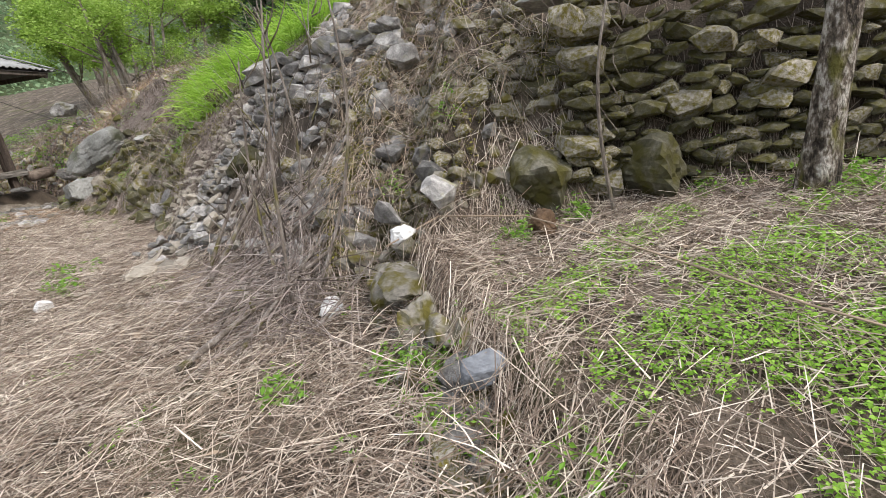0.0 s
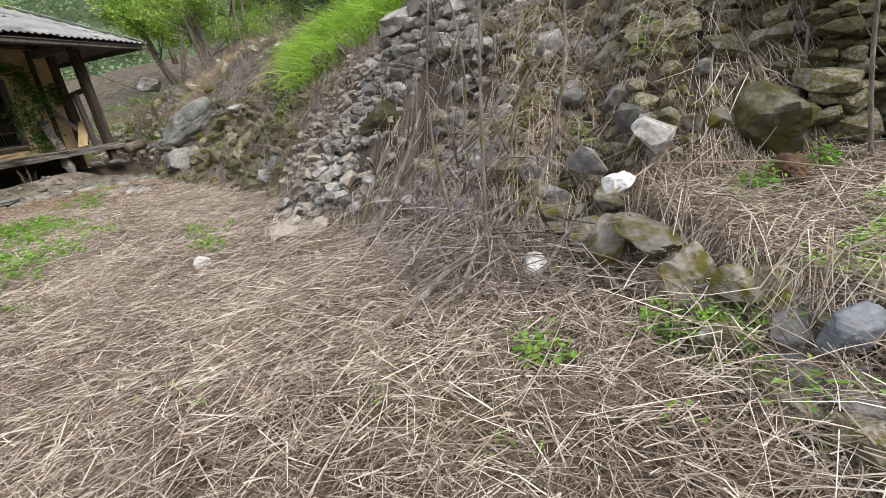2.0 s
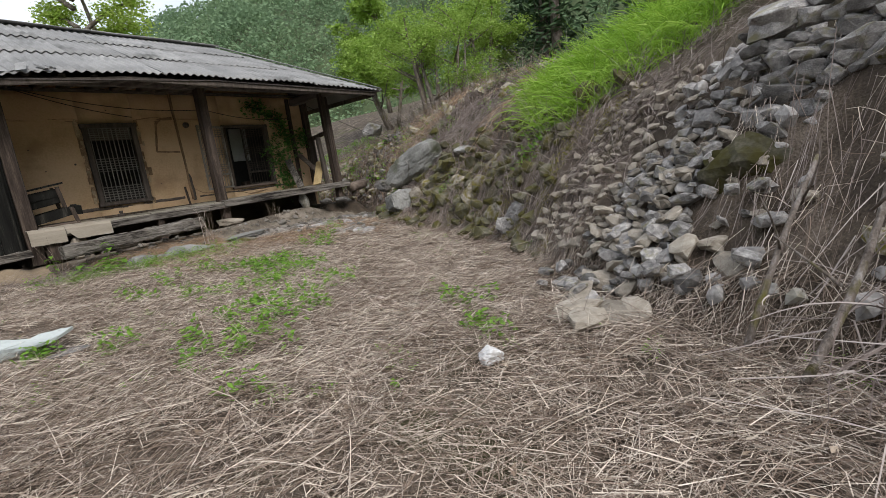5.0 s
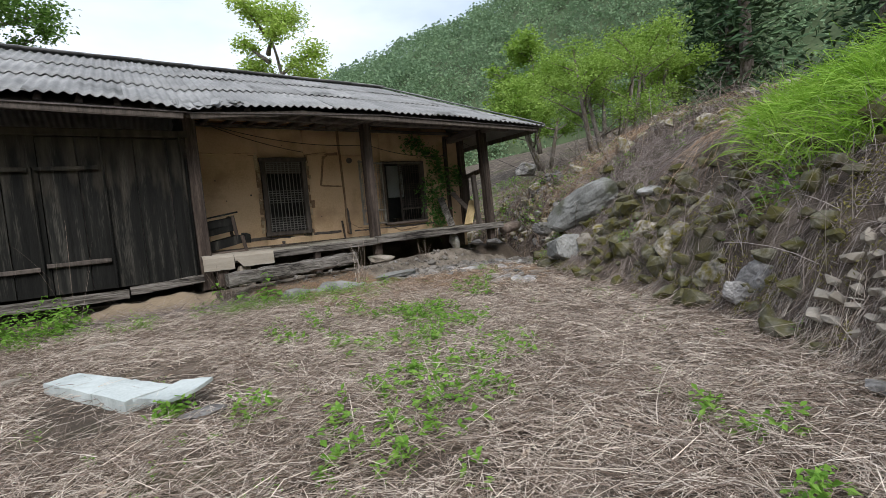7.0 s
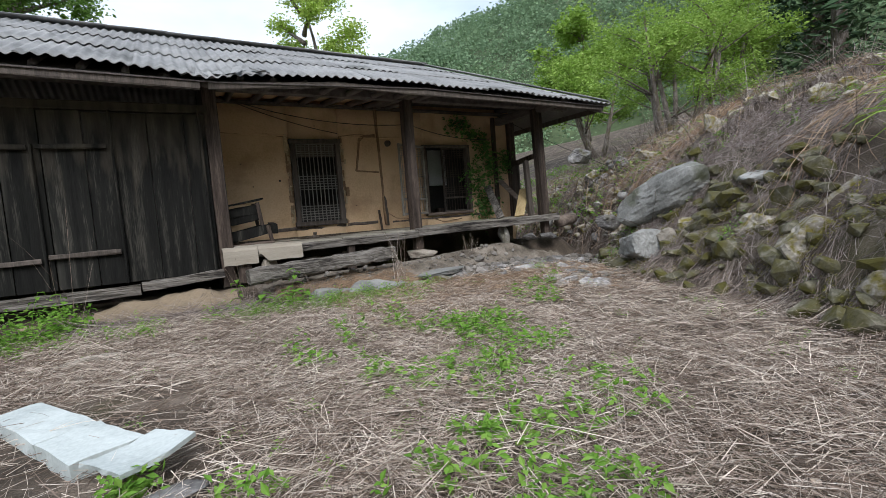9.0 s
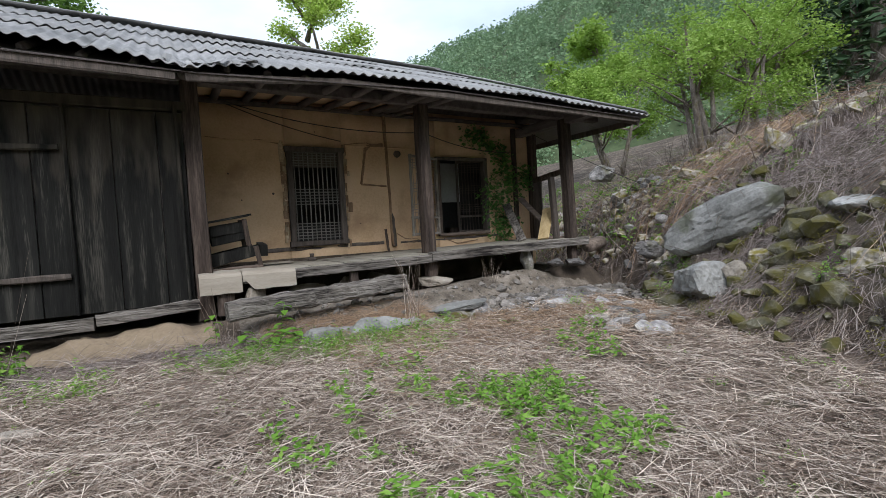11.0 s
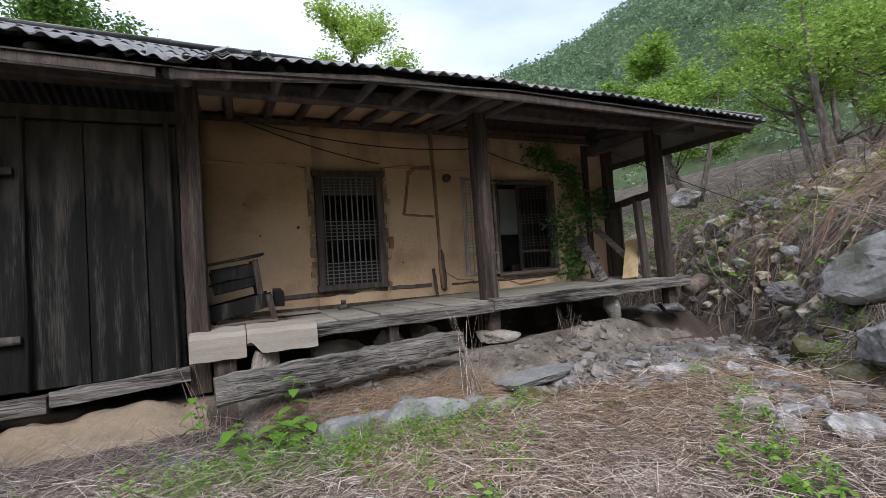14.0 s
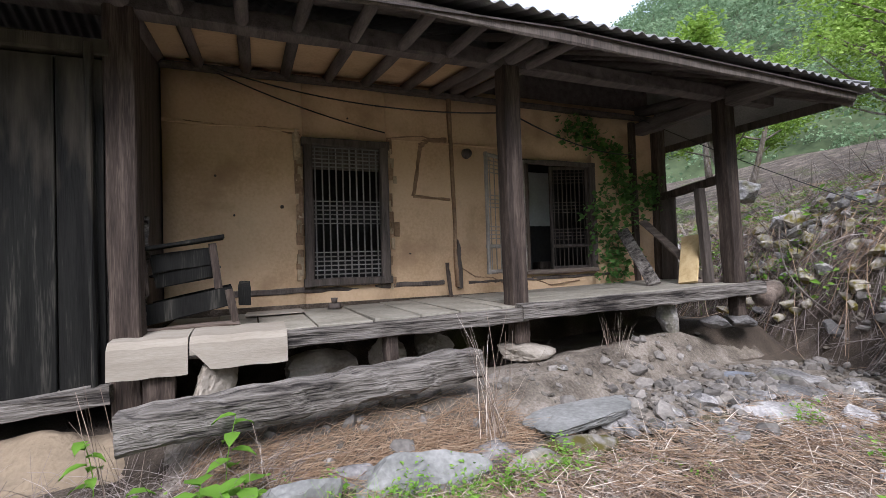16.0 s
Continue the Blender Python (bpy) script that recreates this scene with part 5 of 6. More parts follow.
    r.color_ramp.elements[0].color, r.color_ramp.elements[1].color = (*dark, 1), (*pale, 1)
    e = r.color_ramp.elements.new(0.5)
    e.color = (*mid, 1)
    n = t.nodes.new("ShaderNodeTexNoise")
    n.inputs["Scale"].default_value = clump
    a = t.nodes.new("ShaderNodeMath")
    a.operation, a.inputs[1].default_value = "MULTIPLY_ADD", each
    k = t.nodes.new("ShaderNodeMath")
    k.operation, k.inputs[1].default_value = "MULTIPLY", group
    t.links.new(g.outputs["Position"], n.inputs["Vector"])
    t.links.new(n.outputs[0], k.inputs[0])
    t.links.new(g.outputs["Random Per Island"], a.inputs[0])
    t.links.new(k.outputs[0], a.inputs[2])
    t.links.new(a.outputs[0], r.inputs[0])
    t.links.new(r.outputs[0], b.inputs["Base Color"])
    b.inputs["Roughness"].default_value, b.inputs["Specular IOR Level"].default_value = rough, gloss
    if thin:
        tr = t.nodes.new("ShaderNodeBsdfTranslucent")
        mix = t.nodes.new("ShaderNodeMixShader")
        mix.inputs[0].default_value = thin
        t.links.new(r.outputs[0], tr.inputs["Color"])
        t.links.new(b.outputs[0], mix.inputs[1])
        t.links.new(tr.outputs[0], mix.inputs[2])
        t.links.new(mix.outputs[0], t.nodes["Material Output"].inputs["Surface"])
    return m


# near-black end of the ramp deepens the shade between straws by colour
M_STRAW = plant_material("dry_straw", (0.022, 0.015, 0.011), (0.27, 0.20, 0.155), (0.90, 0.79, 0.67), group=0.32)
M_STRAW_RED = plant_material("reddish_straw", (0.14, 0.08, 0.05), (0.33, 0.22, 0.14), (0.50, 0.38, 0.26))
M_STICK = plant_material("grey_brush", (0.05, 0.037, 0.032), (0.21, 0.165, 0.145), (0.52, 0.45, 0.41))
M_CANE = plant_material("tan_cane", (0.20, 0.14, 0.10), (0.38, 0.29, 0.21), (0.56, 0.46, 0.36))
M_GRASS = plant_material("bright_grass", (0.13, 0.25, 0.02), (0.28, 0.47, 0.05), (0.44, 0.60, 0.12), 0.5, thin=0.4)
M_WEED = plant_material("fresh_weed", (0.10, 0.22, 0.025), (0.20, 0.38, 0.05), (0.33, 0.50, 0.10), 0.55, thin=0.4)
M_CLOVER = plant_material("clover_green", (0.14, 0.28, 0.03), (0.27, 0.48, 0.06), (0.42, 0.62, 0.12), 0.55, thin=0.4)
M_IVY = plant_material("ivy_green", (0.05, 0.11, 0.03), (0.11, 0.23, 0.055), (0.20, 0.36, 0.09), 0.5, thin=0.3)
M_MOSS = plant_material("olive_moss", (0.08, 0.075, 0.014), (0.18, 0.165, 0.032), (0.30, 0.27, 0.065), 0.9)
M_BUSH = plant_material("spring_leaf", (0.14, 0.24, 0.03), (0.28, 0.42, 0.07), (0.42, 0.55, 0.15), 0.55, thin=0.4)
M_SPRING = plant_material("young_yellow_leaf", (0.24, 0.34, 0.04), (0.42, 0.56, 0.10), (0.56, 0.68, 0.20), 0.5, thin=0.4)
M_TREE = plant_material("tree_leaf", (0.05, 0.11, 0.015), (0.13, 0.24, 0.04), (0.26, 0.40, 0.09), 0.55, thin=0.4)
M_CONIFER = plant_material("conifer_needle", (0.025, 0.05, 0.025), (0.06, 0.11, 0.05), (0.13, 0.20, 0.09), 0.7)
# pale, low-contrast greens put the haze of distance into the leaf colour
M_FAR_HAZED = plant_material("hazed_far_leaf", (0.13, 0.20, 0.12), (0.21, 0.30, 0.17), (0.32, 0.42, 0.23), 0.95, 0.05, thin=0.3, clump=0.11, each=0.14, group=0.85)
M_BARK = node_material("grey_bark", [(0.3, (0.07, 0.055, 0.045)), (0.5, (0.20, 0.165, 0.14)), (0.72, (0.42, 0.38, 0.35))], 5, 8, 0.92, 1.0, 30, stretch=(3, 3, 1), spot=(0.13, 0.115, 0.03),
                       spot_scale=3.0, spot_range=(0.56, 0.7), bump_distance=0.04)

R = np.random.RandomState(11)


def stalks(name, x, y, lift, heading, pitch, length, radius, droop, material, follow=True, segs=3, z=None, wiggle=0.15, flat=False):
    """Thin stems, three-sided, or flat blades at a random roll. They start at (x, y), lift metres above the ground, and bend as they go."""
    n = len(x)
    k = np.linspace(0, 1, segs + 1)[None, :]
    L = length[:, None] * k
    bend = heading[:, None] + (R.randn(n) * wiggle)[:, None] * k * 2
    el = pitch[:, None] - droop[:, None] * k
    step = length[:, None] / segs
    dx, dy, dz = np.cos(bend) * np.cos(el) * step, np.sin(bend) * np.cos(el) * step, np.sin(el) * step
    px = x[:, None] + np.concatenate([np.zeros((n, 1)), np.cumsum(dx[:, 1:], 1)], 1)
    py = y[:, None] + np.concatenate([np.zeros((n, 1)), np.cumsum(dy[:, 1:], 1)], 1)
    pz = lift[:, None] + np.concatenate([np.zeros((n, 1)), np.cumsum(dz[:, 1:], 1)], 1)
    if follow:
        g = height(px, py)
        pz = np.maximum(pz, 0.004) + g
    else:
        pz = pz + (height(x, y) if z is None else z)[:, None]
    r = radius[:, None] * (1 - 0.55 * k)
    ring = []
    roll = R.uniform(0, 3.1416, n)[:, None] if flat else 0.0
    sides = 2 if flat else 3
    for t in range(sides):
        w = roll + t * 6.2832 / sides
        ring.append(np.stack([px - np.sin(bend) * r * np.cos(w), py + np.cos(bend) * r * np.cos(w), pz + r * np.sin(w)], -1))
    v = np.stack(ring, 2).reshape(n, -1, 3)
    m = (segs + 1) * sides
    f = []
    for j in range(segs):
        for t in range(1 if flat else 3):
            u = (t + 1) % sides
            f.append((j * sides + t, j * sides + u, j * sides + sides + u, j * sides + sides + t))
    f = (np.array(f)[None] + (np.arange(n) * m)[:, None, None]).reshape(-1, 4)
    return arrays_mesh(name, v.reshape(-1, 3), f, material)


def leaves(name, centre, size, material, up=0.5, slim=0.5):
    """Small folded leaves: pairs of triangles in a diamond, turned at random; up: how far they face the sky."""
    n = len(centre)
    d = R.randn(n, 3)
    d[:, 2] *= 0.35
    d /= np.linalg.norm(d, axis=1)[:, None]
    nrm = R.randn(n, 3) * (1 - up) + np.array((0, 0, 1.0)) * up * 1.6
    side = np.cross(nrm, d)
    side /= np.linalg.norm(side, axis=1)[:, None] + 1e-9
    nn = np.cross(d, side)
    s = size[:, None]
    v = np.stack([centre, centre + d * s * 0.5 + side * s * slim * 0.5 + nn * s * 0.08, centre + d * s - nn * s * 0.05, centre + d * s * 0.5 - side * s * slim * 0.5 + nn * s * 0.08], 1)
    f = np.arange(n * 4).reshape(n, 4)
    return arrays_mesh(name, v.reshape(-1, 3), f, material)


def stuff(ob, label, category):
    return tagged(ob, label, category, kind="stuff")


def off_rocks(x, y):
    """Yard places away from the walls and the platform."""
    d, _ = foot_distance(x, y)
    return (d < 0.25) & (y < np.interp(x, [-8, -1.4, -0.8, 2.0, 5.0], [-2.0, -2.6, -3.2, -3.1, -2.9]))


def yard_points(n, x0=-7.0, x1=4.2, y0=-17.0, y1=-2.6):
    x, y = R.uniform(x0, x1, n), R.uniform(y0, y1, n)
    keep = off_rocks(x, y)
    return x[keep], y[keep]


# dry straw litter over the yard: a dense low mat, then looser straws, then tufts that stand proud of it
def lay_straw(name, count, area, lift, length, radius, pitch, label, seed, sparse=0.35):
    x, y = yard_points(count, *area)
    bare = lumps(x, y, 1.1, seed) + 0.6 * lumps(x, y, 0.35, seed + 1) + R.rand(len(x)) * 0.9 < sparse - 0.33
    slab = (x > -3.3) & (x < -2.05) & (y > -7.1) & (y < -5.3) & (R.rand(len(x)) < 0.85)
    clover = ((x + 1.8) ** 2 + (y + 15.75) ** 2 < 0.8) & (R.rand(len(x)) < 0.35)
    x, y = x[~(bare | slab | clover)], y[~(bare | slab | clover)]
    n = len(x)
    swirl = 3.0 * lumps(x, y, 1.3, seed + 2) + R.normal(0, 1.9, n)
    ob = stalks(name, x, y, R.uniform(lift[0], lift[1], n) * (0.6 + 0.8 * R.rand(n)), swirl, R.normal(pitch[0], pitch[1], n), R.uniform(length[0], length[1], n), R.uniform(radius[0], radius[1], n),
                R.uniform(-0.2, 0.5, n), M_STRAW, segs=1, flat=True)
    return stuff(ob, label, "dry grass")


lay_straw("straw_litter", 170000, (-7.0, 4.2, -17.0, -2.6), (0.002, 0.05), (0.06, 0.30), (0.0013, 0.0036), (0.08, 0.12), "flattened pale dry straw covering the yard", 21)
lay_straw("fine_straw_litter", 170000, (-4.6, 1.6, -16.6, -3.0), (0.01, 0.07), (0.04, 0.24), (0.0010, 0.0026), (0.10, 0.18), "fine broken straw littering the yard", 24)
tx, ty = yard_points(5200, -6.0, 4.2, -16.8, -3.2)
keep = lumps(tx, ty, 1.0, 27) + R.rand(len(tx)) > 0.5
tx, ty = tx[keep], ty[keep]
k = R.randint(0, len(tx), 48000)
x, y = tx[k] + R.normal(0, 0.035, 48000), ty[k] + R.normal(0, 0.035, 48000)
ok = off_rocks(x, y) & ~((x > -3.35) & (x < -2.0) & (y > -7.15) & (y < -5.3))
x, y, k = x[ok], y[ok], k[ok]
n = len(x)
stuff(stalks("straw_tufts", x, y, R.uniform(0.0, 0.05, n), k * 2.4 + R.normal(0, 0.7, n), R.uniform(0.25, 1.1, n), R.uniform(0.07, 0.30, n), R.uniform(0.0011, 0.0027, n), R.uniform(0.5, 1.7, n), M_STRAW, segs=2, flat=True),
      "matted tufts of dry grass standing in the straw", "dry grass")
x, y = yard_points(4200)
n = len(x)
stuff(stalks("loose_stalk_litter", x, y, R.uniform(0.01, 0.06, n), R.uniform(0, 6.283, n), R.uniform(0.0, 0.3, n), R.uniform(0.3, 0.8, n), R.uniform(0.0015, 0.0034, n),
             R.uniform(0.0, 0.5, n), M_STRAW, segs=4), "long loose dry stalks lying over the straw", "dry grass")
x, y = yard_points(2600)
keep = lumps(x, y, 1.4, 33) > 0.05
x, y = x[keep], y[keep]
n = len(x)
stuff(stalks("standing_dry_grass", x, y, np.zeros(n), R.uniform(0, 6.283, n), R.uniform(0.6, 1.5, n), R.uniform(0.12, 0.38, n), R.uniform(0.0012, 0.0025, n), R.uniform(0.2, 1.2, n), M_STRAW, follow=False),
      "thin upright dry grass stems", "dry grass")
# reddish litter by the platform
x, y = R.uniform(-0.4, 4.2, 11000), np.minimum(R.uniform(-3.3, -2.9, 11000) - np.abs(R.normal(0, 0.9, 11000)), -2.9)
n = len(x)
stuff(stalks("reddish_straw_litter", x, y, R.uniform(0.02, 0.085, n), R.uniform(0, 6.283, n), R.uniform(0, 0.3, n), R.uniform(0.05, 0.2, n), R.uniform(0.0014, 0.0032, n), R.uniform(0, 0.5, n), M_STRAW_RED, segs=1, flat=True),
      "fine reddish dry litter beside the platform", "dry grass")
x, y = R.uniform(-1.0, 1.2, 2400), R.normal(-2.62, 0.14, 2400)
n = len(x)
stuff(stalks("needle_litter", x, y, R.uniform(0.03, 0.08, n), R.normal(0.2, 0.6, n), R.uniform(0, 0.2, n), R.uniform(0.08, 0.4, n), R.uniform(0.0014, 0.003, n), R.uniform(0, 0.5, n), M_STRAW_RED),
      "brown dead stems drifted along the beam", "dry grass")
x, y = R.uniform(-3.2, -0.4, 1500), R.normal(-2.75, 0.22, 1500)
n = len(x)
stuff(stalks("dead_stem_tangle", x, y, R.uniform(0.0, 0.06, n), R.uniform(0, 6.283, n), R.uniform(0, 0.9, n), R.uniform(0.15, 0.5, n), R.uniform(0.0014, 0.0028, n), R.uniform(0, 1.0, n), M_STICK),
      "grey dead stems along the mud skirt", "dry grass")


def bank_points(n, s0, s1, d0, d1):
    s, d = R.uniform(s0, s1, n), R.uniform(d0, d1, n)
    p = np.array([bank_spot(a, b) for a, b in zip(s, d)])
    k = s.astype(int)
    t = FOOT[k + 1] - FOOT[k]
    return p[:, 0], p[:, 1], np.arctan2(t[:, 0], -t[:, 1]), s, d


# dry stems hanging down the bank
x, y, down, s, d = bank_points(6500, 1.4, 6.6, 0.1, 3.2)
keep = (lumps(x, y, 0.8, 71) + 0.5 * R.rand(len(x)) + np.where(s < 4.3, 0.25, -0.12) > 0.34)
x, y, down = x[keep], y[keep], down[keep]
n = len(x)
stuff(stalks("dry_stems_on_stones", x, y, R.uniform(0.06, 0.18, n), down + R.normal(0, 1.2, n), R.uniform(-0.3, 0.4, n), R.uniform(0.10, 0.40, n), R.uniform(0.0012, 0.003, n), R.uniform(0, 0.9, n), M_STRAW),
      "dry stems trailing over the stones", "dry grass")
x, y, down, s, d = bank_points(900, 2.0, 4.7, 0.5, 3.0)
n = len(x)
stuff(stalks("pale_vines_on_stones", x, y, R.uniform(0.08, 0.20, n), down + R.normal(0, 1.3, n), R.uniform(-0.2, 0.5, n), R.uniform(0.15, 0.7, n), R.uniform(0.0014, 0.0032, n), R.uniform(0, 0.9, n), M_CANE),
      "pale dead vines tangled over mossy stones", "vines")
x, y, down, s, d = bank_points(130, 5.0, 6.1, 0.5, 1.3)
n = len(x)
stuff(stalks("hanging_roots", x, y, R.uniform(0.05, 0.30, n), down + R.normal(0, 0.5, n), R.uniform(-1.0, 0.2, n), R.uniform(0.2, 0.7, n), R.uniform(0.0014, 0.0034, n), R.uniform(0.3, 1.2, n), M_STICK),
      "dry roots and stems hanging over the mossy hollow", "roots")
x, y, down, s, d = bank_points(34000, 6.9, 12.0, 0.0, 3.6)
keep = (lumps(x, y, 0.9, 77) + R.rand(len(x)) * 0.8 - np.where(d < 1.0, 0.08, 0.0) > 0.12)
x, y, down = x[keep], y[keep], down[keep]
n = len(x)
stuff(stalks("dry_bank_litter", x, y, R.uniform(0.01, 0.10, n), R.uniform(0, 6.283, n), R.uniform(-0.3, 0.45, n), R.uniform(0.08, 0.30, n), R.uniform(0.0016, 0.0036, n), R.uniform(0, 0.8, n), M_STICK, flat=True, segs=2),
      "dry stems matted over the bank", "dry grass")
x, y, down, s, d = bank_points(620, 9.0, 11.7, 1.2, 4.5)
ex, ey = x + 1.3 * np.cos(down), y + 1.3 * np.sin(down)
keep = ~((x > 3.6) & (x < 6.6) & (y > -6.4) & (y < -3.5)) & ~((ex > 3.6) & (ex < 6.3) & (ey > -6.2) & (ey < -3.6))
x, y, down = x[keep], y[keep], down[keep]
n = len(x)
stuff(stalks("fallen_canes", x, y, R.uniform(0.02, 0.2, n), down + R.normal(-0.4, 0.9, n), R.uniform(-0.2, 0.3, n), R.uniform(0.5, 1.6, n), R.uniform(0.003, 0.006, n), R.uniform(0.2, 0.8, n), M_STRAW_RED, segs=6, wiggle=0.3),
      "long tan canes fallen down the bank", "canes")
x, y, down, s, d = bank_points(420, 6.5, 9.4, 0.2, 1.5)
n = len(x)
stuff(stalks("dry_shrub_stems", x, y, np.zeros(n), R.uniform(0, 6.283, n), R.uniform(0.5, 1.4, n), R.uniform(0.3, 0.9, n), R.uniform(0.002, 0.004, n), R.uniform(0, 0.8, n), M_STICK, follow=False, segs=4),
      "dead shrub stems at the bank's foot", "dry shrub")

x, y, down, s, d = bank_points(11000, 10.0, 13.5, 0.1, 4.5)
n = len(x)
stuff(stalks("dry_slope_litter", x, y, R.uniform(0.0, 0.08, n), R.uniform(0, 6.283, n), R.uniform(-0.1, 0.7, n), R.uniform(0.08, 0.4, n), R.uniform(0.002, 0.005, n), R.uniform(-0.2, 0.7, n), M_STICK, segs=2),
      "dry stems and twigs matted on the slope", "dry grass")
x, y, down, s, d = bank_points(1500, 10.8, 13.9, 0.5, 5.5)
n = len(x)
stuff(stalks("slope_shrub_stems", x, y, np.zeros(n), R.uniform(0, 6.283, n), R.uniform(0.4, 1.4, n), R.uniform(0.3, 1.1, n), R.uniform(0.003, 0.007, n), R.uniform(0, 1.2, n), M_STICK, follow=False, segs=4),
      "dead shrub stems on the slope", "dry shrub")
x, y = R.uniform(5.2, 15.5, 52000), R.uniform(-4.2, 8.0, 52000)
d, s = foot_distance(x, y)
keep = (d > 0.1) & ~((x < 6.5) & (y < -3.6)) & (lumps(x, y, 1.1, 73) + R.rand(len(x)) * 0.8 > 0.2)
x, y = x[keep], y[keep]
n = len(x)
stuff(stalks("matted_twigs", x, y, R.uniform(0.0, 0.12, n), R.uniform(0, 6.283, n), R.uniform(-0.2, 0.6, n), R.uniform(0.15, 0.6, n), R.uniform(0.002, 0.0055, n), R.uniform(-0.2, 0.7, n), M_STICK, segs=1),
      "pale dry twigs matted over the slope", "dry grass")
x, y = R.uniform(5.8, 15.0, 2600), R.uniform(-3.6, 5.5, 2600)
d, s = foot_distance(x, y)
keep = (d > 0.4) & (lumps(x, y, 0.9, 74) > 0.0)
x, y = x[keep], y[keep]
n = len(x)
stuff(stalks("slope_thicket", x, y, np.zeros(n), R.uniform(0, 6.283, n), R.uniform(0.2, 1.4, n), R.uniform(0.4, 1.3, n), R.uniform(0.004, 0.009, n), R.uniform(0, 1.4, n), M_STICK, follow=False, segs=4, wiggle=0.3),
      "bare brown thicket stems on the slope", "dry shrub")
x, y = R.uniform(6.2, 15.0, 2600), R.uniform(-5.0, 5.0, 2600)
d, s = foot_distance(x, y)
keep = (d > 0.3) & (lumps(x, y, 1.6, 79) + 0.6 * R.rand(len(x)) > 0.1)
x, y = x[keep], y[keep]
n = len(x)
stuff(stalks("bramble_canes", x, y, R.uniform(0.0, 0.25, n), R.normal(3.4, 1.1, n), R.uniform(0.0, 0.5, n), R.uniform(0.6, 1.8, n), R.uniform(0.003, 0.007, n), R.uniform(0.3, 1.2, n), M_STRAW_RED, segs=5, wiggle=0.3),
      "long tan bramble canes fallen over the slope", "canes")
x, y = R.uniform(5.9, 8.4, 420), R.uniform(-4.6, -1.2, 420)
keep = (foot_distance(x, y)[0] > 0.25) & ~((x < 6.2) & (y < -3.4))
x, y = x[keep], y[keep]
n = len(x)
stuff(stalks("fanned_canes", x, y, R.uniform(0.0, 0.25, n), R.normal(-0.7, 0.5, n), R.uniform(-0.1, 0.35, n), R.uniform(0.8, 2.0, n), R.uniform(0.004, 0.008, n), R.uniform(0.1, 0.7, n), M_STRAW_RED, segs=5, wiggle=0.2),
      "long reddish-tan canes fanned over the slope", "canes")
x, y = R.uniform(5.8, 16.0, 34000), R.uniform(-3.6, 9.0, 34000)
d, s = foot_distance(x, y)
keep = (d > 0.3) & (lumps(x, y, 1.2, 75) > 0.08)
x, y = x[keep], y[keep]
c = np.stack([x, y, height(x, y) + R.uniform(0.02, 0.26, len(x))], -1)
stuff(leaves("slope_herbs", c, R.uniform(0.05, 0.14, len(c)), M_WEED, 0.5, 0.5), "low green herbs between the dry twigs", "weeds")
# brush heap at the foot of the stone bank
u = R.rand(620) * 0.78
x, y = -1.2 + 1.35 * u + R.normal(0, 0.22, 620), -13.15 + 1.05 * u + R.normal(0, 0.22, 620)
n = len(x)
stuff(stalks("brush_heap", x, y, R.uniform(0.0, 0.42, n) * np.exp(-((x + 0.6) ** 2) / 0.8), R.normal(3.6, 1.1, n), R.normal(-0.02, 0.24, n), R.uniform(0.2, 0.85, n), R.uniform(0.0016, 0.006, n), R.uniform(-0.3, 0.6, n),
             M_STICK, segs=4, wiggle=0.25), "tangled heap of grey dead brush", "brush")
for a, b, r in (((-1.75, -12.70, 0.06), (-0.55, -13.20, 0.42), 0.022), ((-1.55, -12.95, 0.05), (-0.35, -13.05, 0.50), 0.018), ((-1.25, -12.55, 0.05), (-0.25, -12.85, 0.62), 0.02), ((-0.62, -11.95, 0.10), (0.15, -12.25, 1.05), 0.022),
                ((-0.30, -11.70, 0.10), (0.38, -11.95, 1.0), 0.02), ((-1.45, -13.25, 0.03), (-0.75, -13.55, 0.35), 0.014), ((-0.45, -12.6, 0.2), (0.25, -13.1, 1.3), 0.016)):
    t = thing("dead_branch", "grey dead branch leaning in the brush", "branch", group="dead branches in the brush")
    pole_part("limb", a, b, r, r * 0.6, M_BARK, t, sides=7, bend=0.06, rings=6)
    for k in range(3):
        f = random.uniform(0.35, 0.9)
        p = Vector(a).lerp(Vector(b), f)
        pole_part("twig", p, p + Vector((random.uniform(-0.3, 0.3), random.uniform(-0.3, 0.3), random.uniform(0.05, 0.4))), r * 0.4, r * 0.15, M_BARK, t, sides=5, bend=0.03, rings=3)


def sapling(x, y, h, lean, label):
    t = thing("sapling", label, "sapling", group="bare saplings on the bank")
    z = ground_z(x, y) - 0.05
    top = Vector((x + lean[0], y + lean[1], z + h))
    pole_part("trunk", (x, y, z), top, 0.015, 0.006, M_BARK, t, sides=7, bend=0.28, rings=10)
    for k in range(int(4 + h * 3)):
        f = random.uniform(0.3, 0.97)
        p = Vector((x, y, z)).lerp(top, f)
        a = random.uniform(0, 6.283)
        l = random.uniform(0.25, 0.65) * (1.15 - f * 0.6)
        pole_part("twig", p, p + Vector((math.cos(a) * l * 0.6, math.sin(a) * l * 0.6, l)), 0.006, 0.002, M_BARK, t, sides=4, bend=0.05, rings=3)


for x, y, h, lean in ((-1.03, -13.02, 2.1, (0.25, -0.1)), (-0.98, -13.06, 2.4, (0.45, -0.35)), (-0.9, -12.9, 1.8, (0.35, 0.2)), (0.0, -12.6, 1.7, (0.1, 0.1)), (-0.25, -15.2, 1.9, (0.2, -0.1)),
                      (0.05, -14.9, 1.6, (0.1, -0.3)), (7.1, -2.6, 1.2, (0.3, 0.1)), (6.4, -1.9, 1.2, (-0.2, 0.5))):
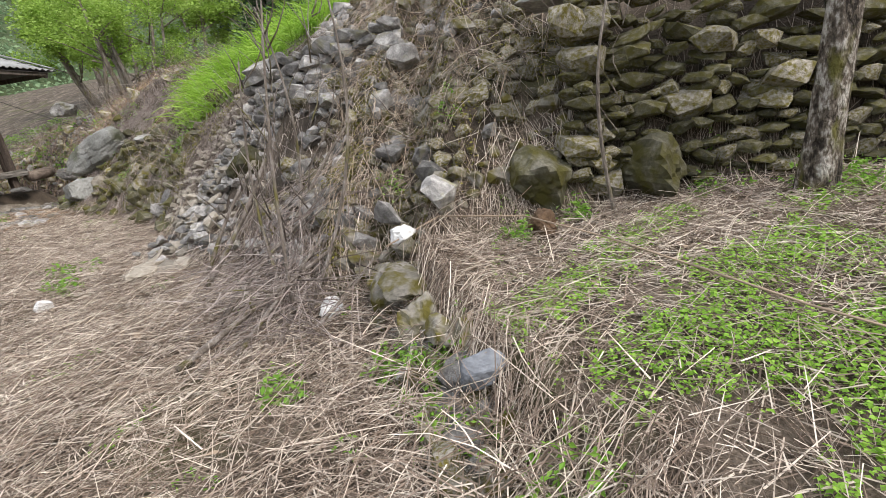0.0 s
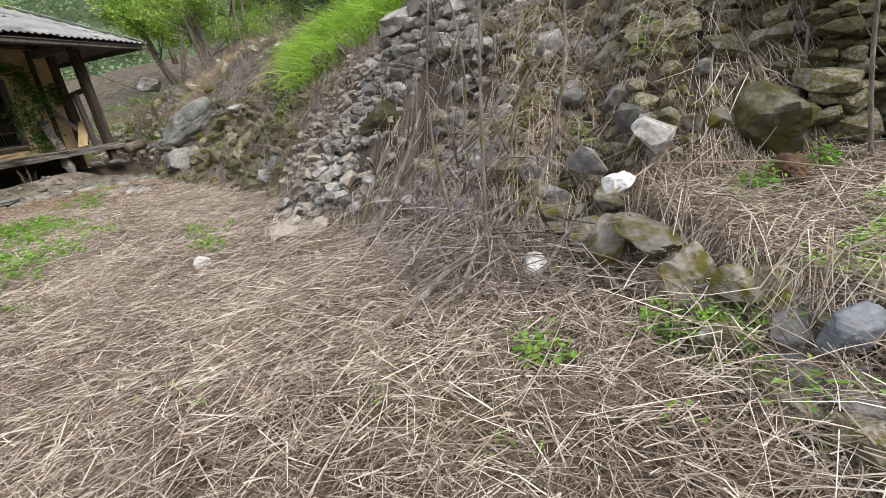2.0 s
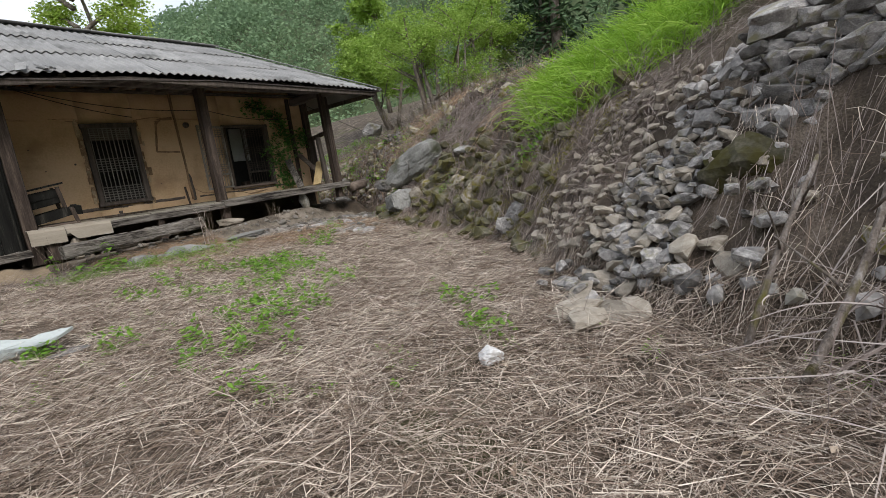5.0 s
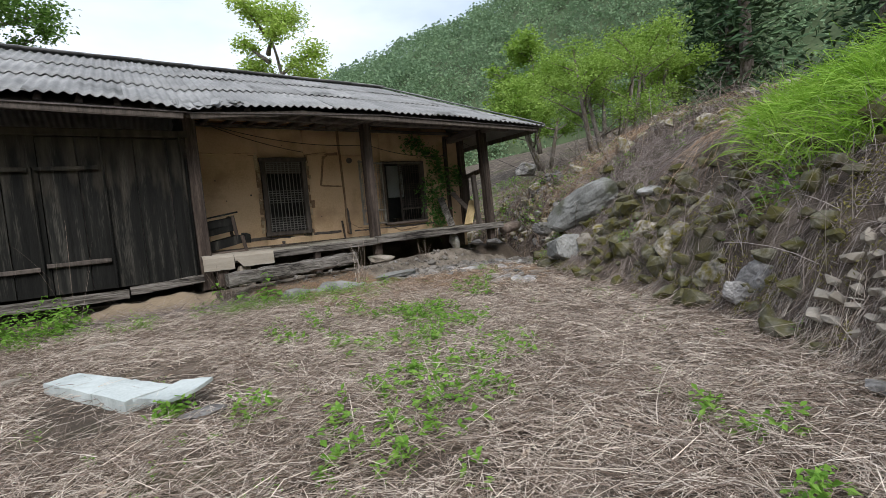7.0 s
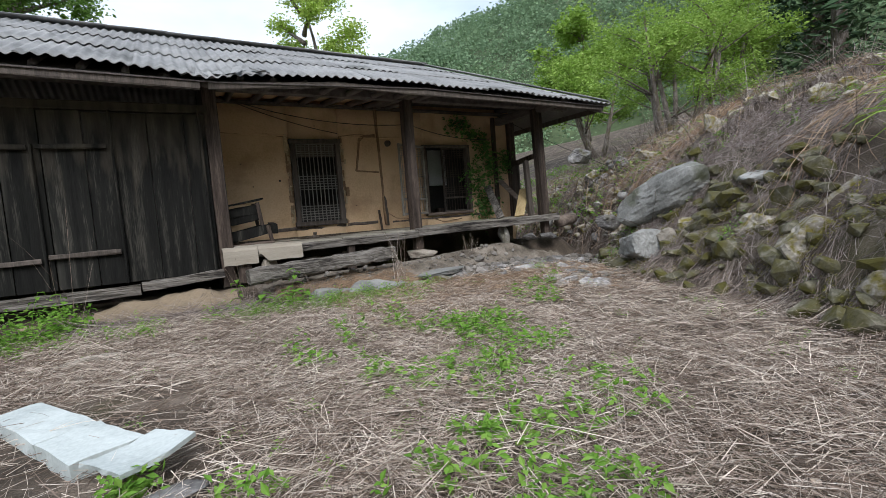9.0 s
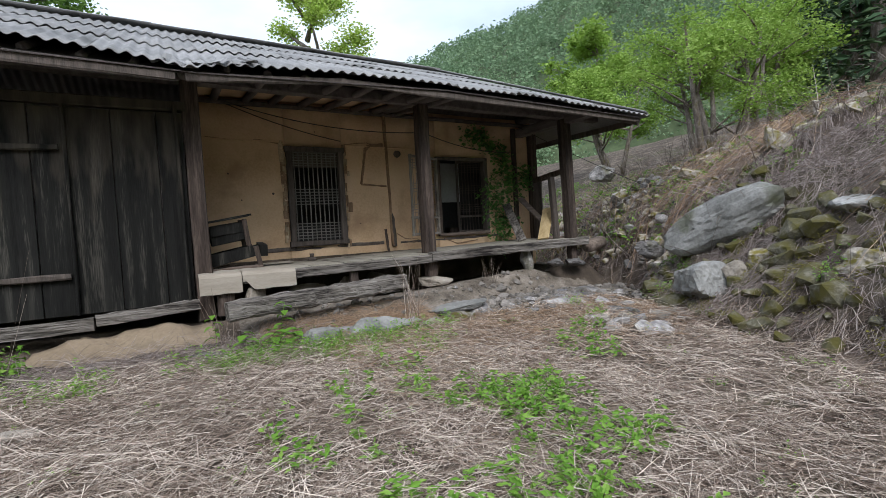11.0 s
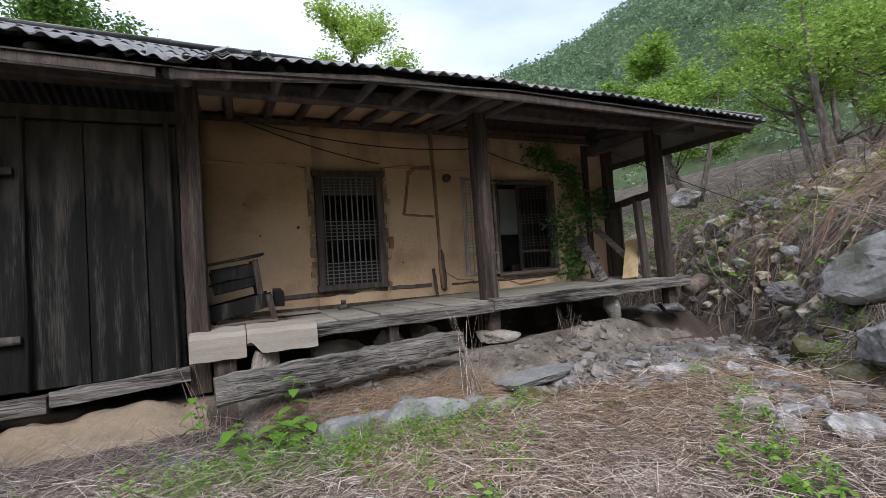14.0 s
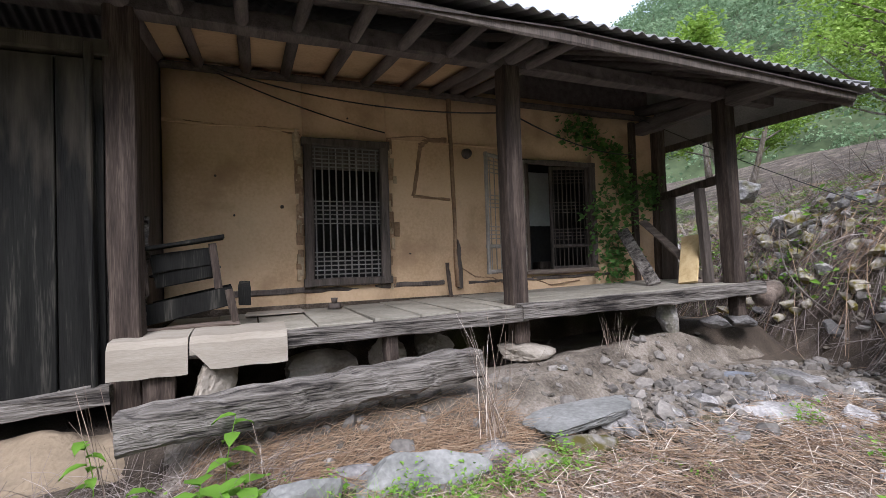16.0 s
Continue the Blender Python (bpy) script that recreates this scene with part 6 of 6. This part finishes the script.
    sapling(x, y, h, lean, "thin bare grey sapling")
x, y, down, s, d = bank_points(110, 1.2, 5.2, 0.2, 3.0)
n = len(x)
stuff(stalks("bare_twigs", x, y, np.zeros(n), R.uniform(0, 6.283, n), R.uniform(0.5, 1.5, n), R.uniform(0.5, 1.4, n), R.uniform(0.002, 0.0045, n), R.uniform(0, 1.6, n), M_STICK, follow=False, segs=5, wiggle=0.3),
      "bare twigs and vines rising from the stones", "twigs")
vine = thing("fallen_vine", "long brown vine arching over the terrace", "vine")
pts = [(-0.95, -13.75, 0.50), (-0.55, -14.0, 0.58), (-0.6, -14.6, 0.56), (-1.0, -15.05, 0.52), (-1.45, -15.4, 0.50), (-1.85, -15.7, 0.48), (-1.95, -15.95, 0.42)]
for a, b in zip(pts, pts[1:]):
    pole_part("stem", a, b, 0.006, 0.005, M_CANE, vine, sides=6, rings=2)

k = R.uniform(0, len(TERRACE) - 1, 1500)
j = np.arange(len(TERRACE))
x, y = np.interp(k, j, TERRACE[:, 0]) + R.normal(0, 0.16, 1500), np.interp(k, j, TERRACE[:, 1]) + R.normal(0, 0.16, 1500)
n = len(x)
stuff(stalks("terrace_edge_straw", x, y, R.uniform(0.0, 0.22, n), R.uniform(0, 6.283, n), R.uniform(-0.6, 0.6, n), R.uniform(0.12, 0.55, n), R.uniform(0.0014, 0.0036, n), R.uniform(0, 0.9, n), M_STRAW, segs=3),
      "dry stems hanging over the terrace edge", "dry grass")
# moss on the lower bank and the terrace edge
x, y, down, s, d = bank_points(26000, 2.2, 4.9, 0.15, 2.8)
x2, y2, down, s, d = bank_points(26000, 7.2, 11.0, 0.0, 1.4)
x, y = np.concatenate([x, x2]), np.concatenate([y, y2])
keep = lumps(x, y, 0.5, 41) > 0.10
c = np.stack([x, y, height(x, y) + R.uniform(0.03, 0.14, len(x))], -1)[keep]
stuff(leaves("bank_moss", c, R.uniform(0.012, 0.034, len(c)), M_MOSS, 0.3, 0.5), "olive moss between the stones", "moss")

# tall bright grass on the crest
def inside(x, y, poly):
    ok = np.zeros(len(x), bool)
    for (x0, y0), (x1, y1) in zip(poly, poly[1:] + poly[:1]):
        cross = ((y0 > y) != (y1 > y)) & (x < (x1 - x0) * (y - y0) / (y1 - y0 + 1e-12) + x0)
        ok ^= cross
    return ok


CREST = [(3.4, -8.75), (4.6, -7.7), (5.8, -7.7), (5.6, -9.6), (4.6, -13.2), (3.4, -13.0), (3.05, -11.8), (2.95, -10.6), (2.9, -9.7)]
tx, ty = R.uniform(2.4, 5.8, 1500), R.uniform(-13.2, -7.3, 1500)
keep = inside(tx, ty, CREST)
tx, ty = tx[keep], ty[keep]
k = R.randint(0, len(tx), 13000)
x, y = tx[k] + R.normal(0, 0.06, 13000), ty[k] + R.normal(0, 0.06, 13000)
n = len(x)
tall = 0.75 + 0.5 * ((k * 0.618) % 1.0)
stuff(stalks("crest_grass", x, y, np.zeros(n), R.uniform(0, 6.283, n), R.uniform(1.0, 1.5, n), R.uniform(0.3, 0.7, n) * tall, R.uniform(0.004, 0.009, n), R.uniform(0.5, 2.2, n), M_GRASS, follow=False, segs=4, flat=True),
      "tall bright green grass on the bank's crest", "grass")
x, y = R.normal(3.2, 0.15, 110), R.normal(-8.6, 0.15, 110)
c = np.stack([x, y, height(x, y) + R.uniform(0.03, 0.2, 110)], -1)
stuff(leaves("crest_herb", c, R.uniform(0.05, 0.10, 110), M_WEED, 0.5, 0.6), "leafy green herbs under the crest grass", "weeds")


# leafy weeds
def weeds(name, spots, label, material, tall=(0.05, 0.18), size=(0.024, 0.052), per=14):
    cs, ss = [], []
    for x, y, r, k in spots:
        a, q = R.uniform(0, 6.283, k), r * np.sqrt(R.rand(k))
        sx, sy = x + q * np.cos(a), y + q * np.sin(a)
        sz, h = height(sx, sy), R.uniform(tall[0], tall[1], k)
        for j in range(per):
            f = (j + 0.5) / per
            rad = (0.015 + 0.05 * (1 - f)) * h / 0.12
            t = R.uniform(0, 6.283, k)
            cs.append(np.stack([sx + rad * np.cos(t), sy + rad * np.sin(t), sz + 0.015 + h * f], -1))
            ss.append(R.uniform(size[0], size[1], k) * (1.25 - 0.5 * f))
    return stuff(leaves(name, np.concatenate(cs), np.concatenate(ss), material, 0.55, 0.5), label, "weeds")


weeds("yard_weeds", [(0.55, -5.6, 0.42, 49), (0.1, -5.2, 0.3, 14), (-0.72, -7.9, 0.55, 28), (-0.1, -7.3, 0.7, 30), (0.35, -6.4, 0.5, 25), (-0.3, -6.6, 0.35, 14), (-1.2, -8.3, 0.6, 19), (-0.9, -6.4, 0.4, 8), (-2.42, -6.98, 0.13, 8),
                     (-2.0, -7.4, 0.2, 6), (1.8, -5.0, 0.3, 12), (2.4, -4.5, 0.25, 6), (-1.0, -5.4, 0.5, 12), (-0.3, -4.6, 0.5, 15), (-1.8, -8.8, 0.8, 9), (0.2, -9.6, 0.3, 6), (-0.45, -10.2, 0.15, 6)],
      "fresh green leafy weeds in the yard", M_WEED, (0.06, 0.2), (0.035, 0.08), 18)
weeds("scattered_weeds", [(float(a), float(b), 0.10, 4) for a, b in zip(*[q[:230] for q in yard_points(620)])], "small green seedlings among the straw", M_WEED, (0.03, 0.08), (0.014, 0.03), 7)
weeds("platform_weeds", [(-0.35, -3.25, 0.35, 46), (0.35, -3.3, 0.3, 40), (0.85, -3.25, 0.2, 22), (-0.95, -3.15, 0.3, 40), (-1.6, -3.2, 0.35, 30), (1.25, -3.2, 0.14, 16), (-2.6, -3.3, 0.4, 36), (-3.5, -3.2, 0.5, 60), (-4.2, -3.0, 0.6, 60),
                         (-0.1, -3.6, 0.4, 40), (0.6, -3.9, 0.3, 20), (3.3, -3.35, 0.12, 12), (3.05, -4.0, 0.15, 12), (4.4, -3.9, 0.18, 14), (5.2, -3.5, 0.2, 16), (4.1, -6.2, 0.2, 12)],
      "green weeds growing along the platform", M_WEED, (0.06, 0.22), (0.02, 0.05))
weeds("shed_weeds", [(-3.5, -2.75, 0.3, 26), (-4.0, -2.8, 0.35, 30), (-4.6, -2.9, 0.4, 30), (-3.3, -2.35, 0.15, 8)], "tall leafy weeds before the shed", M_WEED, (0.18, 0.45), (0.05, 0.09), 16)
weeds("slope_weeds", [(float(a), float(b), 0.2, 6) for a, b in zip(*bank_points(120, 10.6, 13.9, 0.3, 5.2)[:2])], "green weeds on the slope", M_WEED, (0.06, 0.2), (0.03, 0.06))
weeds("terrace_edge_weeds", [(-1.65, -14.05, 0.16, 30), (-1.85, -14.25, 0.16, 26), (-2.15, -14.45, 0.15, 22), (-2.45, -14.85, 0.16, 14), (-1.7, -14.2, 0.12, 16), (-0.28, -14.95, 0.1, 12), (-0.62, -14.55, 0.12, 10), (0.12, -14.0, 0.12, 12), (-0.1, -13.55, 0.1, 8), (-1.9, -13.5, 0.09, 9),
                             (-0.2, -16.6, 0.3, 40), (0.0, -15.9, 0.2, 16)], "green leafy plants among the terrace stones", M_WEED, (0.06, 0.2), (0.025, 0.055))
x, y = R.uniform(-2.95, -0.3, 60000), R.uniform(-17.2, -14.4, 60000)
keep = (y < np.interp(x, TERRACE[:, 0], TERRACE[:, 1]) - 0.25) & (lumps(x, y, 0.55, 51) + 0.95 * lumps(x, y, 0.13, 52) + 0.75 * np.exp(-((x + 1.8) ** 2 + (y + 15.75) ** 2) / 0.7) - 0.5 * np.clip(-2.1 - x, 0, 1) > 0.40)
x, y = x[keep], y[keep]
c = np.stack([x, y, height(x, y) + R.uniform(0.015, 0.07, len(x))], -1)
stuff(leaves("clover_carpet", c, R.uniform(0.012, 0.026, len(c)), M_CLOVER, 0.7, 0.75), "bright green carpet of clover on the terrace", "clover")
x, y = R.uniform(-1.6, 0.6, 1800), R.normal(-3.35, 0.2, 1800)
n = len(x)
stuff(stalks("low_green_grass", x, y, np.zeros(n), R.uniform(0, 6.283, n), R.uniform(0.8, 1.5, n), R.uniform(0.06, 0.2, n), R.uniform(0.001, 0.002, n), R.uniform(0, 1, n), M_WEED, follow=False),
      "short green grass by the platform", "grass")
# grass on the slope beyond the house
x, y = R.uniform(6.5, 15, 6000), R.uniform(-3, 9, 6000)
n = len(x)
stuff(stalks("slope_grass", x, y, np.zeros(n), R.uniform(0, 6.283, n), R.uniform(0.7, 1.5, n), R.uniform(0.08, 0.25, n), R.uniform(0.003, 0.006, n), R.uniform(0, 1, n), M_WEED, follow=False, flat=True), "green grass on the far slope", "grass")


# broad-leaved shoots beside the fallen beam
def shoot(x, y, h, lean, big):
    t = thing("leafy_shoot", "young shoot with broad green leaves", "plant", group="shoots by the beam")
    z = ground_z(x, y)
    a, b = Vector((x, y, z)), Vector((x + lean[0], y + lean[1], z + h))
    pole_part("stem", a, b, 0.004, 0.002, M_WEED, t, sides=5, bend=0.02, rings=4)
    for k in range(7):
        p = a.lerp(b, 0.35 + 0.65 * k / 6)
        ang = k * 2.4 + x * 7
        d = Vector((math.cos(ang), math.sin(ang), -0.15))
        s = Vector((-d.y, d.x, 0))
        l = big * random.uniform(0.75, 1.2)
        bm = simple_bm()
        mid = [p, p + d * l * 0.3 + Vector((0, 0, 0.012)), p + d * l * 0.65 + Vector((0, 0, 0.008)), p + d * l - Vector((0, 0, 0.02))]
        w = (0.02, 0.62, 0.5, 0.0)
        vs = [(bm.verts.new(m - s * l * 0.5 * q + Vector((0, 0, 0.01))), bm.verts.new(m), bm.verts.new(m + s * l * 0.5 * q + Vector((0, 0, 0.01)))) for m, q in zip(mid, w)]
        for i in range(3):
            bm.faces.new((vs[i][0], vs[i][1], vs[i + 1][1], vs[i + 1][0]))
            bm.faces.new((vs[i][1], vs[i][2], vs[i + 1][2], vs[i + 1][1]))
        part("leaf", bm, M_WEED, t, smooth=True)


for x, y, h, lean, bg_ in ((-0.72, -2.66, 0.45, (0.06, 0.0), 0.13), (-1.40, -2.45, 0.40, (-0.02, -0.05), 0.12), (-0.90, -2.92, 0.22, (0.08, -0.02), 0.19), (-0.66, -2.95, 0.20, (0.05, 0.02), 0.19), (-1.10, -2.88, 0.22, (-0.05, 0), 0.17),
                           (-3.35, -2.25, 0.45, (-0.05, 0.0), 0.11), (-3.2, -2.3, 0.3, (0.1, 0.0), 0.10), (-3.7, -2.3, 0.5, (0.1, 0.0), 0.11)):
    shoot(x, y, h, lean, bg_)
# tall dead stalks
for x, y, k, h in ((0.98, -2.72, 30, 0.95), (-1.32, -2.35, 12, 0.75), (-3.25, -2.4, 6, 1.5), (-0.5, -2.9, 8, 0.5), (2.95, -1.75, 24, 0.4), (-1.6, -10.9, 1, 0.5), (-1.1, -11.7, 2, 0.75), (-2.0, -12.1, 1, 0.45), (-2.35, -13.3, 1, 0.3)):
    a = R.normal(0, 0.06, (2, k))
    ob = stalks("dead_stalks", x + a[0], y + a[1], np.zeros(k), R.uniform(0, 6.283, k), R.uniform(1.15, 1.55, k), h * R.uniform(0.5, 1.05, k), np.full(k, 0.0032), R.uniform(-0.1, 0.4, k), M_STRAW if k > 3 else M_STICK, follow=False, segs=5)
    stuff(ob, "tall thin dead stalks standing upright", "dry stalks")
# fallen leaves
x, y = yard_points(700)
c = np.stack([x, y, height(x, y) + 0.03], -1)
stuff(leaves("fallen_leaves", c, R.uniform(0.03, 0.085, len(c)), M_CANE, 0.75, 0.55), "curled tan fallen leaves on the straw", "leaves")

# ivy on the mud wall
pts = np.array([(3.75, 3.25), (4.0, 3.3), (4.2, 3.1), (4.55, 2.95), (4.6, 2.7), (4.75, 2.4), (4.86, 2.2), (4.35, 2.2), (4.25, 1.95), (4.5, 1.8), (4.35, 1.6), (4.6, 1.4), (4.5, 1.15), (5.2, 2.5), (5.3, 2.3)])
k = R.randint(0, len(pts), 1500)
wgt = np.where(pts[k, 1] < 2.3, 0.16, 0.11)
c = np.stack([pts[k, 0] + R.normal(0, 1, 1500) * wgt, -0.05 - 0.12 * R.rand(1500), pts[k, 1] + R.normal(0, 1, 1500) * wgt], -1)
ivy = leaves("wall_ivy", c, R.uniform(0.05, 0.11, 1500), M_IVY, 0.05, 0.8)
stuff(ivy, "dark green ivy climbing the mud wall", "ivy")


# ---- trees ----
def crown(name, blobs, count, size, material, parent, hollow=0.55):
    """Leaves massed in uneven blobs (x, y, z, radius), thinner inside, with gaps between the blobs."""
    w = np.array([b[3] ** 2 for b in blobs])
    k = R.choice(len(blobs), count, p=w / w.sum())
    b = np.array(blobs)[k]
    d = R.randn(count, 3)
    d /= np.linalg.norm(d, axis=1)[:, None]
    r = b[:, 3] * (hollow + (1 - hollow) * R.rand(count)) * (0.8 + 0.35 * R.rand(count))
    c = b[:, :3] + d * r[:, None] * np.array((1, 1, 0.75))
    ob = leaves(name, c, R.uniform(size[0], size[1], count), material, 0.35, 0.6)
    ob.parent = parent
    return ob


def broad_tree(x, y, z, h, spread_, material, count, size, label, stems=1, low=0.35, seed=1):
    rnd = random.Random(seed)
    t = thing("tree", label, "tree")
    blobs = []
    for s in range(stems):
        a = rnd.uniform(0, 6.283)
        lean = spread_ * 0.35 * (stems > 1)
        base = Vector((x + 0.15 * s * math.cos(a), y + 0.15 * s * math.sin(a), z - 0.2))
        top = base + Vector((math.cos(a) * lean, math.sin(a) * lean, h * 0.8))
        pole_part("trunk", base, top, 0.018 * h + 0.02, 0.02, M_BARK, t, sides=9, bend=0.05 * h, rings=6)
        for j in range(17 if stems == 1 else 6):
            f = rnd.uniform(low, 0.95)
            p = base.lerp(top, f)
            b = rnd.uniform(0, 6.283)
            l = spread_ * rnd.uniform(0.5, 1.0) * (1.15 - f * 0.7)
            q = p + Vector((math.cos(b) * l, math.sin(b) * l, l * rnd.uniform(0.3, 0.8)))
            pole_part("limb", p, q, 0.008 * h, 0.008, M_BARK, t, sides=6, bend=0.08, rings=4)
            blobs.append((q.x, q.y, q.z, spread_ * rnd.uniform(0.18, 0.35)))
            m = p.lerp(q, 0.6)
            blobs.append((m.x, m.y, m.z + 0.1, spread_ * rnd.uniform(0.12, 0.26)))
        blobs.append((top.x, top.y, top.z, spread_ * 0.3))
    crown("crown", blobs, count, size, material, t, 0.15)
    return t


broad_tree(8.9, -2.2, ground_z(8.9, -2.2), 3.7, 2.0, M_BUSH, 20000, (0.045, 0.10), "bright green many-stemmed shrub on the crest", stems=6, low=0.2, seed=3)
broad_tree(3.25, 10.0, 0.0, 13.4, 3.3, M_SPRING, 24000, (0.08, 0.17), "light green tree behind the house", seed=4, low=0.42)
broad_tree(-6.2, 12.5, 0.0, 13.6, 4.0, M_TREE, 17000, (0.11, 0.21), "green tree behind the long roof", seed=5, low=0.55)
broad_tree(9.5, 9.0, 1.5, 6.2, 2.0, M_BUSH, 8000, (0.09, 0.18), "young bright tree beside the far slope", seed=6, low=0.35)
broad_tree(13.0, 4.0, 3.2, 4.6, 2.4, M_BUSH, 11000, (0.08, 0.16), "leafy green tree on the far slope", stems=3, seed=7, low=0.25)
broad_tree(14.5, -0.5, 3.8, 4.4, 2.6, M_BUSH, 12000, (0.08, 0.16), "leafy tree beyond the crest", stems=3, seed=8, low=0.25)
broad_tree(17, 8, 4.6, 7, 3.2, M_BUSH, 9000, (0.14, 0.28), "green tree below the mountain", seed=9, low=0.3)

# trunk on the terrace
M_TRUNK = node_material("flaking_mossy_bark", [(0.40, (0.03, 0.023, 0.018)), (0.5, (0.15, 0.12, 0.095)), (0.60, (0.46, 0.42, 0.38))], 9, 9, 0.92, 1.0, 34, stretch=(2, 2, 1), spot=(0.11, 0.10, 0.025),
                        spot_scale=4.0, spot_range=(0.50, 0.62), bump_distance=0.08)
t = thing("terrace_tree", "leaning tree with flaking mossy grey bark", "tree")
bm = simple_bm()
rows = []
for j in range(15):
    k = j / 14
    cx, cy, cz = -0.30 - 0.22 * k, -16.36 - 0.10 * k, 0.55 + 5.0 * k
    r = (0.082 - 0.025 * k) * (1 + 0.35 * max(0, 1 - k * 12))
    rows.append([bm.verts.new((cx + r * (1 + 0.12 * math.sin(3 * a + k * 5)) * math.cos(a), cy + r * (1 + 0.12 * math.sin(2 * a - k * 7)) * math.sin(a), cz)) for a in [i * 6.28318 / 16 for i in range(16)]])
for p, q in zip(rows, rows[1:]):
    for i in range(16):
        bm.faces.new((p[i], p[(i + 1) % 16], q[(i + 1) % 16], q[i]))
part("trunk", bm, M_TRUNK, t, smooth=True)
blobs = []
for k in range(7):
    a = k * 0.9
    p, q = Vector((-0.5, -16.45, 4.4 + 0.15 * k)), Vector((-0.5 + 1.6 * math.cos(a), -16.45 + 1.6 * math.sin(a), 5.3 + 0.3 * k))
    pole_part("limb", p, q, 0.05, 0.015, M_BARK, t, sides=7, bend=0.1, rings=4)
    blobs.append((q.x, q.y, q.z, 0.7))
crown("crown", blobs, 1500, (0.08, 0.16), M_TREE, t)


# dark conifers beyond the crest
def conifer(x, y, z, h, w):
    t = thing("conifer", "tall dark green conifer beyond the bank", "tree", group="conifers beyond the bank")
    pole_part("trunk", (x, y, z - 0.5), (x, y, z + h), 0.02 * h, 0.03, M_BARK, t, sides=7, rings=3)
    n = 2600
    f = R.rand(n) ** 0.8
    a = R.randint(0, 9, n) * 0.7 + np.floor(f * 16) * 0.5 + R.normal(0, 0.22, n)
    rr = w * (1.05 - f) * R.rand(n) ** 0.6
    c = np.stack([x + rr * np.cos(a), y + rr * np.sin(a), z + h * (0.12 + 0.88 * (np.floor(f * 16) / 16)) - rr * 0.35 + R.normal(0, 0.12, n)], -1)
    ob = leaves("crown", c, R.uniform(0.25, 0.55, n), M_CONIFER, 0.3, 0.35)
    ob.parent = t
    return t


first = conifer(0, 0, 0, 13, 2.3)
spots = []
rc = random.Random(9)
for k in range(34):
    az, dist = radians(rc.uniform(-32, 33)), rc.uniform(21, 40)
    spots.append((-3 + dist * math.cos(az), -12 + dist * math.sin(az)))
for k, (x, y) in enumerate(spots):
    m = pose(x, y, min(ground_z(x, y), 7.0), 0, 0, rc.uniform(0, 360))
    if k == 0:
        first.matrix_basis = m
    else:
        ob = copy_thing(first, m)
        ob.scale = [rc.uniform(0.75, 1.15)] * 3

# wooded mountain all round, highest to the east
AZ = [-180, -120, -60, -20, 0, 20, 36, 44, 48, 57, 66, 75, 95, 140, 180]
EL = [11, 13, 19, 26, 27.5, 27.5, 26.5, 24.6, 22.6, 20, 17, 12.5, 8, 9, 11]
az, rr = np.linspace(-180, 180, 181), np.linspace(0, 1, 30)
A, Q = np.meshgrid(az, rr)
dist = 48 + 100 * Q
H = np.tan(np.radians(np.interp(A, AZ, EL))) * 140 * np.clip((dist - 48) / 92, 0, 1) ** 0.85
H = np.where(dist > 141, H * (1 - 0.05 * (dist - 141)), H) + 1.5 * lumps(A, dist / 4, 9.0, 61) * Q
V = np.stack([-2 + dist * np.cos(np.radians(A)), -10 + dist * np.sin(np.radians(A)), H + 1.0 - 2.0 * (Q < 0.01)], -1)
ii = np.arange(A.size).reshape(A.shape)
mf = np.stack([ii[:-1, :-1], ii[:-1, 1:], ii[1:, 1:], ii[1:, :-1]], -1).reshape(-1, 4)
M_HILL = node_material("wooded_hill_floor", [(0.3, (0.03, 0.045, 0.02)), (0.7, (0.10, 0.13, 0.06))], 0.25, 8, 0.95, 0.5, 2.0, space="World")
hill = arrays_mesh("hillside", V.reshape(-1, 3), mf, M_HILL, True)
tagged(hill, "steep mountain slope under dense green woods", "mountain", kind="structure")
n = 4600
ta, tq = R.uniform(-42, 100, n), R.rand(n) ** 0.8
td = 48 + 94 * tq
th = np.tan(np.radians(np.interp(ta, AZ, EL))) * 140 * np.clip((td - 48) / 92, 0, 1) ** 0.85 + 1.0
tx, ty = -2 + td * np.cos(np.radians(ta)), -10 + td * np.sin(np.radians(ta))
size = R.uniform(1.3, 2.6, n) * (0.75 + 0.5 * tq)
per = 52
d = R.randn(n, per, 3)
d /= np.linalg.norm(d, axis=2)[:, :, None]
d[:, :, 2] = np.abs(d[:, :, 2]) * 1.25 - 0.25
c = np.stack([tx, ty, th + size * 0.7], -1)[:, None, :] + d * (size * 1.0)[:, None, None] * R.uniform(0.6, 1.1, (n, per, 1))
ob = leaves("mountain_woods", c.reshape(-1, 3), np.repeat(size, per) * R.uniform(0.16, 0.32, n * per), M_FAR_HAZED, 0.3, 0.8)
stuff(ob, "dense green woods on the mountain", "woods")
